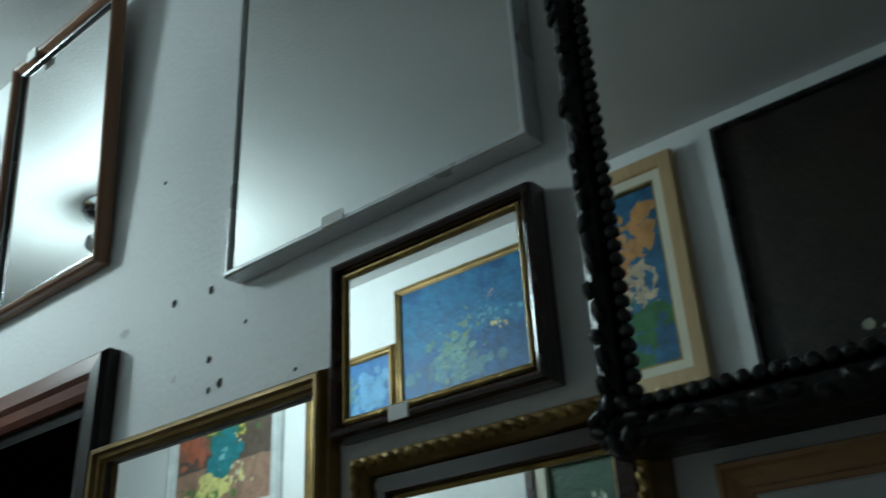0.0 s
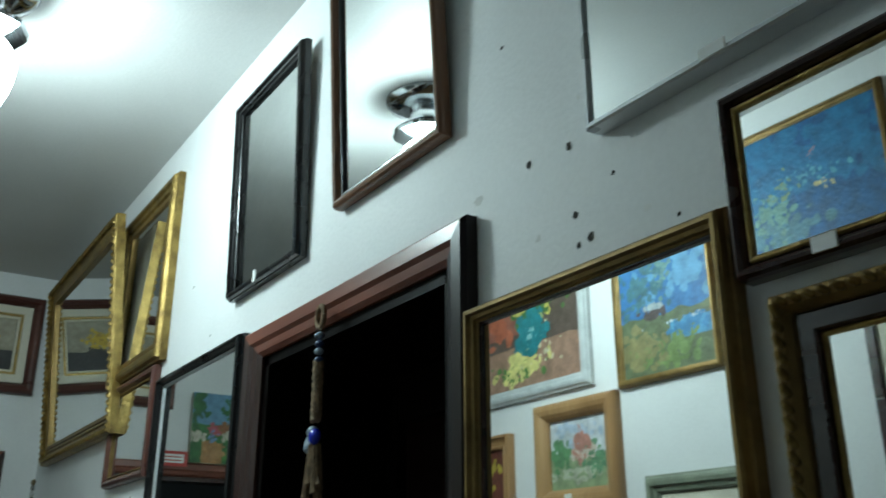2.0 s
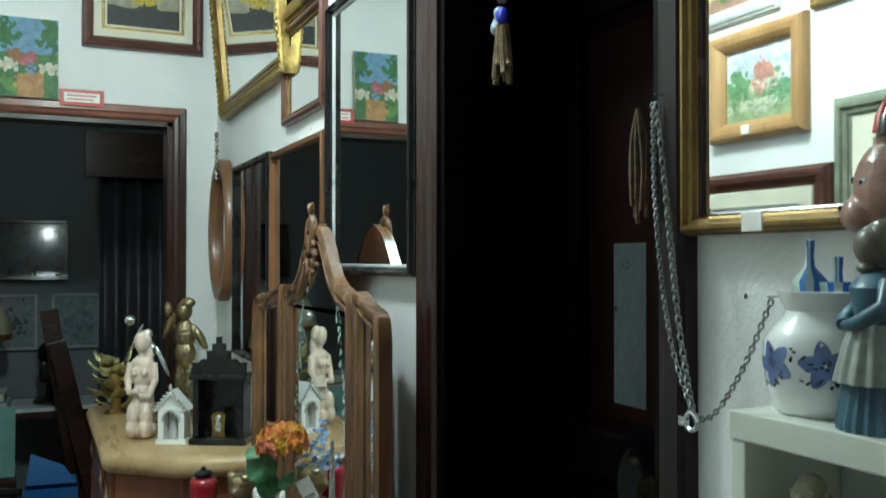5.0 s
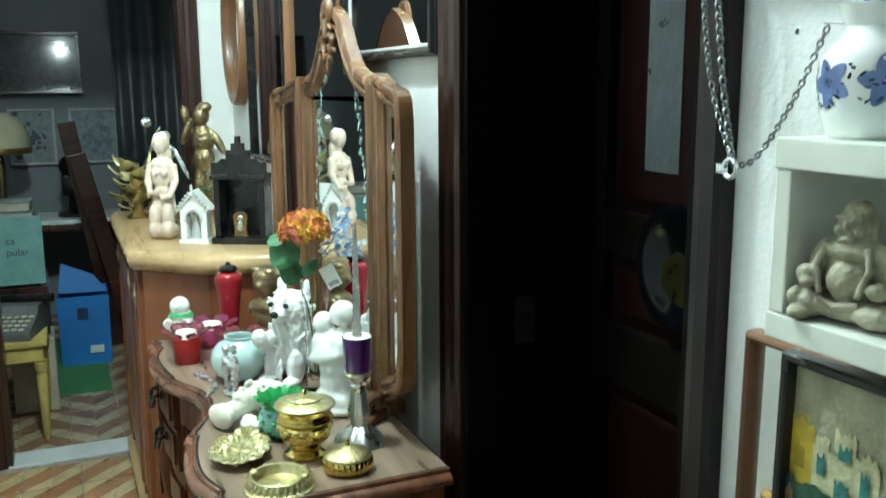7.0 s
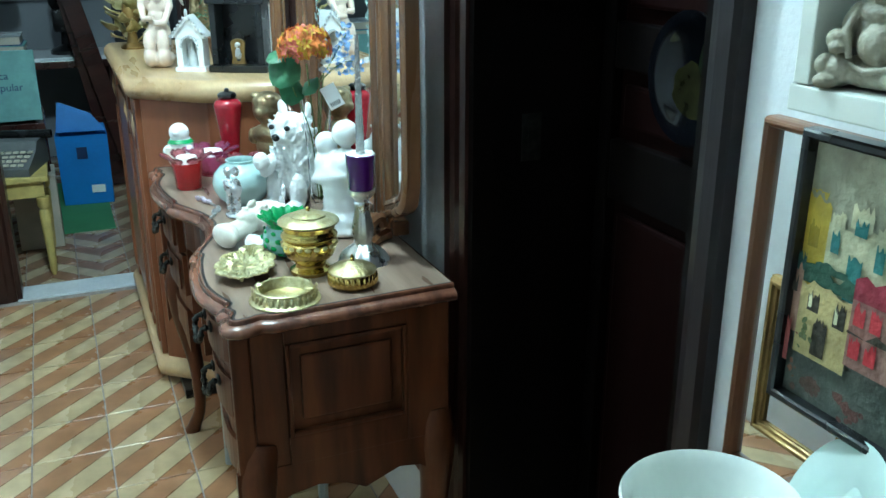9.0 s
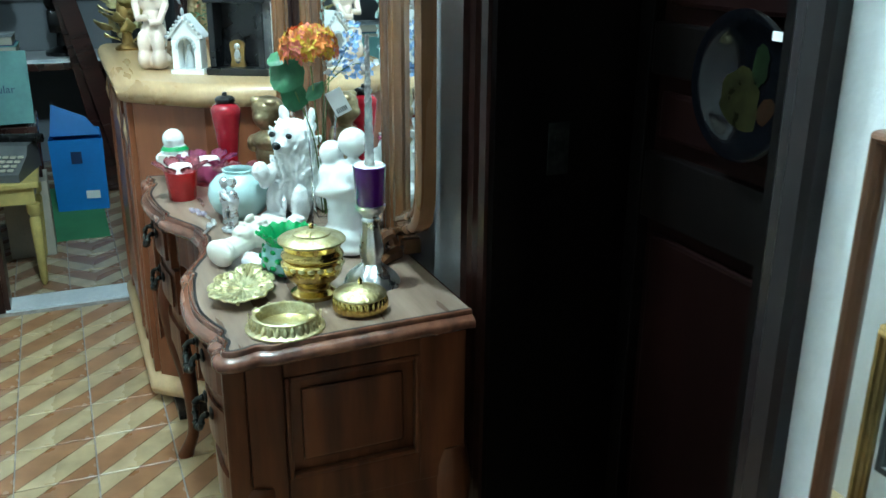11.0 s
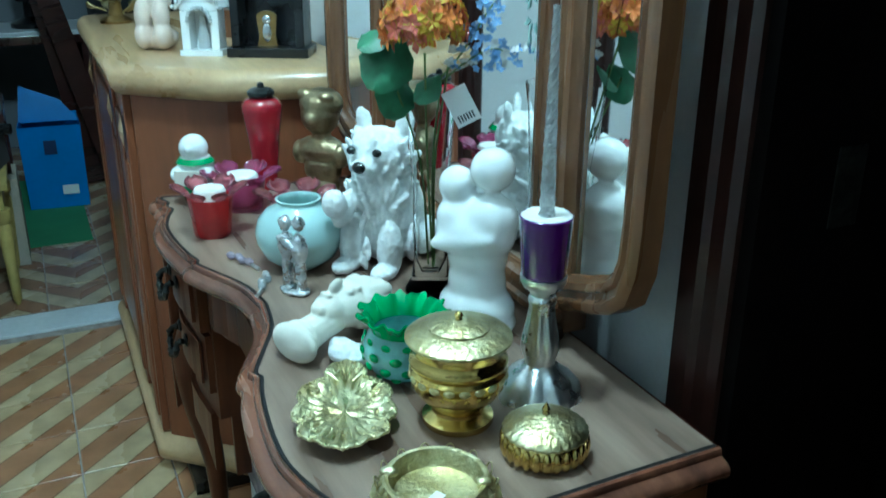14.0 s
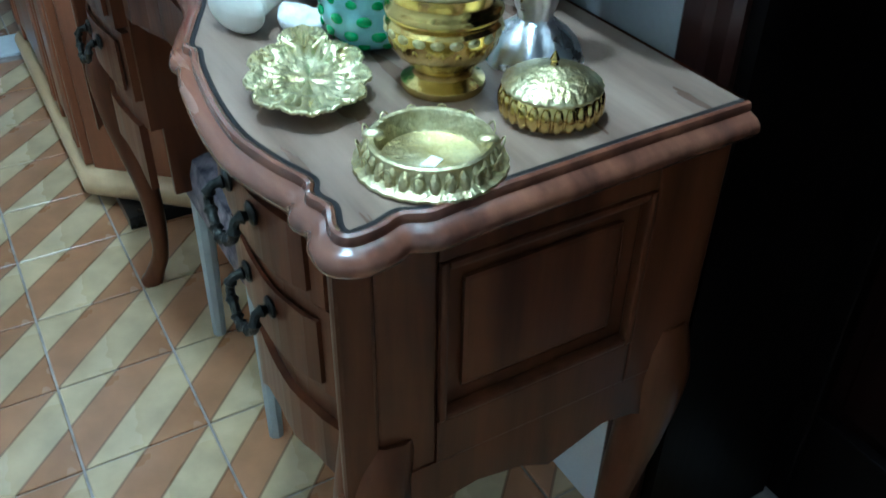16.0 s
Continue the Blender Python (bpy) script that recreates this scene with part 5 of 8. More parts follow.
def round_box():
    ob = thing("trinket_box", (-1.660, 0.354, TZ), "small round brass box with a ribbed body and pointed lid", "box")
    turned("body", [(0.001, 0.0), (0.034, 0.0), (0.038, 0.003), (0.041, 0.009), (0.042, 0.016), (0.040, 0.022), (0.038, 0.025), (0.001, 0.025)], "brass", ob, seg=56)
    gadroons(ob, 26, 0.0402, 0.0135, (0.0040, 0.0050, 0.0108), "brass")
    turned("lid", [(0.0405, 0.025), (0.0415, 0.0275), (0.039, 0.0305), (0.033, 0.034), (0.024, 0.0375), (0.014, 0.0405), (0.006, 0.0425), (0.004, 0.043)], "brass_rough", ob, seg=130, flute=lambda a, k: 1 + (0.016 * math.cos(26 * a) if k < 3 else 0))
    turned("knob", [(0.004, 0.0425), (0.0028, 0.045), (0.0042, 0.0475), (0.0026, 0.0505), (0.0006, 0.054)], "brass", ob, seg=14)
    sized(ob, (1.0, 1.0, 1.04))


def urn():
    ob = thing("urn", (-1.750, 0.304, TZ), "lidded brass urn with a gadrooned belly on a round foot", "urn")
    turned("body", [(0.001, 0), (0.0315, 0), (0.033, 0.003), (0.0325, 0.007), (0.028, 0.010), (0.024, 0.013), (0.0235, 0.018), (0.027, 0.023), (0.034, 0.029), (0.040, 0.038), (0.043, 0.048), (0.0435, 0.056), (0.0405, 0.0595), (0.0412, 0.062),
                    (0.0440, 0.064), (0.0446, 0.067), (0.0430, 0.070), (0.0405, 0.0725), (0.040, 0.077), (0.0425, 0.083), (0.0435, 0.0855), (0.041, 0.0865), (0.001, 0.0865)], "brass", ob, seg=72)
    gadroons(ob, 24, 0.0362, 0.0365, (0.0030, 0.0042, 0.0115), "brass", 30)
    for k in range(20):
        a = 6.2832 * k / 20
        bm = bmesh.new()
        ball(bm, (0, 0, 0), (0.0022, 0.0052, 0.0036), 8)
        part("boss", bm, "brass_rough", ob, smooth=True).matrix_local = pose(0.0432 * math.cos(a), 0.0432 * math.sin(a), 0.0525, 0, 0, math.degrees(a))
    turned("lid", [(0.0455, 0.0868), (0.0480, 0.0885), (0.0478, 0.0905), (0.0450, 0.0930), (0.036, 0.0965), (0.0275, 0.0985), (0.0268, 0.1005), (0.018, 0.1040), (0.008, 0.1062), (0.004, 0.1066)], "brass_rough", ob, seg=96, flute=lambda a, k: 1 + (0.05 * abs(math.cos(9 * a)) if k in (6, 7) else 0))
    turned("knob", [(0.004, 0.1062), (0.0026, 0.108), (0.0042, 0.1105), (0.0030, 0.113), (0.0005, 0.1145)], "brass", ob, seg=12)
    sized(ob, (1.13, 1.13, 1.07))


def leaf_tray():
    """A cast dish: shield-shaped cartouche with a shell at the head, scrolled shoulders and a beaded lip."""
    ob = thing("brass_tray", (-1.792, 0.196, TZ), "ornate cast brass dish shaped like a leafy cartouche on small feet", "dish", 70)
    half = [(0.0, 0.088), (0.012, 0.085), (0.022, 0.077), (0.027, 0.066), (0.026, 0.057), (0.034, 0.052), (0.046, 0.046), (0.056, 0.035), (0.060, 0.022), (0.055, 0.012), (0.059, 0.004), (0.064, -0.008), (0.061, -0.020),
            (0.052, -0.026), (0.055, -0.034), (0.052, -0.045), (0.042, -0.052), (0.032, -0.055), (0.022, -0.062), (0.010, -0.066), (0.0, -0.069)]
    edge = [(q.x, q.y) for q in spline([(x, y, 0) for x, y in half], 4)]
    edge = edge + [(-x, y) for x, y in edge[::-1][1:-1]]
    n, m = len(edge), 16
    bm = bmesh.new()
    rings = []
    for j in range(1, m + 1):
        t = j / m
        ring = []
        for i, (x, y) in enumerate(edge):
            a = math.atan2(y, x)
            q = min(1.0, t * 1.25)
            bx, by = 0.05 * math.cos(a), 0.062 * math.sin(a)
            px, py = (bx + (x - bx) * q) * t, (by + (y - by) * q) * t
            z = 0.008 + 0.009 * t ** 3
            z += 0.0016 * math.exp(-((t - 0.5) / 0.05) ** 2) + 0.0016 * math.cos(26 * a) * (0.55 < t < 0.8) + 0.0024 * math.exp(-((t - 0.86) / 0.05) ** 2) + 0.0010 * math.cos(0.9 * i) * (t > 0.85) + 0.0012 * math.cos(7 * a) * (t < 0.42)
            ring.append(bm.verts.new((px, py, z)))
        rings.append(ring)
    for a, b in zip(rings, rings[1:]):
        for i in range(n):
            bm.faces.new((a[i], a[(i + 1) % n], b[(i + 1) % n], b[i]))
    bm.faces.new(rings[0])
    o = part("dish", bm, "brass_rough", ob, smooth=True)
    o.modifiers.new("thick", "SOLIDIFY").thickness = 0.0025
    bm = bmesh.new()
    for k in range(0, n, 2):
        x, y = edge[k]
        ball(bm, (x * 0.97, y * 0.97, 0.0178), (0.0024, 0.0024, 0.0022), 6)
    for sx in (-1, 1):
        for cx, cy, r, a0 in ((0.040, 0.030, 0.012, 0.4), (0.046, -0.014, 0.011, 2.2), (0.034, -0.040, 0.010, 3.4), (0.016, 0.066, 0.010, 1.0)):
            tube(bm, [(sx * (cx + r * (1 - k / 12) * math.cos(a0 + 0.55 * k)), cy + r * (1 - k / 12) * math.sin(a0 + 0.55 * k), 0.0165 + 0.0002 * k) for k in range(11)], [0.0021 - 0.0001 * k for k in range(11)], 6)
    for k in range(7):
        a = 0.5 + 2.14 * k / 6
        tube(bm, [(0.008 * math.cos(a), 0.05 + 0.006 * math.sin(a), 0.0125), (0.026 * math.cos(a), 0.052 + 0.026 * math.sin(a), 0.0175)], [0.0014, 0.0030], 6)
    tagged(part("scroll_relief", bm, "brass_rough", ob, smooth=True), kind="stuff")
    for k in range(3):
        bm = bmesh.new()
        a = 2.1 * k + 0.5
        tube(bm, [(0.036 * math.cos(a), 0.036 * math.sin(a), 0.012), (0.041 * math.cos(a), 0.041 * math.sin(a), 0.0)], [0.005, 0.0035], 8)
        part("foot", bm, "brass_rough", ob, smooth=True)
    sized(ob, (0.84, 1.12, 1.0))


def candlestick():
    ob = thing("candlestick", (-1.764, 0.408, TZ), "silver candlestick with lobed foot, purple glass cup and clear taper", "candlestick")

    def lob(a, k):
        return 1 + (0.05 * math.cos(9 * a) if k in (2, 3, 4) else 0.03 * math.cos(9 * a) if k in (1, 5) else 0.05 * math.cos(9 * a) if 8 <= k <= 12 else 0)
    turned("stem", [(0.001, 0), (0.0475, 0.0), (0.0460, 0.004), (0.0420, 0.012), (0.0330, 0.023), (0.0215, 0.032), (0.0165, 0.037), (0.0165, 0.042), (0.0175, 0.046), (0.0200, 0.055), (0.0190, 0.068), (0.0150, 0.088), (0.0130, 0.104), (0.0150, 0.109),
                    (0.0150, 0.113), (0.0125, 0.116), (0.0150, 0.121), (0.0215, 0.127), (0.0245, 0.133), (0.0245, 0.138), (0.001, 0.138)], "pewter", ob, seg=96, flute=lob)
    cup = turned("cup", [(0.001, 0.1385), (0.0225, 0.1385), (0.0235, 0.141), (0.0272, 0.200), (0.0278, 0.203), (0.0266, 0.204), (0.0248, 0.199), (0.001, 0.199)], "purple", ob, "deep purple glass votive cup")
    bm = bmesh.new()
    lathe(bm, [(0.001, 0.1992), (0.0243, 0.1992), (0.0258, 0.2035), (0.0235, 0.2055), (0.019, 0.2035), (0.001, 0.203)], 60, flute=lambda a, k: 1 + 0.035 * math.sin(13 * a) * math.cos(5 * a) * (k in (2, 3)))
    part("wax", bm, "wax", cup, "white frosty wax", True)
    bm = bmesh.new()
    n, seg = 70, 8
    rings = []
    for k in range(n + 1):
        z, r = 0.202 + 0.208 * k / n, 0.0078 - 0.0046 * k / n
        rings.append([bm.verts.new((r * (1 + 0.14 * (i % 2)) * math.cos(6.2832 * i / seg + 0.32 * k), r * (1 + 0.14 * (i % 2)) * math.sin(6.2832 * i / seg + 0.32 * k), z)) for i in range(seg)])
    for a, b in zip(rings, rings[1:]):
        for i in range(seg):
            bm.faces.new((a[i], a[(i + 1) % seg], b[(i + 1) % seg], b[i]))
    bm.faces.new(rings[0])
    bm.faces.new(rings[-1])
    part("taper", bm, "crystal", ob, "tall twisted clear glass taper")


def frilled_bowl():
    ob = thing("frilled_bowl", (-1.862, 0.290, TZ), "round aqua art glass bowl with a frilled green rim", "bowl")
    turned("body", [(0.001, 0), (0.024, 0.0), (0.028, 0.003), (0.040, 0.014), (0.046, 0.028), (0.046, 0.040), (0.041, 0.051), (0.036, 0.057), (0.034, 0.056), (0.039, 0.049), (0.043, 0.040), (0.042, 0.028), (0.028, 0.008), (0.001, 0.006)], "aqua_glass", ob, seg=44)
    bm = bmesh.new()
    n = 120
    wave = lambda a: math.cos(11 * a)
    rings = [[bm.verts.new((r * (1 + f * wave(a)) * math.cos(a), r * (1 + f * wave(a)) * math.sin(a), z + 0.020 * f * math.cos(22 * a + 0.9))) for a in (6.2832 * i / n for i in range(n))]
             for r, f, z in ((0.0355, 0.0, 0.0565), (0.036, 0.02, 0.061), (0.040, 0.06, 0.068), (0.0465, 0.09, 0.074), (0.049, 0.10, 0.077), (0.0475, 0.10, 0.079), (0.041, 0.07, 0.073), (0.0345, 0.02, 0.063), (0.0335, 0, 0.056))]
    for a, b in zip(rings, rings[1:]):
        for i in range(n):
            bm.faces.new((a[i], a[(i + 1) % n], b[(i + 1) % n], b[i]))
    part("frill", bm, "green_glass", ob, "bright green frilled glass rim", True)
    for row, (z, r, count, s) in enumerate(((0.009, 0.0355, 10, 0.8), (0.022, 0.0445, 11, 1.0), (0.037, 0.0472, 11, 1.0), (0.050, 0.0425, 11, 0.8))):
        for k in range(count):
            a = 6.2832 * (k + 0.5 * (row % 2)) / count
            bm = bmesh.new()
            ball(bm, (r * math.cos(a), r * math.sin(a), z), (0.0028 * s, 0.0072 * s, 0.0052 * s), 8, rot=(0, 0, math.degrees(a)))
            part("spot", bm, "green_glass", ob, smooth=True)


def celadon_vase():
    ob = thing("vase", (-2.225, 0.277, TZ), "round pale celadon green ceramic vase with a short neck", "vase")
    turned("body", [(0.001, 0), (0.024, 0), (0.030, 0.003), (0.046, 0.016), (0.055, 0.034), (0.057, 0.047), (0.052, 0.064), (0.040, 0.077), (0.029, 0.082), (0.027, 0.086), (0.029, 0.090), (0.026, 0.0905), (0.024, 0.084), (0.03, 0.07), (0.001, 0.02)], "celadon", ob, seg=40)
    sized(ob, 1.13)


def flower_glass(at, r, h, body, petal, label, n=6, candle=True, scale=1.0):
    ob = thing("candle_holder", (*at, TZ), label, "candle holder", group="flower-shaped candle glasses")
    turned("cup", [(0.001, 0), (r * 0.62, 0), (r * 0.66, 0.003), (r * 0.72, h * 0.4), (r * 0.8, h * 0.75), (r * 0.76, h * 0.76), (r * 0.66, h * 0.35), (r * 0.5, 0.008), (0.001, 0.008)], body, ob, seg=36)
    for k in range(n):
        bm = bmesh.new()
        a = 6.2832 * k / n + 0.3
        rows = []
        for j in range(6):
            t = j / 5
            rad, wdt, z = r * (0.72 + 0.62 * t), r * 0.44 * math.sin(math.pi * (0.2 + 0.72 * t)), h * (0.72 + 0.34 * t - 0.12 * t * t)
            row = []
            for i in range(-2, 3):
                u = wdt * i / 2
                row.append(bm.verts.new((rad * math.cos(a) - u * math.sin(a), rad * math.sin(a) + u * math.cos(a), z + 0.12 * r * (i / 2) ** 2)))
            rows.append(row)
        for p, q in zip(rows, rows[1:]):
            for i in range(4):
                bm.faces.new((p[i], p[i + 1], q[i + 1], q[i]))
        o = part("petal", bm, petal, ob, smooth=True)
        o.modifiers.new("thick", "SOLIDIFY").thickness = 0.0018
    sized(ob, scale)
    if candle:
        turned("candle", [(0.001, 0.009), (r * 0.5, 0.009), (r * 0.56, h * 0.86), (r * 0.5, h * 0.92), (0.001, h * 0.9)], "wax", ob, "white wax candle", seg=24)


def red_vase():
    ob = thing("lidded_vase", (-2.615, 0.325, TZ), "slender dark red lacquered vase with a black lid", "vase")
    turned("body", [(0.001, 0), (0.020, 0), (0.021, 0.004), (0.019, 0.02), (0.026, 0.09), (0.033, 0.142), (0.033, 0.152), (0.027, 0.162), (0.018, 0.166), (0.001, 0.166)], "red_lacquer", ob, seg=32)
    turned("lid", [(0.001, 0.1665), (0.019, 0.1665), (0.022, 0.170), (0.022, 0.176), (0.016, 0.181), (0.006, 0.183), (0.005, 0.190), (0.001, 0.192)], "black", ob, "glossy black lid", seg=24)
    sized(ob, (1.1, 1.1, 1.02))


def flower_vase():
    ob = thing("flower_vase", (-2.062, 0.412, TZ), "tall clear glass vase of orange and pale blue artificial flowers", "vase")
    turned("glass", [(0.001, 0), (0.034, 0), (0.036, 0.004), (0.026, 0.02), (0.023, 0.05), (0.024, 0.14), (0.030, 0.24), (0.034, 0.272), (0.032, 0.272), (0.028, 0.24), (0.021, 0.14), (0.020, 0.05), (0.012, 0.03), (0.001, 0.028)], "thin_glass", ob, seg=32)
    rnd = random.Random(9)

    def bloom(nm, c, r, count, keys, lab, size):
        bm = bmesh.new()
        for k in range(count):
            u, v = rnd.uniform(-0.35, 1), rnd.uniform(0, 6.283)
            s = math.sqrt(max(0, 1 - u * u))
            d = Vector((s * math.cos(v), s * math.sin(v), u * 0.75))
            base = Vector(c) + d * r * rnd.uniform(0.72, 1.02)
            up = d.normalized()
            t1 = up.orthogonal().normalized()
            t2 = up.cross(t1)
            mi = rnd.randrange(len(keys))
            for j in range(5):
                a = 6.2832 * j / 5 + v
                e1, e2 = math.cos(a) * t1 + math.sin(a) * t2, -math.sin(a) * t1 + math.cos(a) * t2
                q = size * rnd.uniform(0.75, 1.2)
                vs = [base, base + e1 * q * 0.55 + e2 * q * 0.3 + up * q * 0.25, base + e1 * q + up * q * 0.3, base + e1 * q * 0.55 - e2 * q * 0.3 + up * q * 0.25]
                bm.faces.new([bm.verts.new(p) for p in vs]).material_index = mi
        part(nm, bm, keys, ob, lab)
    bloom("flower_head", (0.048, -0.030, 0.362), 0.051, 230, ["orange", "coral", "yellow", "orange"], "orange and coral flower cluster", 0.0135)
    for path in ([(0.02, 0.0, 0.29), (0.05, 0.02, 0.33), (0.07, 0.04, 0.375), (0.075, 0.05, 0.39)], [(0.02, 0.0, 0.285), (0.055, 0.025, 0.32), (0.075, 0.05, 0.335), (0.085, 0.07, 0.325)]):
        bm = bmesh.new()
        pts = spline(path, 5)
        tube(bm, pts, 0.0011, 5, mi=2)
        for k in range(42):
            c = pts[rnd.randrange(len(pts) // 3, len(pts))] + Vector((rnd.gauss(0, 0.008), rnd.gauss(0, 0.008), rnd.gauss(0, 0.009)))
            up = Vector((rnd.gauss(0.5, 0.5), rnd.gauss(-0.4, 0.5), rnd.gauss(0.2, 0.5))).normalized()
            t1 = up.orthogonal().normalized()
            t2 = up.cross(t1)
            mi = 0 if k % 5 else 1
            for j in range(5):
                a = 6.2832 * j / 5
                e1, e2 = math.cos(a) * t1 + math.sin(a) * t2, -math.sin(a) * t1 + math.cos(a) * t2
                q = rnd.uniform(0.005, 0.008)
                bm.faces.new([bm.verts.new(v) for v in (c, c + e1 * q * 0.6 + e2 * q * 0.4 + up * q * 0.2, c + e1 * q + up * q * 0.25, c + e1 * q * 0.6 - e2 * q * 0.4 + up * q * 0.2)]).material_index = mi
        part("flower_spray", bm, ["blue_petal", "chip", "stem"], ob, "pale blue flower spray")
    for x, y, z, s, tx, tz in ((0.018, -0.066, 0.318, 0.046, 62, 50), (0.008, -0.05, 0.272, 0.034, 70, 75), (0.035, -0.02, 0.285, 0.026, 50, 20), (0.01, -0.08, 0.345, 0.026, 35, 20)):
        bm = bmesh.new()
        rows = []
        for j in range(8):
            t = j / 7
            w = s * 0.72 * math.sin(math.pi * min(0.97, 0.08 + 0.9 * t)) * (1 + 0.1 * (j % 2))
            rows.append([bm.verts.new((w * i, 1.7 * s * (t - 0.5), 0.25 * s * (t - 0.5) ** 2 - 0.14 * s * abs(i))) for i in (-1, -0.5, 0, 0.5, 1)])
        for p, q in zip(rows, rows[1:]):
            for i in range(4):
                bm.faces.new((p[i], p[i + 1], q[i + 1], q[i]))
        o = part("leaf", bm, "leaf", ob, "broad serrated green leaf", True)
        o.matrix_local = pose(x, y, z, tx, 20, tz)
    for x, y, z in ((0.045, -0.028, 0.33), (0.03, 0.01, 0.31), (0.03, 0.0, 0.29), (0.012, -0.05, 0.28)):
        bm = bmesh.new()
        tube(bm, spline([(x * 0.3, y * 0.1, 0.04), (x * 0.2, y * 0.3, 0.18), (x, y, z)], 6), 0.0015, 6)
        part("stem", bm, "stem", ob, smooth=True)
    bm = bmesh.new()
    box(bm, -0.016, 0.016, -0.0006, 0.0006, -0.024, 0.024)
    tg = part("price_tag", bm, "paper", ob, "hanging white paper tag with a printed bar")
    tg.matrix_local = pose(0.044, 0.022, 0.262, 0, -28, 62)
    bm = bmesh.new()
    for k in range(6):
        box(bm, -0.011 + 0.0038 * k, -0.009 + 0.0038 * k, -0.0012, -0.0008, -0.019, -0.010)
    part("bar_print", bm, "black_grey", tg)


ashtray()
round_box()
urn()
leaf_tray()
candlestick()
frilled_bowl()
celadon_vase()
flower_glass((-2.405, 0.184), 0.040, 0.075, "red_glass", "rose_glass", "red glass flower-shaped holder with a white candle", scale=1.12)
flower_glass((-2.515, 0.258), 0.042, 0.055, "pink_glass", "pink_glass", "magenta glass flower-shaped holder with a white candle", scale=1.22)
flower_glass((-2.395, 0.318), 0.042, 0.05, "rose_glass", "rose_glass", "rose glass flower-shaped holder, empty", candle=False, scale=1.2)
red_vase()
flower_vase()

fluff = random.Random(17)
DOG = [(0, 0.01, 0.06, 0.050, 0.058, 0.066), (0, -0.010, 0.105, 0.042, 0.042, 0.052), (0, -0.020, 0.163, 0.042, 0.040, 0.037), (0, -0.056, 0.152, 0.020, 0.020, 0.015), (-0.030, -0.004, 0.203, 0.012, 0.006, 0.018, 0, -18, 0), (0.030, -0.004, 0.203, 0.012, 0.006, 0.018, 0, 18, 0),
       (-0.028, -0.05, 0.035, 0.017, 0.022, 0.042), (0.030, -0.05, 0.035, 0.017, 0.022, 0.042), (-0.03, -0.068, 0.010, 0.017, 0.026, 0.011), (0.03, -0.068, 0.010, 0.017, 0.026, 0.011), (-0.045, 0.02, 0.03, 0.025, 0.045, 0.03), (0.045, 0.02, 0.03, 0.025, 0.045, 0.03),
       (-0.03, -0.066, 0.092, 0.015, 0.03, 0.016, 40, 0, 0), (-0.032, -0.088, 0.105, 0.018, 0.016, 0.020)]
for cz, rad, count in ((0.160, 0.042, 46), (0.105, 0.043, 30), (0.05, 0.054, 26)):
    for _ in range(count):
        a, up = fluff.uniform(-3.6, 0.5), fluff.uniform(-0.75, 0.6)
        flat = math.sqrt(1 - up * up)
        DOG.append((rad * flat * math.cos(a), -0.014 + rad * flat * math.sin(a), cz + rad * up, 0.005, 0.005, fluff.uniform(0.012, 0.019), fluff.uniform(-35, 35), fluff.uniform(-35, 35) + 25 * math.cos(a), 0))
sculpt("dog_figurine", DOG, "fur", (-2.195, 0.400, TZ), "white shaggy terrier dog figurine sitting up", "figurine", 42, 0.0022, 1, ruffle=0.003).scale = (1.04, 1.04, 1.03)


def dog_face():
    """Glossy black eyes and nose set into the terrier's head."""
    ob = sized(thing("figurine_eyes", (-2.195, 0.400, TZ), "glossy black glass eyes and nose of a dog figurine", "figurine", 42), (1.04, 1.04, 1.03))
    for x, y, z, r in ((-0.019, -0.062, 0.174, 0.0068), (0.019, -0.062, 0.174, 0.0068), (0, -0.077, 0.156, 0.0095)):
        bm = bmesh.new()
        ball(bm, (x, y, z), (r, r * 0.8, r * 0.85), 10)
        part("bead", bm, "black", ob, smooth=True)


dog_face()
sculpt("couple_sculpture", [(0, 0, 0.012, 0.050, 0.040, 0.016), (0, 0, 0.030, 0.047, 0.037, 0.030), (0, 0, 0.062, 0.035, 0.030, 0.035), (0, 0, 0.092, 0.036, 0.030, 0.030), (-0.002, -0.002, 0.122, 0.049, 0.034, 0.034), (0.016, 0, 0.142, 0.032, 0.029, 0.030),
                            (-0.022, -0.004, 0.140, 0.026, 0.027, 0.024), (-0.025, -0.004, 0.176, 0.0215, 0.0215, 0.0235), (0.016, 0.002, 0.199, 0.0255, 0.0255, 0.0265), (-0.006, -0.026, 0.116, 0.044, 0.012, 0.013, 0, -14, 0)],
       "porcelain", (-1.935, 0.418, TZ), "smooth white porcelain abstract embracing couple", "sculpture", 32, 0.0024, 40).scale = (1.10, 1.10, 1.04)
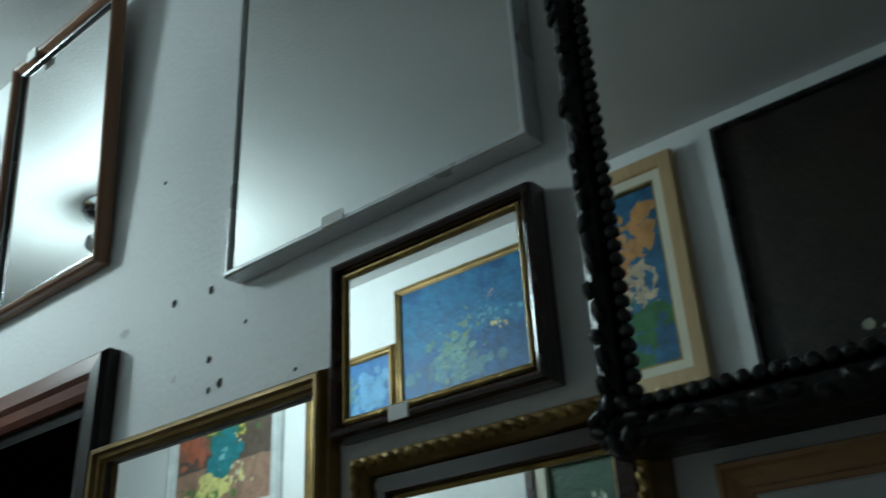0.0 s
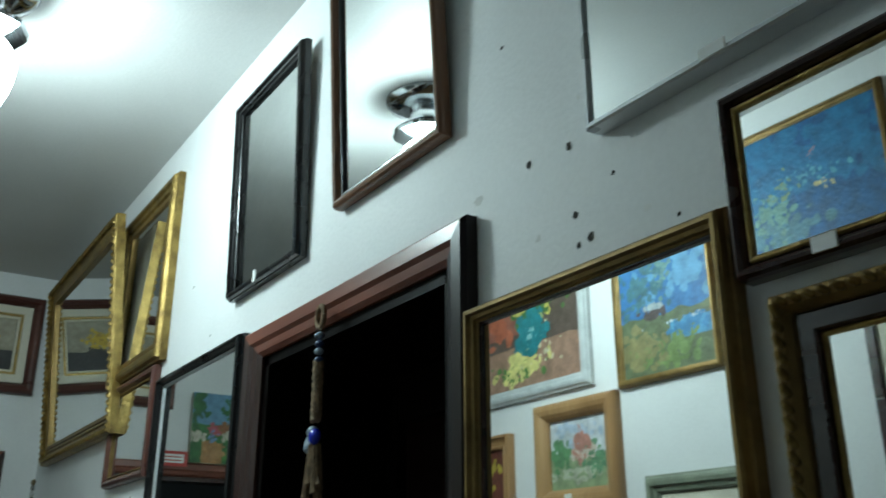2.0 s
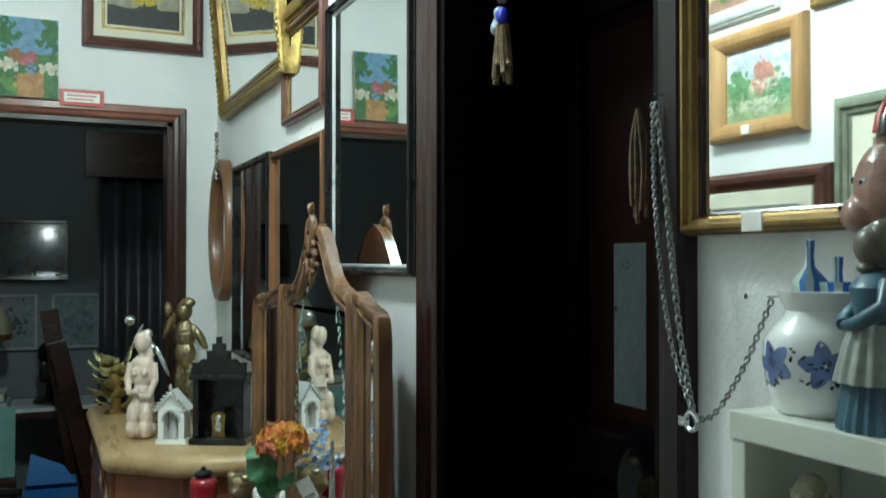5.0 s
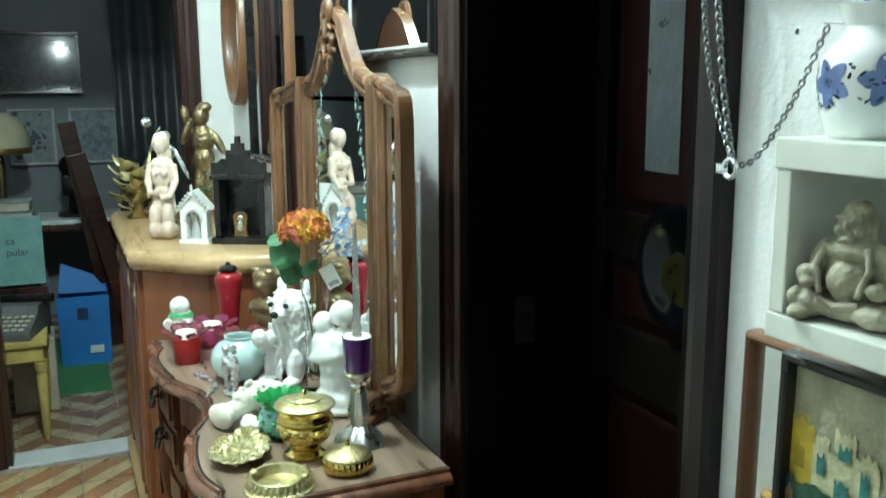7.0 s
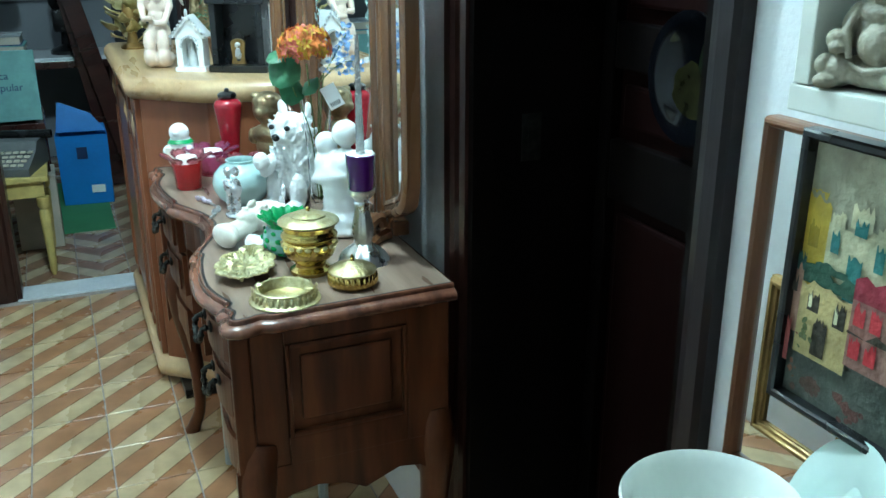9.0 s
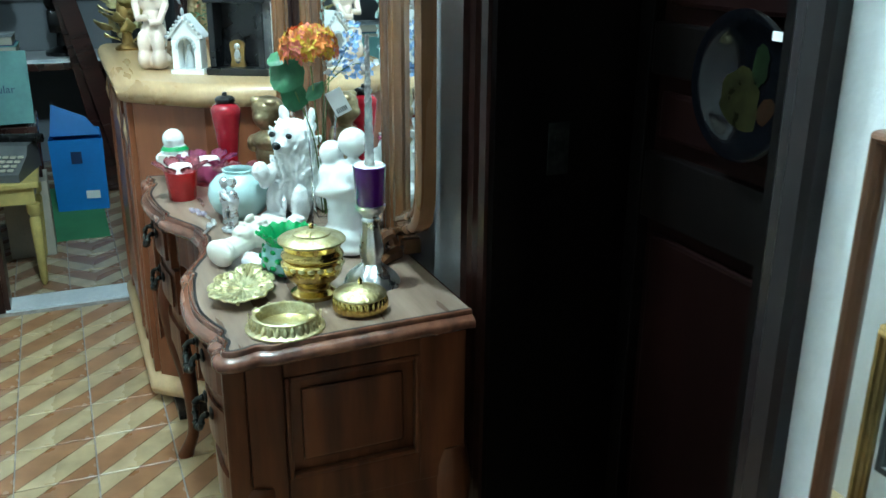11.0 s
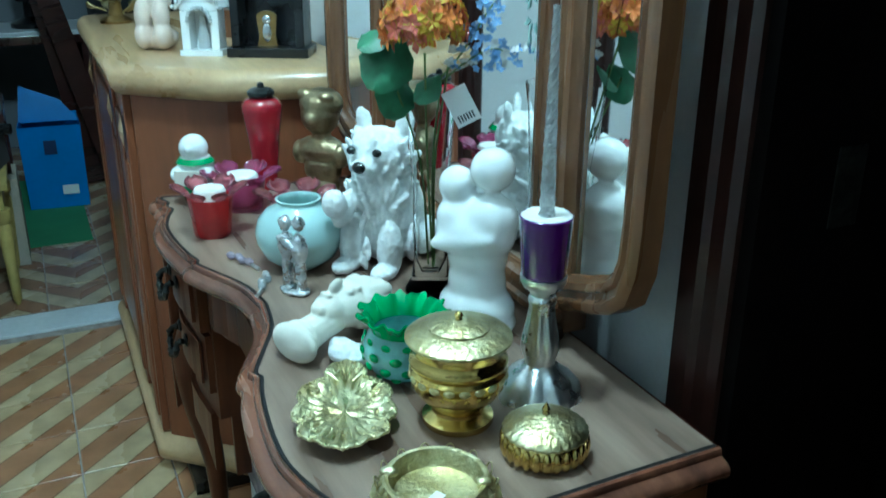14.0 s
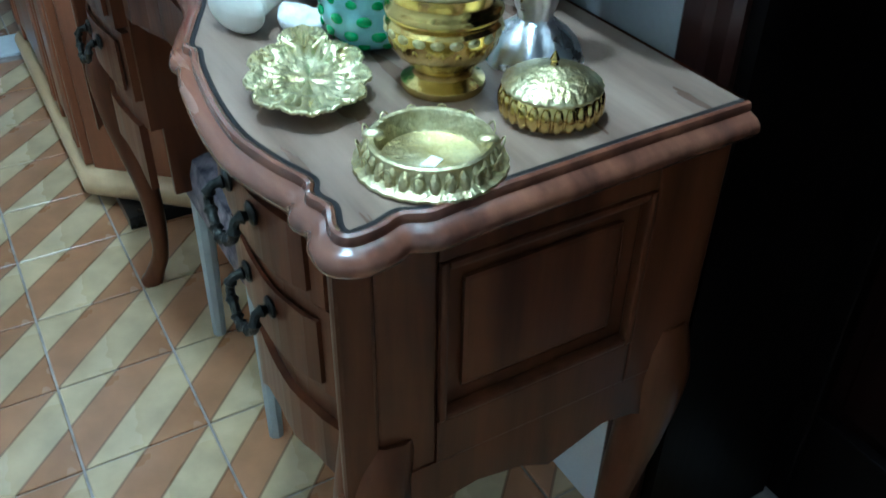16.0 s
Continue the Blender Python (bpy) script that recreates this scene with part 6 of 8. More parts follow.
sculpt("face_mask", [(-0.052, 0, 0.036, 0.036, 0.034, 0.033), (-0.022, 0, 0.042, 0.030, 0.028, 0.027), (0.004, 0, 0.046, 0.021, 0.020, 0.020), (0.020, 0, 0.052, 0.009, 0.011, 0.009), (-0.008, 0, 0.0725, 0.012, 0.0048, 0.008, 0, 24, 0), (-0.030, 0, 0.066, 0.009, 0.019, 0.006),
                     (0.008, 0, 0.0665, 0.0045, 0.009, 0.004), (-0.018, -0.012, 0.0655, 0.006, 0.007, 0.004), (-0.018, 0.012, 0.0655, 0.006, 0.007, 0.004), (-0.056, -0.018, 0.052, 0.020, 0.012, 0.014, 0, 0, 30), (-0.060, 0.016, 0.054, 0.020, 0.012, 0.013, 0, 0, -30), (-0.078, 0, 0.040, 0.014, 0.022, 0.020),
                     (-0.036, -0.030, 0.030, 0.022, 0.008, 0.016), (0.060, 0, 0.024, 0.013, 0.034, 0.024), (0.050, 0, 0.026, 0.014, 0.026, 0.022)],
       "plaster", (-1.965, 0.240, TZ), "cream plaster reclining head of a woman, lying on its back", "sculpture", 296, 0.0017, 2,
       limbs=[([(0.0, 0, 0.036), (0.022, 0, 0.030), (0.042, 0, 0.026), (0.056, 0, 0.025)], (0.021, 0.0185, 0.020, 0.024))]).scale = (1.0, 1.05, 1.0)
sculpt("cloth_ruffle", [(0, 0, 0.012, 0.03, 0.02, 0.012), (0.02, 0.012, 0.010, 0.018, 0.016, 0.011), (-0.02, 0.01, 0.012, 0.016, 0.014, 0.012)], "fur", (-1.908, 0.243, TZ), "crumpled white figurine base beside a bowl", "ornament", 40, 0.0024, 2, ruffle=0.006)
sculpt("silver_figurine", [(-0.012, 0, 0.03, 0.008, 0.008, 0.032), (0.012, 0, 0.03, 0.008, 0.008, 0.032), (-0.012, 0, 0.066, 0.012, 0.010, 0.022), (0.012, 0, 0.066, 0.012, 0.010, 0.022), (-0.011, -0.002, 0.099, 0.009, 0.009, 0.011), (0.012, 0, 0.102, 0.009, 0.009, 0.011),
                           (0, -0.008, 0.072, 0.024, 0.006, 0.006, 0, 20, 0), (0, 0, 0.004, 0.026, 0.016, 0.005)],
       "silver", (-2.128, 0.240, TZ), "small crumpled silver figurine of a standing pair", "figurine", 30, 0.0017, 2, ruffle=0.005)
sculpt("monk_figurine", [(0, 0, 0.035, 0.036, 0.032, 0.036), (0, -0.004, 0.062, 0.028, 0.026, 0.022), (0, -0.008, 0.088, 0.023, 0.022, 0.022), (-0.022, -0.02, 0.05, 0.012, 0.022, 0.012), (0.022, -0.02, 0.05, 0.012, 0.022, 0.012), (0, -0.03, 0.09, 0.006, 0.006, 0.006)],
       "porcelain", (-2.585, 0.197, TZ), "small white ceramic seated reader figurine", "figurine", 60, 0.002, 3).scale = (1.12, 1.12, 1.12)


def reader_book():
    ob = sized(thing("figurine_book", (-2.585, 0.197, TZ), "tiny open book and green collar of a ceramic figurine", "figurine", 60), 1.12)
    bm = bmesh.new()
    box(bm, -0.022, 0.022, -0.042, -0.038, 0.036, 0.06, bevel=0.001)
    part("book", bm, "plaster", ob)
    bm = bmesh.new()
    lathe(bm, [(0.020, 0.062), (0.030, 0.066), (0.024, 0.074)], 24, (0, -0.004, 0), cap=False)
    part("collar", bm, "green_glass", ob, "green glazed collar", True)
    bm = bmesh.new()
    ball(bm, (0, -0.024, 0.028), (0.018, 0.012, 0.014), 12)
    part("green_lap", bm, "green_glass", ob, "green glazed lap", True)


reader_book()
sculpt("boy_bust", [(0, 0, 0.155, 0.032, 0.034, 0.038), (0, -0.026, 0.150, 0.014, 0.012, 0.014), (0, 0.004, 0.172, 0.036, 0.036, 0.028), (0, 0, 0.118, 0.016, 0.016, 0.022), (0, 0, 0.09, 0.044, 0.026, 0.026), (-0.038, -0.004, 0.082, 0.014, 0.016, 0.022), (0.038, -0.004, 0.082, 0.014, 0.016, 0.022),
                    (0, 0, 0.055, 0.034, 0.022, 0.035), (0, 0, 0.022, 0.03, 0.024, 0.022), (0, 0, 0.006, 0.036, 0.03, 0.007), (-0.02, -0.01, 0.19, 0.014, 0.012, 0.010), (0.018, -0.012, 0.188, 0.014, 0.012, 0.010)],
       "bronze", (-2.52, 0.405, TZ), "bronze bust of a curly-haired boy", "sculpture", 40, 0.002, 1).scale = (1.08, 1.08, 0.98)


def trinket(at, turn, m, lab):
    ob = thing("crystal_trinket", (*at, TZ), lab, "trinket", turn, group="crystal trinkets")
    for k in range(4):
        bm = bmesh.new()
        ball(bm, (0.013 * (k - 1.5), 0.004 * math.sin(2 * k), 0.007), (0.008, 0.006, 0.006), 6, rot=(30 * k, 20, 15))
        part("bead", bm, m, ob)
    bm = bmesh.new()
    tube(bm, [(0.02, 0, 0.004), (0.045, -0.006, 0.003)], 0.0028, 6)
    part("shank", bm, "silver", ob)


trinket((-2.265, 0.196), 30, "crystal_purple", "small mauve crystal bead trinket lying on the table")
trinket((-2.17, 0.208), -20, "crystal", "small clear crystal bead trinket lying on the table")

# ---- things on the cabinet ----
sculpt("kneeling_figure", [(0, 0.004, 0.022, 0.046, 0.044, 0.024), (-0.022, -0.026, 0.030, 0.022, 0.030, 0.028), (0.022, -0.026, 0.030, 0.022, 0.030, 0.028), (-0.021, -0.028, 0.066, 0.020, 0.022, 0.034), (0.021, -0.026, 0.066, 0.020, 0.022, 0.034), (0, 0, 0.092, 0.040, 0.034, 0.030),
                           (0, 0, 0.128, 0.030, 0.026, 0.034), (0, 0, 0.172, 0.038, 0.028, 0.036), (0, 0.002, 0.204, 0.040, 0.025, 0.022), (-0.016, -0.026, 0.184, 0.014, 0.012, 0.014), (0.016, -0.026, 0.184, 0.014, 0.012, 0.014), (0, 0, 0.232, 0.014, 0.014, 0.022),
                           (-0.002, -0.006, 0.262, 0.022, 0.024, 0.031, 10, -8, 0), (0.003, 0.008, 0.266, 0.0235, 0.023, 0.029), (0.014, 0.016, 0.228, 0.015, 0.013, 0.032)],
       "pink_stone", (-3.10, 0.222, CZ), "pale pink stone sculpture of a kneeling figure", "sculpture", 62, 0.0022, 4,
       limbs=[([(-0.038, 0, 0.206), (-0.046, -0.008, 0.160), (-0.030, -0.034, 0.128), (0.004, -0.040, 0.132)], (0.013, 0.012, 0.010, 0.008)), ([(0.038, 0, 0.206), (0.046, -0.006, 0.160), (0.034, -0.032, 0.120), (0.006, -0.042, 0.118)], (0.013, 0.012, 0.010, 0.008))]).scale = (0.92, 0.92, 1.10)
sculpt("silver_dancer", [(0, 0, 0.008, 0.035, 0.03, 0.008), (0, 0, 0.08, 0.018, 0.016, 0.08), (0, 0, 0.18, 0.022, 0.018, 0.06), (0, 0, 0.25, 0.026, 0.018, 0.03), (0, -0.01, 0.30, 0.017, 0.017, 0.02), (0.045, 0, 0.215, 0.008, 0.008, 0.06, 0, -25, 0), (-0.035, -0.01, 0.29, 0.008, 0.008, 0.05, 0, 25, 0),
                         (-0.06, -0.012, 0.345, 0.018, 0.018, 0.018)],
       "silver", (-3.28, 0.26, CZ), "silver metal statuette of a dancer holding a ball", "statuette", 60, 0.003, 3)
sculpt("carved_statue", [(0, 0, 0.02, 0.05, 0.04, 0.02), (-0.018, 0, 0.10, 0.02, 0.022, 0.09), (0.02, 0, 0.10, 0.022, 0.022, 0.09), (0, 0, 0.20, 0.04, 0.034, 0.05), (0, 0, 0.27, 0.042, 0.032, 0.055), (0, -0.008, 0.355, 0.03, 0.03, 0.036), (-0.055, -0.01, 0.30, 0.015, 0.016, 0.055, 0, 25, 0), (0.058, 0, 0.26, 0.015, 0.016, 0.055, 0, -30, 0),
                         (-0.055, -0.02, 0.36, 0.018, 0.016, 0.03), (0.01, 0.005, 0.385, 0.028, 0.024, 0.018)],
       "bronze", (-3.60, 0.42, CZ), "dark gilded wooden statue of a dancing figure", "statue", 60, 0.0035, 2, ruffle=0.006)


def leafy_bowl():
    ob = thing("leaf_sculpture", (-3.60, 0.185, CZ), "brass sculpture of overlapping curled leaves", "sculpture", 40)
    rnd = random.Random(12)
    for k in range(26):
        a, z = 2.4 * k, 0.03 + 0.16 * k / 26
        r = 0.055 + 0.02 * math.sin(k)
        bm = bmesh.new()
        rows = [[bm.verts.new((0.028 * math.sin(math.pi * min(0.95, t + 0.08)) * i, 0.06 * t, 0.02 * t * t - 0.006 * abs(i))) for i in (-1, 0, 1)] for t in (0, 0.25, 0.5, 0.75, 1)]
        for p, q in zip(rows, rows[1:]):
            for i in range(2):
                bm.faces.new((p[i], p[i + 1], q[i + 1], q[i]))
        o = part("leaf", bm, "brass_rough", ob, smooth=True)
        o.modifiers.new("thick", "SOLIDIFY").thickness = 0.002
        o.matrix_local = pose(r * 0.6 * math.cos(a), r * 0.6 * math.sin(a), z, rnd.uniform(0, 50), rnd.uniform(-30, 30), math.degrees(a) - 90)
    turned("foot", [(0.001, 0), (0.04, 0), (0.042, 0.006), (0.02, 0.02), (0.014, 0.06), (0.03, 0.10), (0.02, 0.16), (0.001, 0.18)], "gold_dark", ob, seg=20)


leafy_bowl()


def shrine():
    ob = thing("shrine_ornament", (-2.985, 0.30, CZ), "white and blue ceramic shrine with a pitched roof and arched niche", "ornament", 62)
    bm = bmesh.new()
    prism(bm, [(-0.045, -0.028), (0.045, -0.028), (0.045, 0.028), (-0.045, 0.028)], 0, 0.012)
    part("base", bm, "porcelain", ob)
    for x0, x1 in ((-0.04, -0.022), (0.022, 0.04)):
        boxed("side_wall", (x0, x1, -0.025, 0.025, 0.012, 0.0915), "porcelain", ob, bevel=0.002)
    boxed("back_wall", (-0.0215, 0.0215, 0.015, 0.025, 0.012, 0.0915), "porcelain", ob, bevel=0)
    boxed("lintel", (-0.04, 0.04, -0.025, 0.025, 0.092, 0.106), "porcelain", ob, bevel=0.002)
    bm = bmesh.new()
    for s in (-1, 1):
        vs = [bm.verts.new(p) for p in ((0, -0.032, 0.158), (0, 0.032, 0.158), (s * 0.052, 0.032, 0.098), (s * 0.052, -0.032, 0.098), (0, -0.032, 0.146), (0, 0.032, 0.146), (s * 0.046, 0.032, 0.094), (s * 0.046, -0.032, 0.094))]
        for q in ((0, 1, 2, 3), (4, 7, 6, 5), (0, 3, 7, 4), (1, 5, 6, 2), (3, 2, 6, 7)):
            bm.faces.new([vs[i] for i in q])
    vs = [bm.verts.new(p) for p in ((-0.044, -0.024, 0.10), (0.044, -0.024, 0.10), (0, -0.024, 0.15))]
    bm.faces.new(vs)
    part("roof", bm, "porcelain", ob)
    bm = bmesh.new()
    for k in range(11):
        a = math.pi * k / 10
        ball(bm, (0.024 * math.cos(a), -0.027, 0.072 + 0.026 * math.sin(a)), 0.005, 6)
    for k in range(6):
        for s in (-1, 1):
            ball(bm, (s * 0.05 * (1 - k / 6), -0.033, 0.10 + 0.06 * k / 6), 0.005, 6)
    ball(bm, (0, -0.03, 0.165), (0.005, 0.005, 0.012), 6)
    part("scroll_trim", bm, "grey_frame", ob, "blue-grey scrolled trim", True)
    bm = bmesh.new()
    lathe(bm, [(0.001, 0.012), (0.014, 0.012), (0.012, 0.04), (0.009, 0.055), (0.007, 0.06), (0.009, 0.068), (0.005, 0.078), (0.0005, 0.08)], 14)
    part("niche_figure", bm, "grey_frame", ob, smooth=True)


shrine()


def oratory():
    ob = thing("oratory_box", (-2.925, 0.43, CZ), "black wooden oratory box with a stepped crest", "box", 62)
    bm = bmesh.new()
    box(bm, -0.085, 0.085, -0.05, 0.045, 0, 0.02, bevel=0.003)
    box(bm, -0.075, 0.075, 0.03, 0.042, 0.02, 0.19)
    part("back", bm, "black", ob)
    for s in (-1, 1):
        boxed("side", (min(s * 0.058, s * 0.076), max(s * 0.058, s * 0.076), -0.04, 0.03, 0.02, 0.19), "black", ob)
    boxed("lintel", (-0.084, 0.084, -0.048, 0.042, 0.19, 0.205), "black", ob)
    bm = bmesh.new()
    outline = [(-0.08, 0.205), (-0.08, 0.24), (-0.066, 0.24), (-0.066, 0.232), (-0.05, 0.25), (-0.034, 0.25), (-0.034, 0.275), (-0.018, 0.275), (-0.018, 0.295), (-0.006, 0.295), (-0.006, 0.315), (0.006, 0.315), (0.006, 0.295), (0.018, 0.295), (0.018, 0.275), (0.034, 0.275), (0.034, 0.25), (0.05, 0.25), (0.066, 0.232), (0.066, 0.24), (0.08, 0.24), (0.08, 0.205)]
    a = [bm.verts.new((x, -0.04, z)) for x, z in outline]
    b = [bm.verts.new((x, -0.02, z)) for x, z in outline]
    for i in range(len(a)):
        bm.faces.new((a[i], a[(i + 1) % len(a)], b[(i + 1) % len(a)], b[i]))
    bm.faces.new(a)
    bm.faces.new(b)
    part("crest", bm, "black", ob)
    ic = thing("icon_plaque", (-2.925 + 0.012, 0.43 - 0.012, CZ + 0.0205), "small arched gilt icon plaque standing in a black box", "plaque", 62)
    bm = bmesh.new()
    out = [(-0.021, 0.0), (0.021, 0.0), (0.017, 0.02), (0.021, 0.06)] + [(0.021 * math.cos(k * 0.4), 0.06 + 0.012 * math.sin(k * 0.4)) for k in range(1, 8)] + [(-0.021, 0.06), (-0.017, 0.02)]
    a = [bm.verts.new((x, -0.004, z)) for x, z in out]
    b = [bm.verts.new((x, 0.004, z)) for x, z in out]
    for i in range(len(a)):
        bm.faces.new((a[i], a[(i + 1) % len(a)], b[(i + 1) % len(a)], b[i]))
    bm.faces.new(a)
    bm.faces.new(b)
    part("board", bm, "gold_dark", ic)
    bm = bmesh.new()
    ball(bm, (0, -0.004, 0.028), (0.010, 0.003, 0.02), 10)
    ball(bm, (0, -0.005, 0.054), (0.009, 0.003, 0.009), 10)
    part("relief", bm, "silver", ic, smooth=True)


oratory()


def potted_flowers():
    ob = thing("flower_pot", (-3.22, 0.42, CZ), "little pot of green foliage with small red flowers", "plant")
    turned("pot", [(0.001, 0), (0.03, 0), (0.04, 0.06), (0.043, 0.065), (0.038, 0.066), (0.001, 0.06)], "brown_wood", ob, seg=20)
    rnd = random.Random(6)
    for nm, key, n, size in (("foliage", "leaf", 150, 0.016), ("blossom", "red_paint", 26, 0.008)):
        bm = bmesh.new()
        for k in range(n):
            p = Vector((rnd.gauss(0, 0.03), rnd.gauss(0, 0.03), 0.07 + abs(rnd.gauss(0.05, 0.03))))
            a, b = rnd.uniform(0, 6.28), rnd.uniform(-0.8, 0.8)
            d = Vector((math.cos(a), math.sin(a), b)) * size
            w = Vector((-math.sin(a), math.cos(a), 0)) * size * 0.35
            bm.faces.new([bm.verts.new(q) for q in (p, p + d * 0.5 + w, p + d, p + d * 0.5 - w)])
        part(nm, bm, key, ob)


potted_flowers()


# ---- tassel and chains by the doorway ----
def tassel():
    ob = thing("rope_tassel", (-1.375, WALL - 0.034, -0.008), "braided rope charm with beads and a blue eye bead", "charm")
    bm = bmesh.new()
    pts = [(0.012 * math.cos(a), 0, 2.048 + 0.018 * math.sin(a)) for a in (6.2832 * k / 12 for k in range(13))]
    tube(bm, pts, 0.0045, 8)
    part("loop", bm, "rope", ob, smooth=True)
    for k, (z, m) in enumerate(((2.018, "pale_bead"), (2.004, "dark_blue"), (1.992, "pale_bead"), (1.978, "dark_blue"))):
        bm = bmesh.new()
        ball(bm, (0.001 * (k % 2), 0, z), (0.008, 0.008, 0.006), 10)
        part("bead", bm, m, ob, smooth=True)
    bm = bmesh.new()
    for o in (0, 2.1, 4.2):
        tube(bm, [(0.004 * math.cos(o + k * 0.9), 0.004 * math.sin(o + k * 0.9), 1.976 - 0.0055 * k) for k in range(18)], 0.0055, 6)
    part("cord", bm, "rope", ob, smooth=True)
    bm = bmesh.new()
    for k in range(5):
        ball(bm, (-0.016 + 0.006 * math.cos(1.3 * k), 0.004 * math.sin(k), 1.868 - 0.006 * k), (0.010, 0.009, 0.009), 8)
    part("knot", bm, "pale_bead", ob, "grey bead knot", True)
    bm = bmesh.new()
    ball(bm, (0.010, -0.006, 1.858), (0.0125, 0.009, 0.0125), 14)
    part("eye_bead", bm, "blue_bead", ob, "cobalt blue eye bead", True)
    rnd = random.Random(2)
    for k in range(9):
        a = 6.28 * k / 9
        bm = bmesh.new()
        tube(bm, spline([(0.005 * math.cos(a), 0.005 * math.sin(a), 1.848), (0.013 * math.cos(a), 0.008 * math.sin(a), 1.80), (0.016 * math.cos(a) + rnd.uniform(-0.004, 0.004), 0.01 * math.sin(a), 1.758 + rnd.uniform(0, 0.03))], 4), 0.0048, 6)
        part("strand", bm, "rope", ob, smooth=True)


def chain(path, pitch, r, wire, label, at=(0, 0, 0)):
    """Round links threaded along a path."""
    ob = thing("metal_chain", at, label, "chain", group="chains by the doorway")
    pts = spline(path, 24)
    dist, last, k = 0.0, pts[0], 0
    me = None
    for p in pts[1:]:
        dist += (p - last).length
        if dist >= pitch:
            d = (p - last).normalized()
            if me is None:
                bm = bmesh.new()
                ring = [(r * 0.62 * math.cos(a), 0, r * math.sin(a)) for a in (6.2832 * i / 12 for i in range(13))]
                tube(bm, ring, wire, 6)
                link = part("link", bm, "chain", ob, smooth=True)
                me = link.data
            else:
                link = new("link", me)
                link.parent = ob
            link.matrix_local = Matrix.Translation(p) @ d.to_track_quat("Z", "Y").to_matrix().to_4x4() @ Matrix.Rotation(radians(20 + 75 * (k % 2)), 4, "Z")
            dist, k = 0.0, k + 1
        last = p
    return ob


def small_tassel():
    ob = thing("hanging_tassel", (-1.052, WALL - 0.034, 1.668), "frayed brown tassel hanging behind the chains", "tassel")
    rnd = random.Random(19)
    for k in range(12):
        bm = bmesh.new()
        x, y = rnd.uniform(-0.012, 0.012), rnd.uniform(-0.006, 0.006)
        tube(bm, spline([(0, 0, 0), (x * 0.9, y, -0.035), (x * 1.2, y, -0.07), (x * 0.9, y, -0.10 - rnd.uniform(0, 0.03))], 4), 0.0026, 5)
        part("strand", bm, "rope_dark", ob, smooth=True)


tassel()
small_tassel()
CY = WALL - 0.036
chain([(-1.017, CY, 1.675), (-0.998, CY, 1.55), (-0.978, CY, 1.42), (-0.957, CY, 1.335)], 0.0054, 0.0046, 0.0014, "heavy silver curb chain hanging on the door frame")
chain([(-1.028, CY + 0.004, 1.672), (-1.018, CY, 1.55), (-0.996, CY, 1.42), (-0.957, CY, 1.335)], 0.0046, 0.0038, 0.0011, "silver chain strand hanging on the door frame")
chain([(-0.955, CY, 1.333), (-0.925, CY, 1.345), (-0.885, CY, 1.395), (-0.853, CY + 0.004, 1.460)], 0.005, 0.004, 0.001, "fine silver chain looped from the wall")


def clasp():
    ob = thing("chain_clasp", (-0.956, CY - 0.004, 1.332), "round silver clasp joining the chains", "clasp")
    bm = bmesh.new()
    tube(bm, [(0.009 * math.cos(a), 0, 0.009 * math.sin(a)) for a in (6.2832 * i / 16 for i in range(17))], 0.0026, 8)
    part("ring", bm, "silver", ob, smooth=True)
    bm = bmesh.new()
    box(bm, -0.018, -0.006, -0.003, 0.003, -0.006, 0.004, bevel=0.0015)
    part("hook", bm, "silver", ob)
    for x, z in ((-1.017 + 0.956, 1.678 - 1.332), (-0.853 + 0.956, 1.463 - 1.332)):
        bm = bmesh.new()
        tube(bm, [(x, 0.002, z), (x, 0.038, z)], 0.001, 6)
        part("nail", bm, "silver", ob)


clasp()


def door_note():
    ob = thing("paper_note", (-1.224, WALL + 0.08, 1.41), "notice in a clear plastic sleeve hung in the doorway, shade in its colour", "notice")
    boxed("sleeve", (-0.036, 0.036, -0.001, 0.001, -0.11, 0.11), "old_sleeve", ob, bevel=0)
    txt = bpy.data.curves.new("note_text", "FONT")
    txt.body, txt.size = "Or", 0.02
    t = new("heading", txt)
    txt.materials.append(M["black_grey"])
    t.parent = ob
    t.matrix_local = pose(0.004, -0.0022, 0.09, 90)


door_note()


# ---- shelf beside the doorway ----
SX, SY, SZ = -0.815, 0.460, 1.371


def wall_shelf():
    ob = thing("wall_shelf", (0, 0, 0), "cream laminate open shelf fixed to the wall", "shelf")
    y1 = WALL - 0.002
    for nm, d in (("top_board", (SX, -0.22, SY, y1, SZ - 0.024, SZ)), ("bottom_board", (SX, -0.22, SY, y1, 1.2095, 1.230)), ("side_board", (SX + 0.002, SX + 0.018, SY + 0.001, y1, 1.231, SZ - 0.025)),
                  ("side_board", (-0.238, -0.222, SY + 0.001, y1, 1.231, SZ - 0.025)), ("back_board", (SX + 0.019, -0.239, y1 - 0.008, y1 - 0.001, 1.231, SZ - 0.025))):
        boxed(nm, d, "shelf", ob, bevel=0.0015)


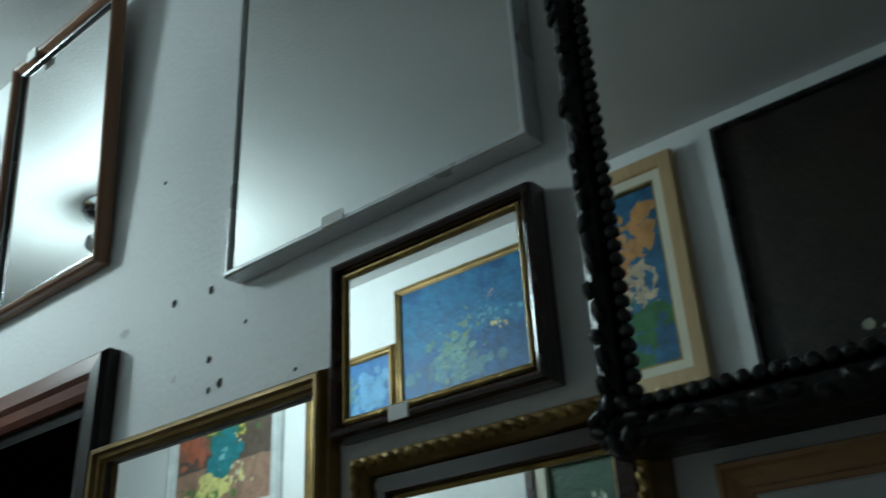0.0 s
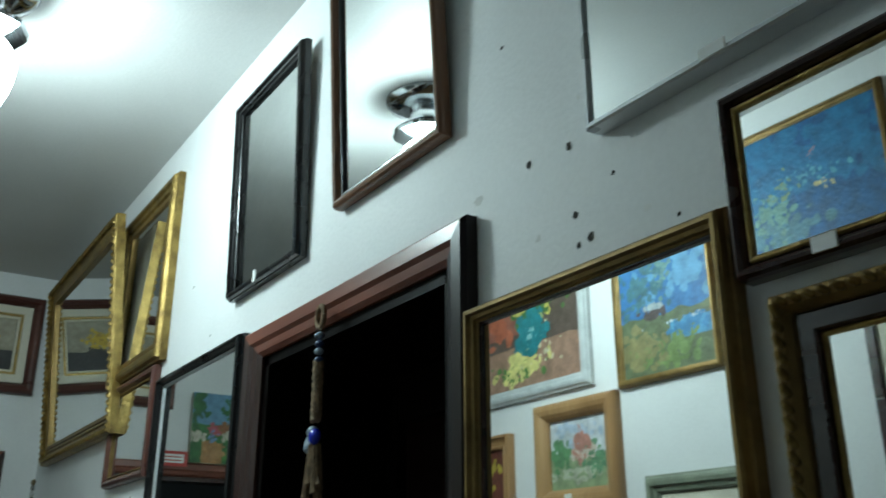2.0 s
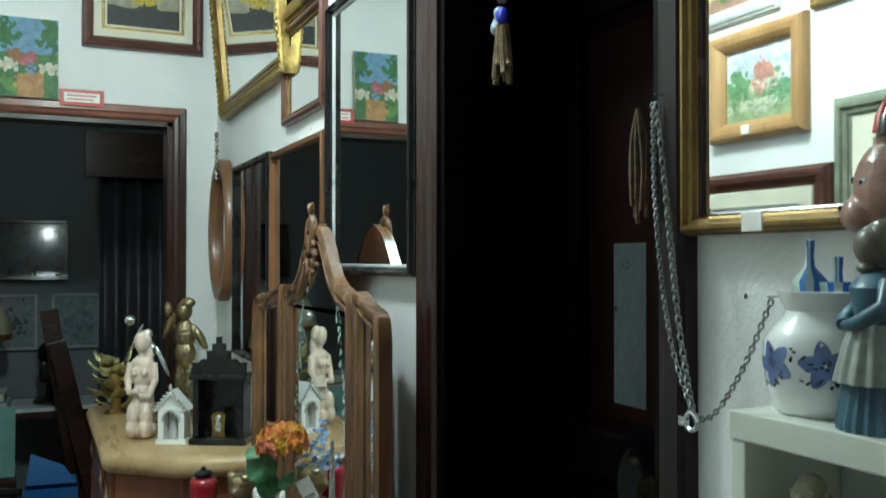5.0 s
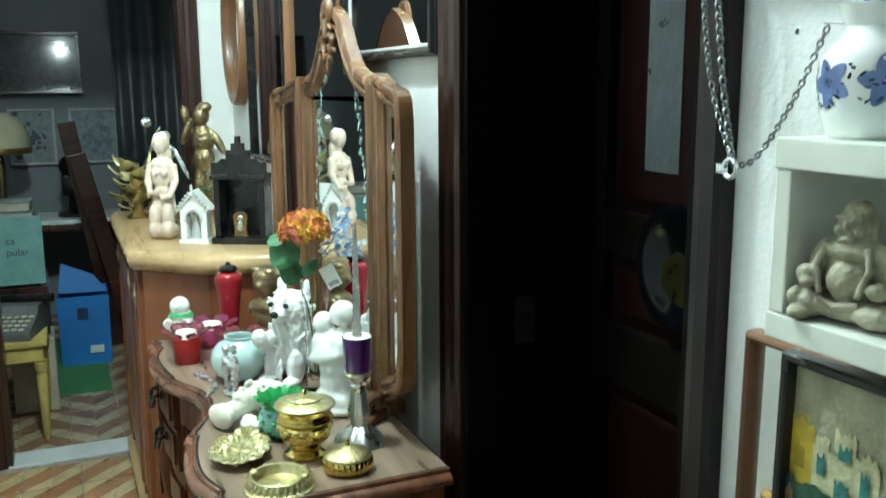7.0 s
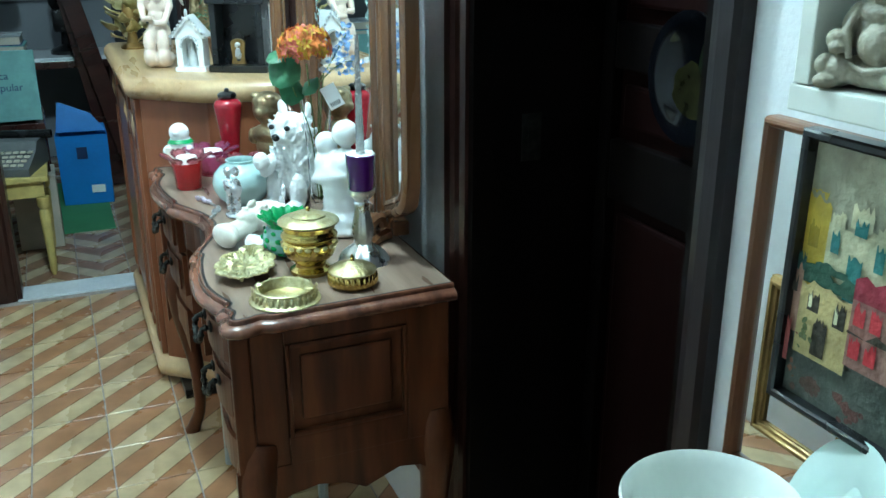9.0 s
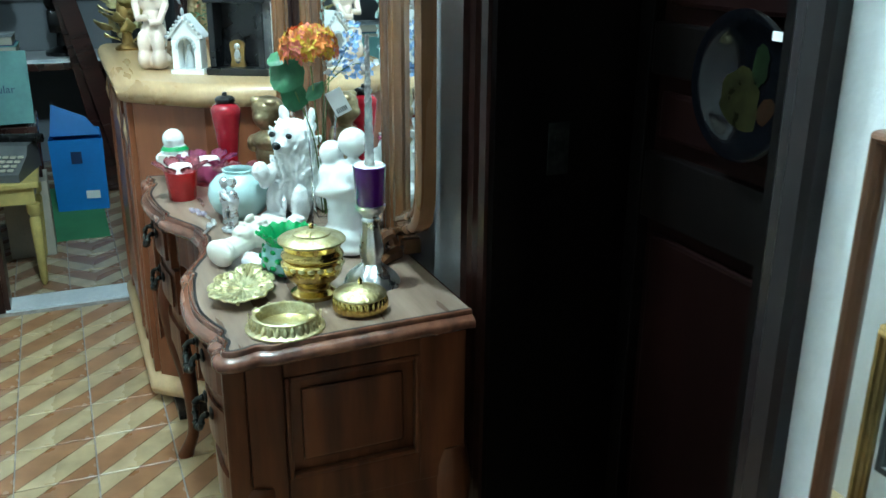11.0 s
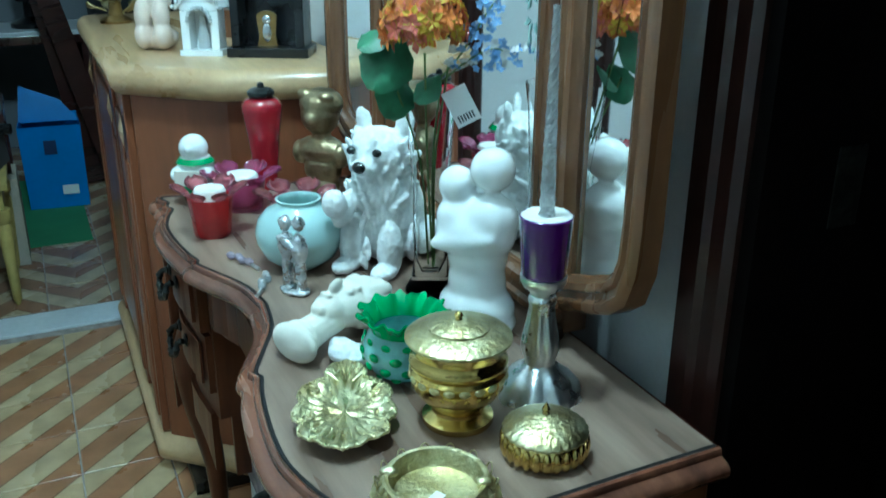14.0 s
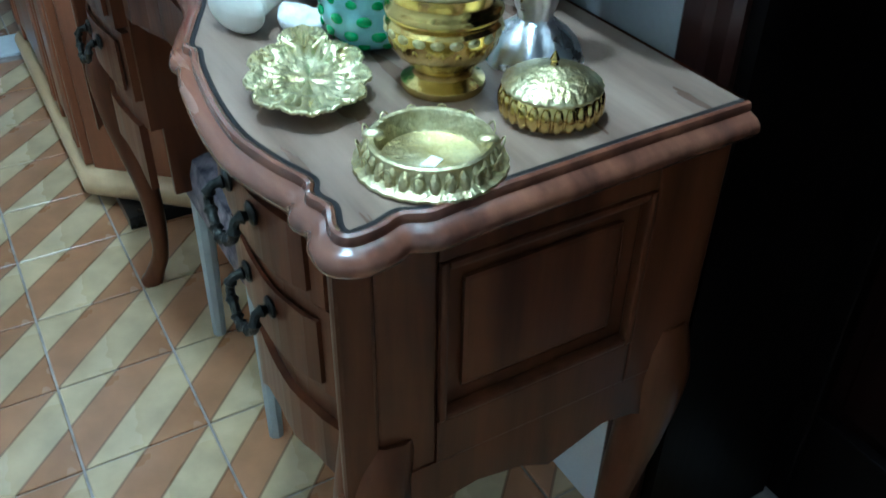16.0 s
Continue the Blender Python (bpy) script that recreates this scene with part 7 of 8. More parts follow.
wall_shelf()
sculpt("buddha_figurine", [(0, 0.004, 0.014, 0.050, 0.032, 0.014), (-0.034, -0.014, 0.016, 0.020, 0.018, 0.015), (0.032, -0.016, 0.013, 0.024, 0.018, 0.012), (-0.036, -0.030, 0.007, 0.011, 0.012, 0.007), (-0.043, -0.024, 0.020, 0.008, 0.010, 0.010), (0, 0.004, 0.046, 0.032, 0.026, 0.030), (0.002, -0.014, 0.040, 0.021, 0.017, 0.019),
                           (0, -0.004, 0.066, 0.030, 0.020, 0.013), (0, -0.004, 0.089, 0.0165, 0.017, 0.018), (0, 0.0, 0.099, 0.014, 0.015, 0.012), (-0.009, -0.0165, 0.085, 0.006, 0.005, 0.005), (0.009, -0.0165, 0.085, 0.006, 0.005, 0.005), (0, -0.021, 0.089, 0.0035, 0.004, 0.004), (0, -0.018, 0.077, 0.008, 0.005, 0.004), (-0.008, -0.017, 0.096, 0.006, 0.003, 0.0022), (0.008, -0.017, 0.096, 0.006, 0.003, 0.0022),
                           (-0.0175, 0, 0.085, 0.003, 0.006, 0.012), (0.0175, 0, 0.085, 0.003, 0.006, 0.012), (-0.031, -0.004, 0.053, 0.011, 0.014, 0.022, 0, 16, 0), (0.031, -0.004, 0.053, 0.011, 0.014, 0.022, 0, -16, 0), (-0.033, -0.022, 0.042, 0.012, 0.010, 0.010), (-0.030, -0.028, 0.036, 0.008, 0.008, 0.006), (0.034, -0.022, 0.036, 0.010, 0.010, 0.008)],
       "stone_grey", (-0.758, 0.494, 1.2305), "grey resin laughing seated monk figurine on the shelf", "figurine", 12, 0.0012, 1, ruffle=0.0016,
       limbs=[([(-0.020, -0.016, 0.072), (-0.026, -0.024, 0.052), (-0.018, -0.028, 0.028)], (0.003, 0.0035, 0.003)), ([(0.020, -0.016, 0.072), (0.026, -0.024, 0.052), (0.018, -0.028, 0.028)], (0.003, 0.0035, 0.003)),
              ([(-0.026, -0.018, 0.060), (-0.036, -0.020, 0.040), (-0.040, -0.022, 0.024)], (0.0025, 0.003, 0.0025)), ([(-0.02, -0.024, 0.022), (0.0, -0.030, 0.018), (0.02, -0.026, 0.022)], (0.003, 0.003, 0.003))]).scale = (0.84, 0.84, 0.86)


def delft_vase():
    ob = thing("china_vase", (-0.769, 0.517, SZ), "white china vase painted with blue flowers", "vase")
    prof = [(0.001, 0), (0.034, 0), (0.038, 0.004), (0.043, 0.02), (0.0455, 0.045), (0.0445, 0.060), (0.038, 0.070), (0.029, 0.078), (0.027, 0.084), (0.031, 0.092), (0.034, 0.100), (0.032, 0.1005), (0.025, 0.084), (0.027, 0.076), (0.036, 0.062), (0.001, 0.01)]
    turned("body", prof, "porcelain", ob, seg=48)

    def radius(z):
        for (r0, z0), (r1, z1) in zip(prof[1:10], prof[2:11]):
            if z0 <= z <= z1:
                return r0 + (r1 - r0) * (z - z0) / (z1 - z0) + 0.0006
        return prof[9][0]

    def patch(a, z, long, wide, turn, key):
        bm = bmesh.new()
        mid = bm.verts.new((radius(z) * math.cos(a), radius(z) * math.sin(a), z))
        ring = []
        for i in range(12):
            u = 6.2832 * i / 12
            dx, dz = long * math.cos(u), wide * math.sin(u) * (1.2 - 0.4 * math.cos(u))
            px, pz = dx * math.cos(turn) - dz * math.sin(turn), dx * math.sin(turn) + dz * math.cos(turn)
            r = radius(z + pz)
            ring.append(bm.verts.new((r * math.cos(a + px / r), r * math.sin(a + px / r), z + pz)))
        for i in range(12):
            bm.faces.new((mid, ring[i], ring[(i + 1) % 12]))
        part("painted_petal", bm, key, ob, smooth=True)
    for a, z, s in ((-2.75, 0.043, 1.3), (-1.75, 0.042, 1.3), (-0.75, 0.043, 1.3)):
        for k in range(5):
            t = 6.2832 * k / 5 + a
            patch(a + 0.009 * s * math.cos(t) / 0.045, z + 0.008 * s * math.sin(t), 0.0072 * s, 0.0042 * s, t, "blue_print")
        for k in range(4):
            t = 1.57 * k + 0.4
            patch(a + 0.0028 * math.cos(t) / 0.045, z + 0.0028 * math.sin(t), 0.0019, 0.0012, t, "dark_blue")
    rnd = random.Random(14)
    for k in range(46):
        a, z = -3.2 + 2.9 * k / 46 + rnd.uniform(-0.06, 0.06), rnd.choice((rnd.uniform(0.024, 0.032), rnd.uniform(0.034, 0.056)))
        patch(a, z, rnd.uniform(0.0016, 0.0034), rnd.uniform(0.0006, 0.0012), rnd.uniform(0, 3.1), "dark_blue" if k % 3 else "inlay")
    for k in range(2):
        bm = bmesh.new()
        x, y, h = (-0.006, 0.014)[k], (-0.006, 0.004)[k], (0.130, 0.116)[k]
        lathe(bm, [(0.001, 0.05), (0.011, 0.09), (0.0135, 0.108), (0.004, h - 0.01), (0.003, h), (0.004, h + 0.012), (0.001, h + 0.013)], 12, (x, y, 0), flute=lambda a, j: 1 + 0.12 * math.cos(6 * a))
        for f in bm.faces:
            f.material_index = int(math.atan2(f.calc_center_median().y - y, f.calc_center_median().x - x) * 1.9 + 7) % 2
        part("umbrella_charm", bm, ["feather", "enamel_green"], ob, "small folded blue paper parasol", True)


delft_vase()
def girl_figurine():
    """A glazed figurine in one skin: pleated skirt, apron, bodice, arms and kerchief."""
    bm = bmesh.new()
    pleat = lambda n, d: (lambda a, k: 1 + d * math.cos(n * a))
    lathe(bm, [(0.001, 0.0), (0.034, 0.0), (0.035, 0.006), (0.031, 0.03), (0.026, 0.06), (0.020, 0.09)], 96, flute=pleat(22, 0.035))
    lathe(bm, [(0.0345, 0.044), (0.033, 0.052), (0.027, 0.08), (0.021, 0.098), (0.001, 0.099)], 96, (0, -0.002, 0), flute=pleat(15, 0.05), mi=1)
    lathe(bm, [(0.019, 0.095), (0.022, 0.115), (0.025, 0.132), (0.018, 0.143), (0.009, 0.149), (0.001, 0.15)], 24)
    for s in (-1, 1):
        tube(bm, [Vector(q) for q in ((s * 0.022, 0, 0.137), (s * 0.034, -0.006, 0.115), (s * 0.022, -0.024, 0.10), (s * 0.006, -0.028, 0.097))], [0.009, 0.009, 0.007, 0.006], 10)
    split = len(bm.faces)
    ball(bm, (0, -0.004, 0.170), (0.0175, 0.018, 0.021), 18)
    ball(bm, (0, 0.003, 0.174), (0.020, 0.019, 0.022), 18)
    ball(bm, (0, -0.012, 0.150), (0.010, 0.008, 0.006), 10)
    bm.faces.ensure_lookup_table()
    for f in bm.faces[split:]:
        f.material_index = 2
    ob = part("girl_figurine", bm, ["blue_cloth", "apron", "scarf"], None, "", True)
    ob.matrix_world = pose(-0.693, 0.497, SZ, 0, 0, -35) @ Matrix.Diagonal((0.92, 0.92, 0.80, 1))
    tagged(ob, "painted ceramic girl in a blue dress, white apron and kerchief", "figurine")


girl_figurine()
sculpt("cat_figurine", [(0.008, 0.002, 0.04, 0.022, 0.020, 0.04), (0.006, 0, 0.11, 0.019, 0.018, 0.06), (0.004, 0, 0.165, 0.02, 0.02, 0.03), (0.004, -0.004, 0.222, 0.034, 0.027, 0.048, 0, 10, 0), (0.012, 0.0, 0.262, 0.020, 0.016, 0.034, 0, 14, 0), (0.0, -0.026, 0.198, 0.020, 0.014, 0.018)],
       "pink_skin", (-0.720, 0.543, SZ), "tall glazed pink clay cat figurine", "figurine", -40, 0.002, 4).scale = (1.0, 1.0, 0.82)


def cat_marks():
    ob = thing("figurine_markings", (-0.720, 0.543, SZ), "painted eyes and red ears of a clay cat", "figurine", -40)
    sized(ob, (1.0, 1.0, 0.82))
    for x, y, z, r, m in ((-0.012, -0.0250, 0.232, 0.007, "celadon"), (0.018, -0.0240, 0.228, 0.007, "celadon"), (-0.012, -0.0275, 0.232, 0.0045, "black"), (0.018, -0.0265, 0.228, 0.0045, "black"), (0.0, -0.0395, 0.204, 0.004, "black")):
        bm = bmesh.new()
        ball(bm, (x, y, z), (r, r * 0.5, r * 0.8), 10)
        part("spot", bm, m, ob, smooth=True)
    for x, z, m in ((0.008, 0.292, "red_paint"), (0.026, 0.286, "black")):
        bm = bmesh.new()
        lathe(bm, [(0.011, -0.016), (0.009, 0.0), (0.001, 0.018)], 10, (x, -0.006, z))
        part("ear", bm, m, ob, smooth=True)


cat_marks()

# table and pictures under the shelf
def side_table():
    ob = thing("side_table", (-0.55, 0.40, 0), "plain brown wooden side table against the wall", "table")
    boxed("tabletop", (-0.31, 0.34, -0.11, 0.175, 0.79, 0.815), "brown_wood", ob)
    for x in (-0.28, 0.31):
        for y in (-0.08, 0.145):
            boxed("leg", (x - 0.02, x + 0.02, y - 0.02, y + 0.02, 0, 0.79), "brown_wood", ob)


side_table()
wall_frame("wall_mirror", (-0.737, WALL - 0.034, 0.9985), 0.35, 0.366, 0.012, 0.02, "brown_wood", "mirror in a slim brown frame leaning under the shelf", "mirror", group="wall mirrors", profile="round", tilt=-0.6, flush=0.4)
wall_frame("small_frame", (-0.805, WALL - 0.060, 0.966), 0.11, 0.158, 0.012, 0.012, "gold_dark", "small frame with gilt beading leaning on a mirror", "picture frame", profile="step", glass="mirror_old", tilt=-0.6)
tp = wall_frame("tapestry_picture", (-0.634, WALL - 0.080, 1.071), 0.37, 0.242, 0.008, 0.016, "black", "woven picture of colourful town houses in a black frame", "picture", profile="flat", glass=None, tilt=-0.6)
OCHRE, CREAM, YELLOW, DARK, TEAL, BRICK = (0.58, 0.45, 0.19), (0.68, 0.64, 0.40), (0.76, 0.54, 0.07), (0.05, 0.04, 0.025), (0.04, 0.22, 0.20), (0.42, 0.10, 0.09)
town = [(0, 0, 1, 1, (0.44, 0.42, 0.29)), (0, 0, 1, 0.26, (0.11, 0.125, 0.10)), (0, 0.3, 0.075, 0.78, YELLOW), (0.012, 0.81, 0.062, 0.80, YELLOW), (0.02, 0.6, 0.05, 0.69, (0.45, 0.33, 0.03)),
        (0.075, 0.3, 0.26, 0.72, CREAM), (0.08, 0.70, 0.12, 0.76, CREAM), (0.135, 0.72, 0.195, 0.80, CREAM), (0.21, 0.70, 0.26, 0.75, CREAM), (0.09, 0.61, 0.115, 0.68, TEAL), (0.15, 0.70, 0.185, 0.75, TEAL),
        (0.145, 0.46, 0.185, 0.61, TEAL), (0.215, 0.60, 0.24, 0.69, TEAL), (0, 0.5, 0.03, 0.56, (0.03, 0.12, 0.10)), (0, 0.26, 0.035, 0.52, (0.48, 0.26, 0.18)), (0.03, 0.47, 0.19, 0.53, (0.03, 0.10, 0.06)), (0.06, 0.53, 0.155, 0.57, (0.03, 0.10, 0.06)),
        (0.03, 0.19, 0.185, 0.475, OCHRE), (0.055, 0.37, 0.09, 0.44, DARK), (0.135, 0.35, 0.17, 0.43, DARK), (0.083, 0.21, 0.125, 0.345, DARK), (0.06, 0.385, 0.07, 0.43, CREAM), (0.14, 0.365, 0.15, 0.42, CREAM), (0.006, 0.42, 0.022, 0.47, DARK), (0.0, 0.14, 0.02, 0.3, BRICK),
        (0.185, 0.24, 0.42, 0.50, (0.34, 0.17, 0.13)), (0.185, 0.49, 0.42, 0.57, (0.33, 0.03, 0.05)), (0.195, 0.40, 0.225, 0.47, (0.62, 0.04, 0.05)), (0.24, 0.40, 0.27, 0.47, (0.62, 0.04, 0.05)), (0.195, 0.28, 0.225, 0.35, (0.62, 0.04, 0.05)), (0.24, 0.28, 0.27, 0.35, (0.62, 0.04, 0.05)), (0.185, 0.365, 0.42, 0.378, DARK),
        (0.42, 0.24, 0.66, 0.62, CREAM), (0.47, 0.3, 0.53, 0.42, TEAL), (0.58, 0.3, 0.63, 0.42, DARK), (0.66, 0.22, 0.95, 0.56, OCHRE), (0.72, 0.3, 0.78, 0.42, DARK)]
canvas(tp, town, [(0.07, 0.30, 0.012, 0.03, 14, 0.007, (0.13, 0.17, 0.06)), (0.12, 0.10, 0.025, 0.02, 12, 0.012, (0.10, 0.05, 0.035)), (0.22, 0.09, 0.02, 0.025, 14, 0.013, (0.13, 0.045, 0.035)), (0.05, 0.14, 0.01, 0.05, 8, 0.006, (0.25, 0.10, 0.05))], 33)


def basin():
    ob = thing("enamel_basin", (-0.765, 0.385, 0.816), "white enamelled basin with a pale rim", "basin")
    turned("bowl", [(0.001, 0.003), (0.06, 0.003), (0.085, 0.03), (0.098, 0.075), (0.112, 0.084), (0.115, 0.081), (0.101, 0.070), (0.088, 0.026), (0.062, 0.0), (0.001, 0.0)], "enamel", ob, seg=56)
    for k in range(9):
        bm = bmesh.new()
        x = -0.04 + 0.006 * k
        box(bm, x, x + 0.002, -0.02, 0.02 - 0.003 * (k % 3), 0.0032, 0.0042)
        part("print_bar", bm, "black_grey", ob)
    sized(ob, (0.66, 0.66, 1.0))
    for k, (x, y, t) in enumerate(((-0.70, 0.462, 66), (-0.645, 0.45, 72))):
        pl = thing("china_plate", (x, y, 0.888), "pale green china plate standing on edge", "plate", -25, rx=t, group="plates on edge")
        turned("plate", [(0.001, 0), (0.035, 0), (0.045, 0.006), (0.072, 0.011), (0.075, 0.013), (0.071, 0.0135), (0.044, 0.009), (0.034, 0.003), (0.001, 0.003)], "enamel_green", pl, seg=48)


basin()


# ---- the room beyond ----
def yellow_stool():
    ob = thing("painted_stool", (-4.26, -0.36, 0), "yellow painted wooden stool with tapered turned legs", "stool")
    boxed("seat", (-0.2, 0.2, -0.2, 0.2, 0.40, 0.425), "yellow_paint", ob, bevel=0.006)
    boxed("apron", (-0.18, 0.18, -0.18, 0.18, 0.335, 0.399), "yellow_paint", ob)
    for x in (-0.17, 0.17):
        for y in (-0.17, 0.17):
            turned("leg", [(0.006, 0), (0.014, 0.02), (0.021, 0.2), (0.023, 0.27), (0.016, 0.285), (0.026, 0.30), (0.026, 0.334)], "yellow_paint", ob, seg=16, at=(x, y, 0))


def typewriter():
    ob = thing("typewriter", (-4.25, -0.33, 0.4255), "old grey portable typewriter with ivory keys", "typewriter", 75)
    bm = bmesh.new()
    a = [bm.verts.new((-0.15, y, z)) for y, z in ((-0.15, 0.0), (-0.15, 0.03), (-0.03, 0.075), (0.0, 0.11), (0.12, 0.115), (0.14, 0.0))]
    b = [bm.verts.new((0.15, v.co.y, v.co.z)) for v in a]
    for i in range(6):
        bm.faces.new((a[i], a[(i + 1) % 6], b[(i + 1) % 6], b[i]))
    bm.faces.new(a)
    bm.faces.new(b)
    part("body", bm, "machine_grey", ob)
    bm = bmesh.new()
    tube(bm, [(-0.19, 0.07, 0.125), (0.19, 0.07, 0.125)], 0.018, 14)
    part("roller", bm, "black", ob, smooth=True)
    for r in range(4):
        for k in range(9):
            bm = bmesh.new()
            x, y, z = -0.115 + 0.0275 * k + 0.006 * r, -0.135 + 0.027 * r, 0.038 + 0.011 * r
            box(bm, x, x + 0.02, y, y + 0.018, z, z + 0.008, bevel=0.002)
            part("key", bm, "key", ob)


def books():
    rnd = random.Random(7)
    st = thing("book_stand", (-4.72, -0.32, 0), "dark low stand holding stacked books", "stand")
    boxed("board", (-0.2, 0.2, -0.22, 0.17, 0.52, 0.55), "dark_wood", st)
    for x in (-0.18, 0.18):
        for y in (-0.2, 0.15):
            boxed("leg", (x - 0.015, x + 0.015, y - 0.015, y + 0.015, 0, 0.52), "dark_wood", st)
    z = 0.551
    for k in range(9):
        h = (0.03, 0.05, 0.035, 0.04, 0.06, 0.03, 0.045, 0.03, 0.04)[k]
        w = rnd.uniform(0.13, 0.16)
        b = thing("book", (-4.70, -0.32 + rnd.uniform(-0.01, 0.01), z), "worn book wrapped in clear plastic in a stack", "book", rnd.uniform(-6, 6), "stacked books")
        boxed("pages", (-0.1, 0.095, -w + 0.004, w - 0.004, 0.004, h - 0.004), "book_page", b, bevel=0)
        boxed("cover", (-0.104, 0.1, -w, w, 0.0, 0.004), ("book_teal", "plastic_wrap", "dark_blue")[k % 3], b, bevel=0)
        boxed("cover", (-0.104, 0.1, -w, w, h - 0.004, h), ("plastic_wrap", "book_teal", "plastic_wrap")[k % 3], b, bevel=0)
        z += h + 0.0005
    b = thing("book", (-4.545, -0.285, 0.56), "large teal book with faded lettering standing upright", "book", 90, "stacked books", rx=-6)
    boxed("cover", (-0.15, 0.13, -0.012, 0.012, 0.0, 0.30), "book_teal", b)
    for txt, zz, s in (("ca", 0.18, 0.045), ("pular", 0.13, 0.045)):
        c = bpy.data.curves.new("title", "FONT")
        c.body, c.size = txt, s
        c.materials.append(M["dark_blue"])
        t = new("lettering", c)
        t.parent = b
        t.matrix_local = pose(-0.02, -0.0135, zz, 90)


def blue_carton():
    ob = thing("gift_bag", (-5.15, 0.0, 0.004), "bright blue paper carrier bag with a small white label", "bag", 85)
    bm = bmesh.new()
    vs = [bm.verts.new(p) for p in ((-0.12, -0.05, 0), (0.12, -0.05, 0), (0.12, 0.05, 0), (-0.12, 0.05, 0), (-0.125, -0.055, 0.36), (0.125, -0.055, 0.36), (0.11, 0.05, 0.40), (-0.11, 0.05, 0.40))]
    for q in ((0, 1, 2, 3), (0, 4, 5, 1), (1, 5, 6, 2), (2, 6, 7, 3), (3, 7, 4, 0)):
        bm.faces.new([vs[i] for i in q])
    o = part("bag_body", bm, "blue_bag", ob)
    o.modifiers.new("thick", "SOLIDIFY").thickness = 0.002
    bm = bmesh.new()
    vs = [bm.verts.new(p) for p in ((-0.12, 0.0, 0.37), (0.12, 0.0, 0.37), (0.05, 0.02, 0.46), (-0.1, 0.04, 0.52))]
    bm.faces.new(vs)
    part("flap", bm, "blue_bag", ob).modifiers.new("thick", "SOLIDIFY").thickness = 0.002
    boxed("label", (0.02, 0.085, -0.0575, -0.0555, 0.06, 0.10), "paper", ob, bevel=0)
    boxed("print_square", (-0.03, 0.02, -0.0585, -0.0565, 0.24, 0.30), "dark_blue", ob, bevel=0)


def far_furniture():
    mt = tagged(boxed("floor_mat", (-5.6, -4.63, -0.2, 0.09, -0.004, 0.003), "green_mat"), "plain green felt floor mat", "mat")
    t = thing("far_table", (-5.85, 0.0, 0), "dark table with a white cloth edge and clutter on it", "table")
    boxed("tabletop", (-0.3, 0.3, -0.75, 0.28, 0.64, 0.68), "dark_wood", t)
    boxed("runner", (-0.1, 0.305, -0.2, 0.25, 0.6805, 0.70), "marble", t, "folded white cloth")
    for x in (-0.26, 0.26):
        for y in (-0.7, 0.22):
            boxed("leg", (x - 0.025, x + 0.025, y - 0.025, y + 0.025, 0, 0.64), "dark_wood", t)
    l = thing("table_lamp", (-5.7, -0.36, 0.68), "old table lamp with a domed cream shade", "lamp")
    turned("base", [(0.001, 0), (0.08, 0), (0.08, 0.02), (0.03, 0.04), (0.02, 0.2), (0.03, 0.3), (0.015, 0.4), (0.015, 0.45)], "bronze", l, seg=24)
    turned("shade", [(0.16, 0.40), (0.165, 0.42), (0.15, 0.5), (0.11, 0.57), (0.05, 0.60), (0.045, 0.60), (0.1, 0.56), (0.14, 0.5), (0.155, 0.42)], "shade_cloth", l, seg=32, cap=False)
    turned("shade_band", [(0.166, 0.385), (0.169, 0.40), (0.166, 0.418)], "gold_dark", l, seg=32, cap=False)
    f = thing("desk_fan", (-5.72, 0.0, 0.70), "small black desk machine standing on the table", "machine")
    turned("foot", [(0.001, 0), (0.09, 0), (0.09, 0.02), (0.03, 0.05), (0.025, 0.12), (0.001, 0.12)], "black", f, seg=24)
    bm = bmesh.new()
    box(bm, -0.09, 0.09, -0.06, 0.06, 0.12, 0.24, bevel=0.02)
    ball(bm, (0, -0.02, 0.28), (0.05, 0.05, 0.06), 12)
    part("housing", bm, "black", f, smooth=True)
    fr = wall_frame("framed_picture", (RX + 0.03, -0.13, 1.56), 0.46, 0.37, 0.022, 0.02, "dark_wood", "dim framed print behind reflecting glass", "picture", 90, "flat", "dark_glass", tilt=-7.7)
    w = wall_frame("framed_picture", (RX + 0.02, 0.15, 1.12), 0.28, 0.34, 0.015, 0.015, "grey_frame", "pale print in a thin frame", "picture", 90, "flat", None)
    canvas(w, [(0, 0, 1, 1, (0.30, 0.36, 0.40))], [(0.5, 0.5, 0.2, 0.2, 30, 0.08, (0.2, 0.26, 0.32))], 41)
    w = wall_frame("framed_picture", (RX + 0.02, -0.2, 1.12), 0.26, 0.34, 0.015, 0.015, "grey_frame", "pale print in a thin frame", "picture", 90, "flat", None)
    canvas(w, [(0, 0, 1, 1, (0.32, 0.36, 0.38))], [(0.5, 0.5, 0.15, 0.2, 20, 0.08, (0.1, 0.12, 0.15))], 42)
    # dark curtain and leaning boards
    c = thing("dark_curtain", (-5.5, 0.66, 0), "heavy black curtain hanging beside a pelmet", "curtain", 90)
    bm = bmesh.new()
    n = 60
    lo = [bm.verts.new((-0.42 + 0.84 * i / n, 0.03 * math.sin(i * 0.75), 0.02)) for i in range(n + 1)]
    hi = [bm.verts.new((-0.42 + 0.84 * i / n, 0.022 * math.sin(i * 0.75), 2.1)) for i in range(n + 1)]
    for i in range(n):
        bm.faces.new((lo[i], lo[i + 1], hi[i + 1], hi[i]))
    part("drape", bm, "black_grey", c, smooth=True).modifiers.new("thick", "SOLIDIFY").thickness = 0.004
    boxed("pelmet", (-0.5, 0.45, -0.08, 0.05, 1.95, 2.2), "dark_wood", c)
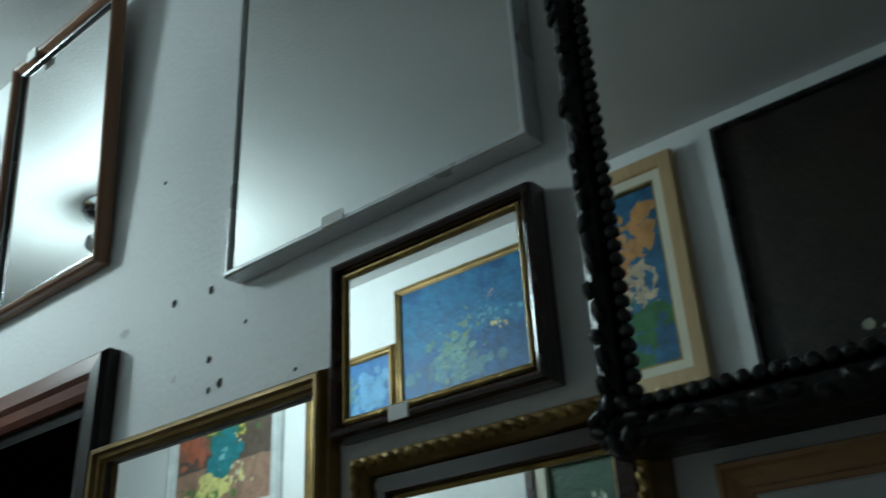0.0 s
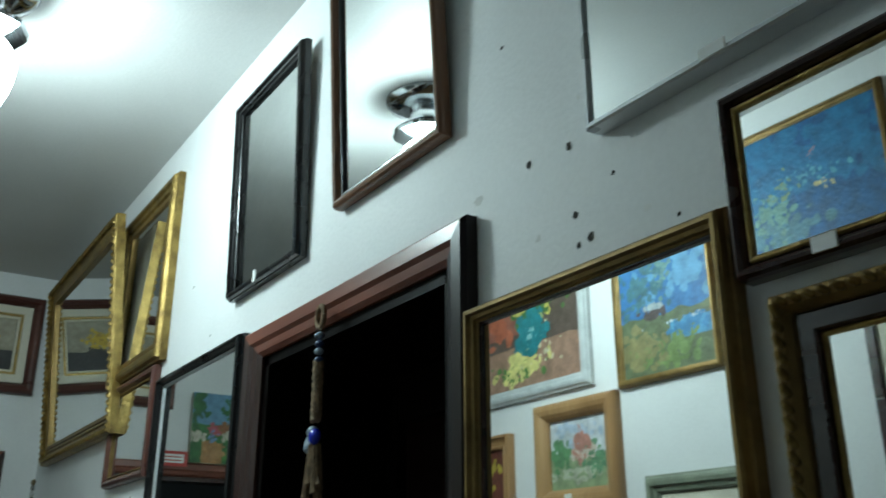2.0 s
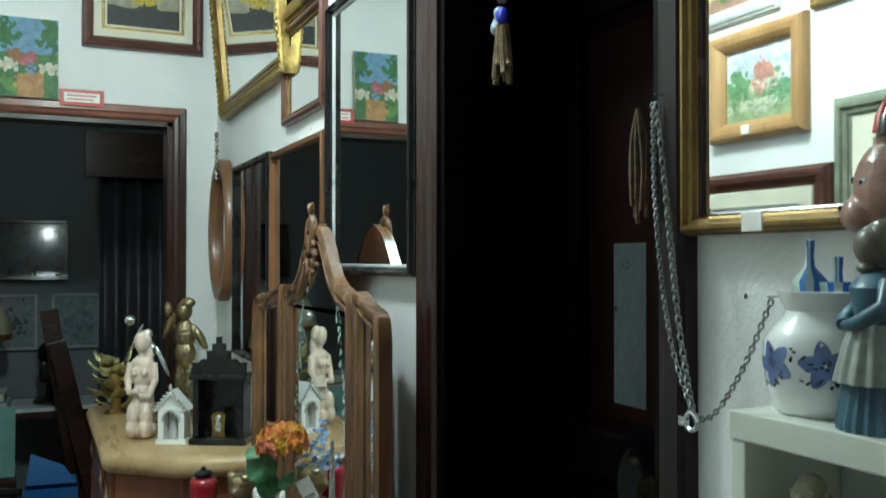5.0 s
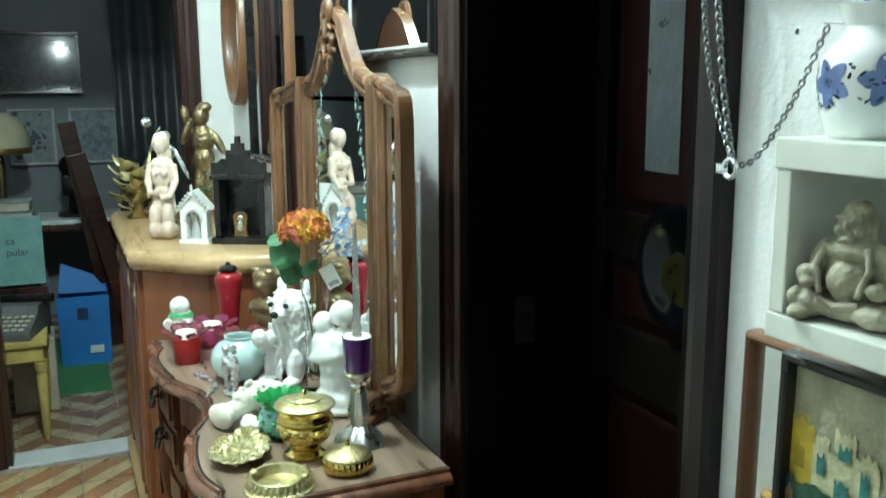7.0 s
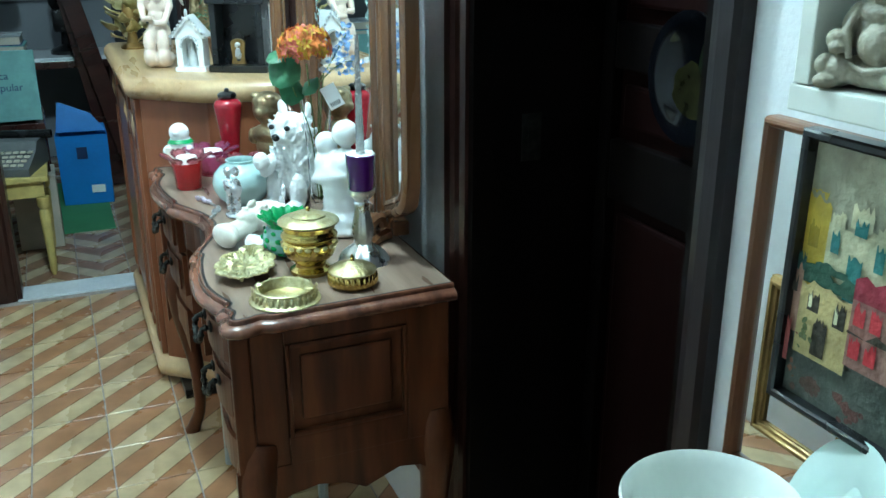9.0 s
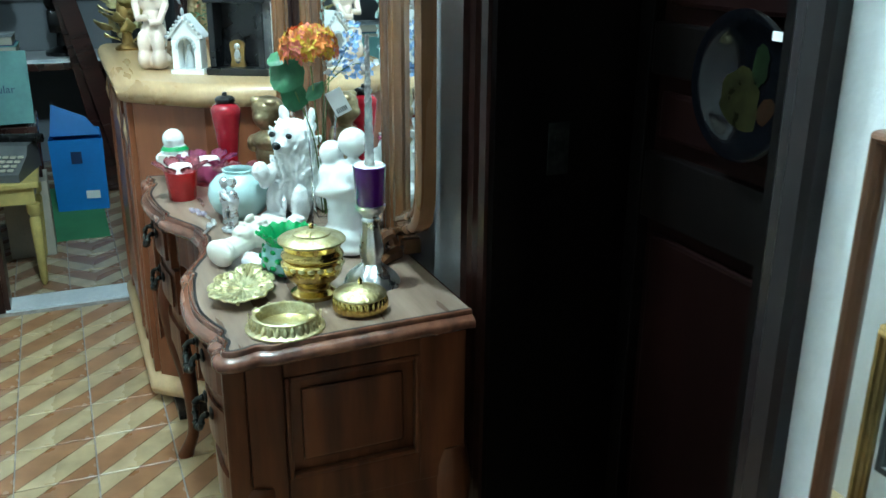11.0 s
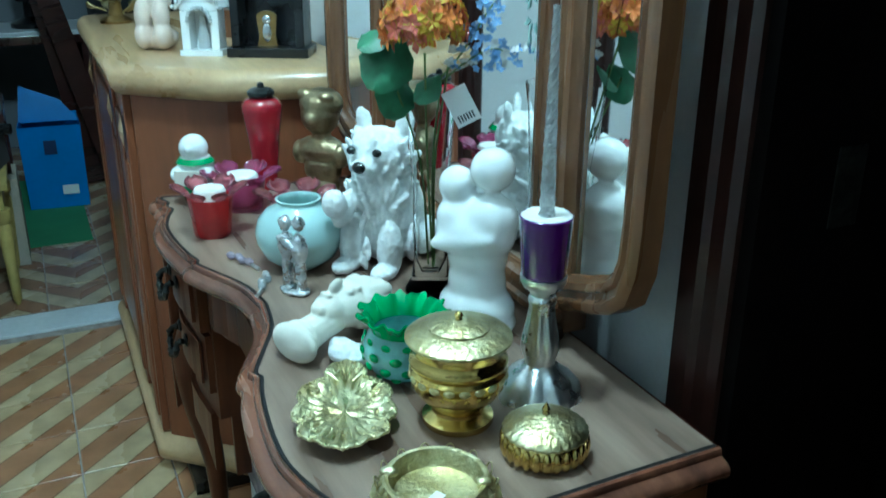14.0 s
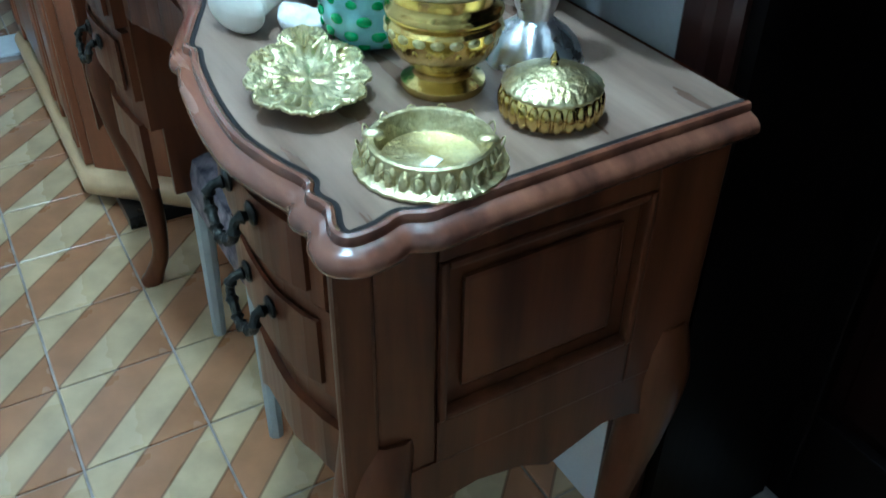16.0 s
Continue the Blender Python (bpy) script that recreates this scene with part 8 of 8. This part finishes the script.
    for k, (y, x, lean, h) in enumerate(((0.18, -5.45, 9, 1.25), (0.27, -5.35, 13, 1.1))):
        b = thing("leaning_board", (x, y, 0), "long dark wooden board leaning against a table", "board", 90, "leaning boards", ry=-lean)
        boxed("plank", (-0.045, 0.045, -0.015, 0.015, 0.01, h), "dark_wood", b)
    cab = thing("paper_box", (-4.55, -0.12, 0), "plain tan cardboard box on the floor", "box")
    boxed("carton", (-0.12, 0.10, -0.2, -0.02, 0.0, 0.33), "book_page", cab)
    hang_b = thing("wall_box", (RX + 0.042, 0.51, 1.665), "small wooden box hung on a dim wall", "box", 90)
    boxed("case", (-0.07, 0.07, -0.02, 0.04, -0.11, 0.11), "oak", hang_b)
    boxed("panel", (-0.05, 0.05, -0.024, -0.019, -0.085, 0.085), "brown_wood", hang_b)


def far_bulb():
    ob = thing("bare_bulb", (-4.45, 0.01, CEIL), "small bare bulb hanging on a cord in the dim room", "lamp")
    bm = bmesh.new()
    tube(bm, [(0, 0, 0), (0, 0, -0.47)], 0.004, 6)
    part("cord", bm, "black", ob)
    turned("socket", [(0.001, -0.47), (0.018, -0.47), (0.02, -0.48), (0.018, -0.52), (0.001, -0.52)], "chrome", ob, seg=20)
    turned("bulb", [(0.012, -0.521)] + [(0.03 * math.sin(math.pi * k / 10) + 0.001, -0.522 - 0.035 * (1 - math.cos(math.pi * k / 10))) for k in range(2, 11)], "dim_bulb", ob, "glowing bulb", seg=20)


far_bulb()
yellow_stool()
typewriter()
books()
blue_carton()
far_furniture()


def corner_hanger():
    ob = thing("bead_string", (-3.58, WALL - 0.05, 0), "little string of metal charms hanging in the corner", "charm")
    for k in range(9):
        bm = bmesh.new()
        ball(bm, (0.003 * (k % 2), 0, 1.96 - 0.02 * k), (0.010, 0.008, 0.011), 8)
        part("charm_bead", bm, "silver" if k % 3 else "bronze", ob, smooth=True)


corner_hanger()


# ---- floor tiles ----
def tiles(owner, x0, x1, y0, y1, ox, oy, material):
    s, g = 0.2, 0.004
    bm = bmesh.new()
    a, c = (s - g) / 2, 0.0015
    for z, k in ((-0.006, a), (-0.0012, a), (0.0, a - c)):
        for px, py in ((-1, -1), (1, -1), (1, 1), (-1, 1)):
            bm.verts.new((px * k, py * k, z))
    bm.verts.ensure_lookup_table()
    v = bm.verts
    for lv in (0, 4):
        for i in range(4):
            bm.faces.new((v[lv + i], v[lv + (i + 1) % 4], v[lv + 4 + (i + 1) % 4], v[lv + 4 + i]))
    bm.faces.new((v[8], v[9], v[10], v[11]))
    me = bpy.data.meshes.new("tile")
    bm.to_mesh(me)
    bm.free()
    me.materials.append(M[material])
    rnd = random.Random(17)
    i0, i1 = math.floor((x0 - ox) / s), math.ceil((x1 - ox) / s)
    j0, j1 = math.floor((y0 - oy) / s), math.ceil((y1 - oy) / s)
    for i in range(i0, i1):
        for j in range(j0, j1):
            cx, cy = ox + (i + 0.5) * s, oy + (j + 0.5) * s
            if cx - s / 2 < x0 - 0.02 or cx + s / 2 > x1 + 0.02 or cy - s / 2 < y0 - 0.16 or cy + s / 2 > y1 + 0.16:
                continue
            o = new("tile", me)
            o.parent = owner
            o.matrix_world = pose(cx, cy, rnd.uniform(-0.0004, 0.0004), rnd.uniform(-0.12, 0.12), rnd.uniform(-0.12, 0.12), 0)


tiles(floor, FAR, END, BACK, WALL, -2.195, -0.07, "tile")
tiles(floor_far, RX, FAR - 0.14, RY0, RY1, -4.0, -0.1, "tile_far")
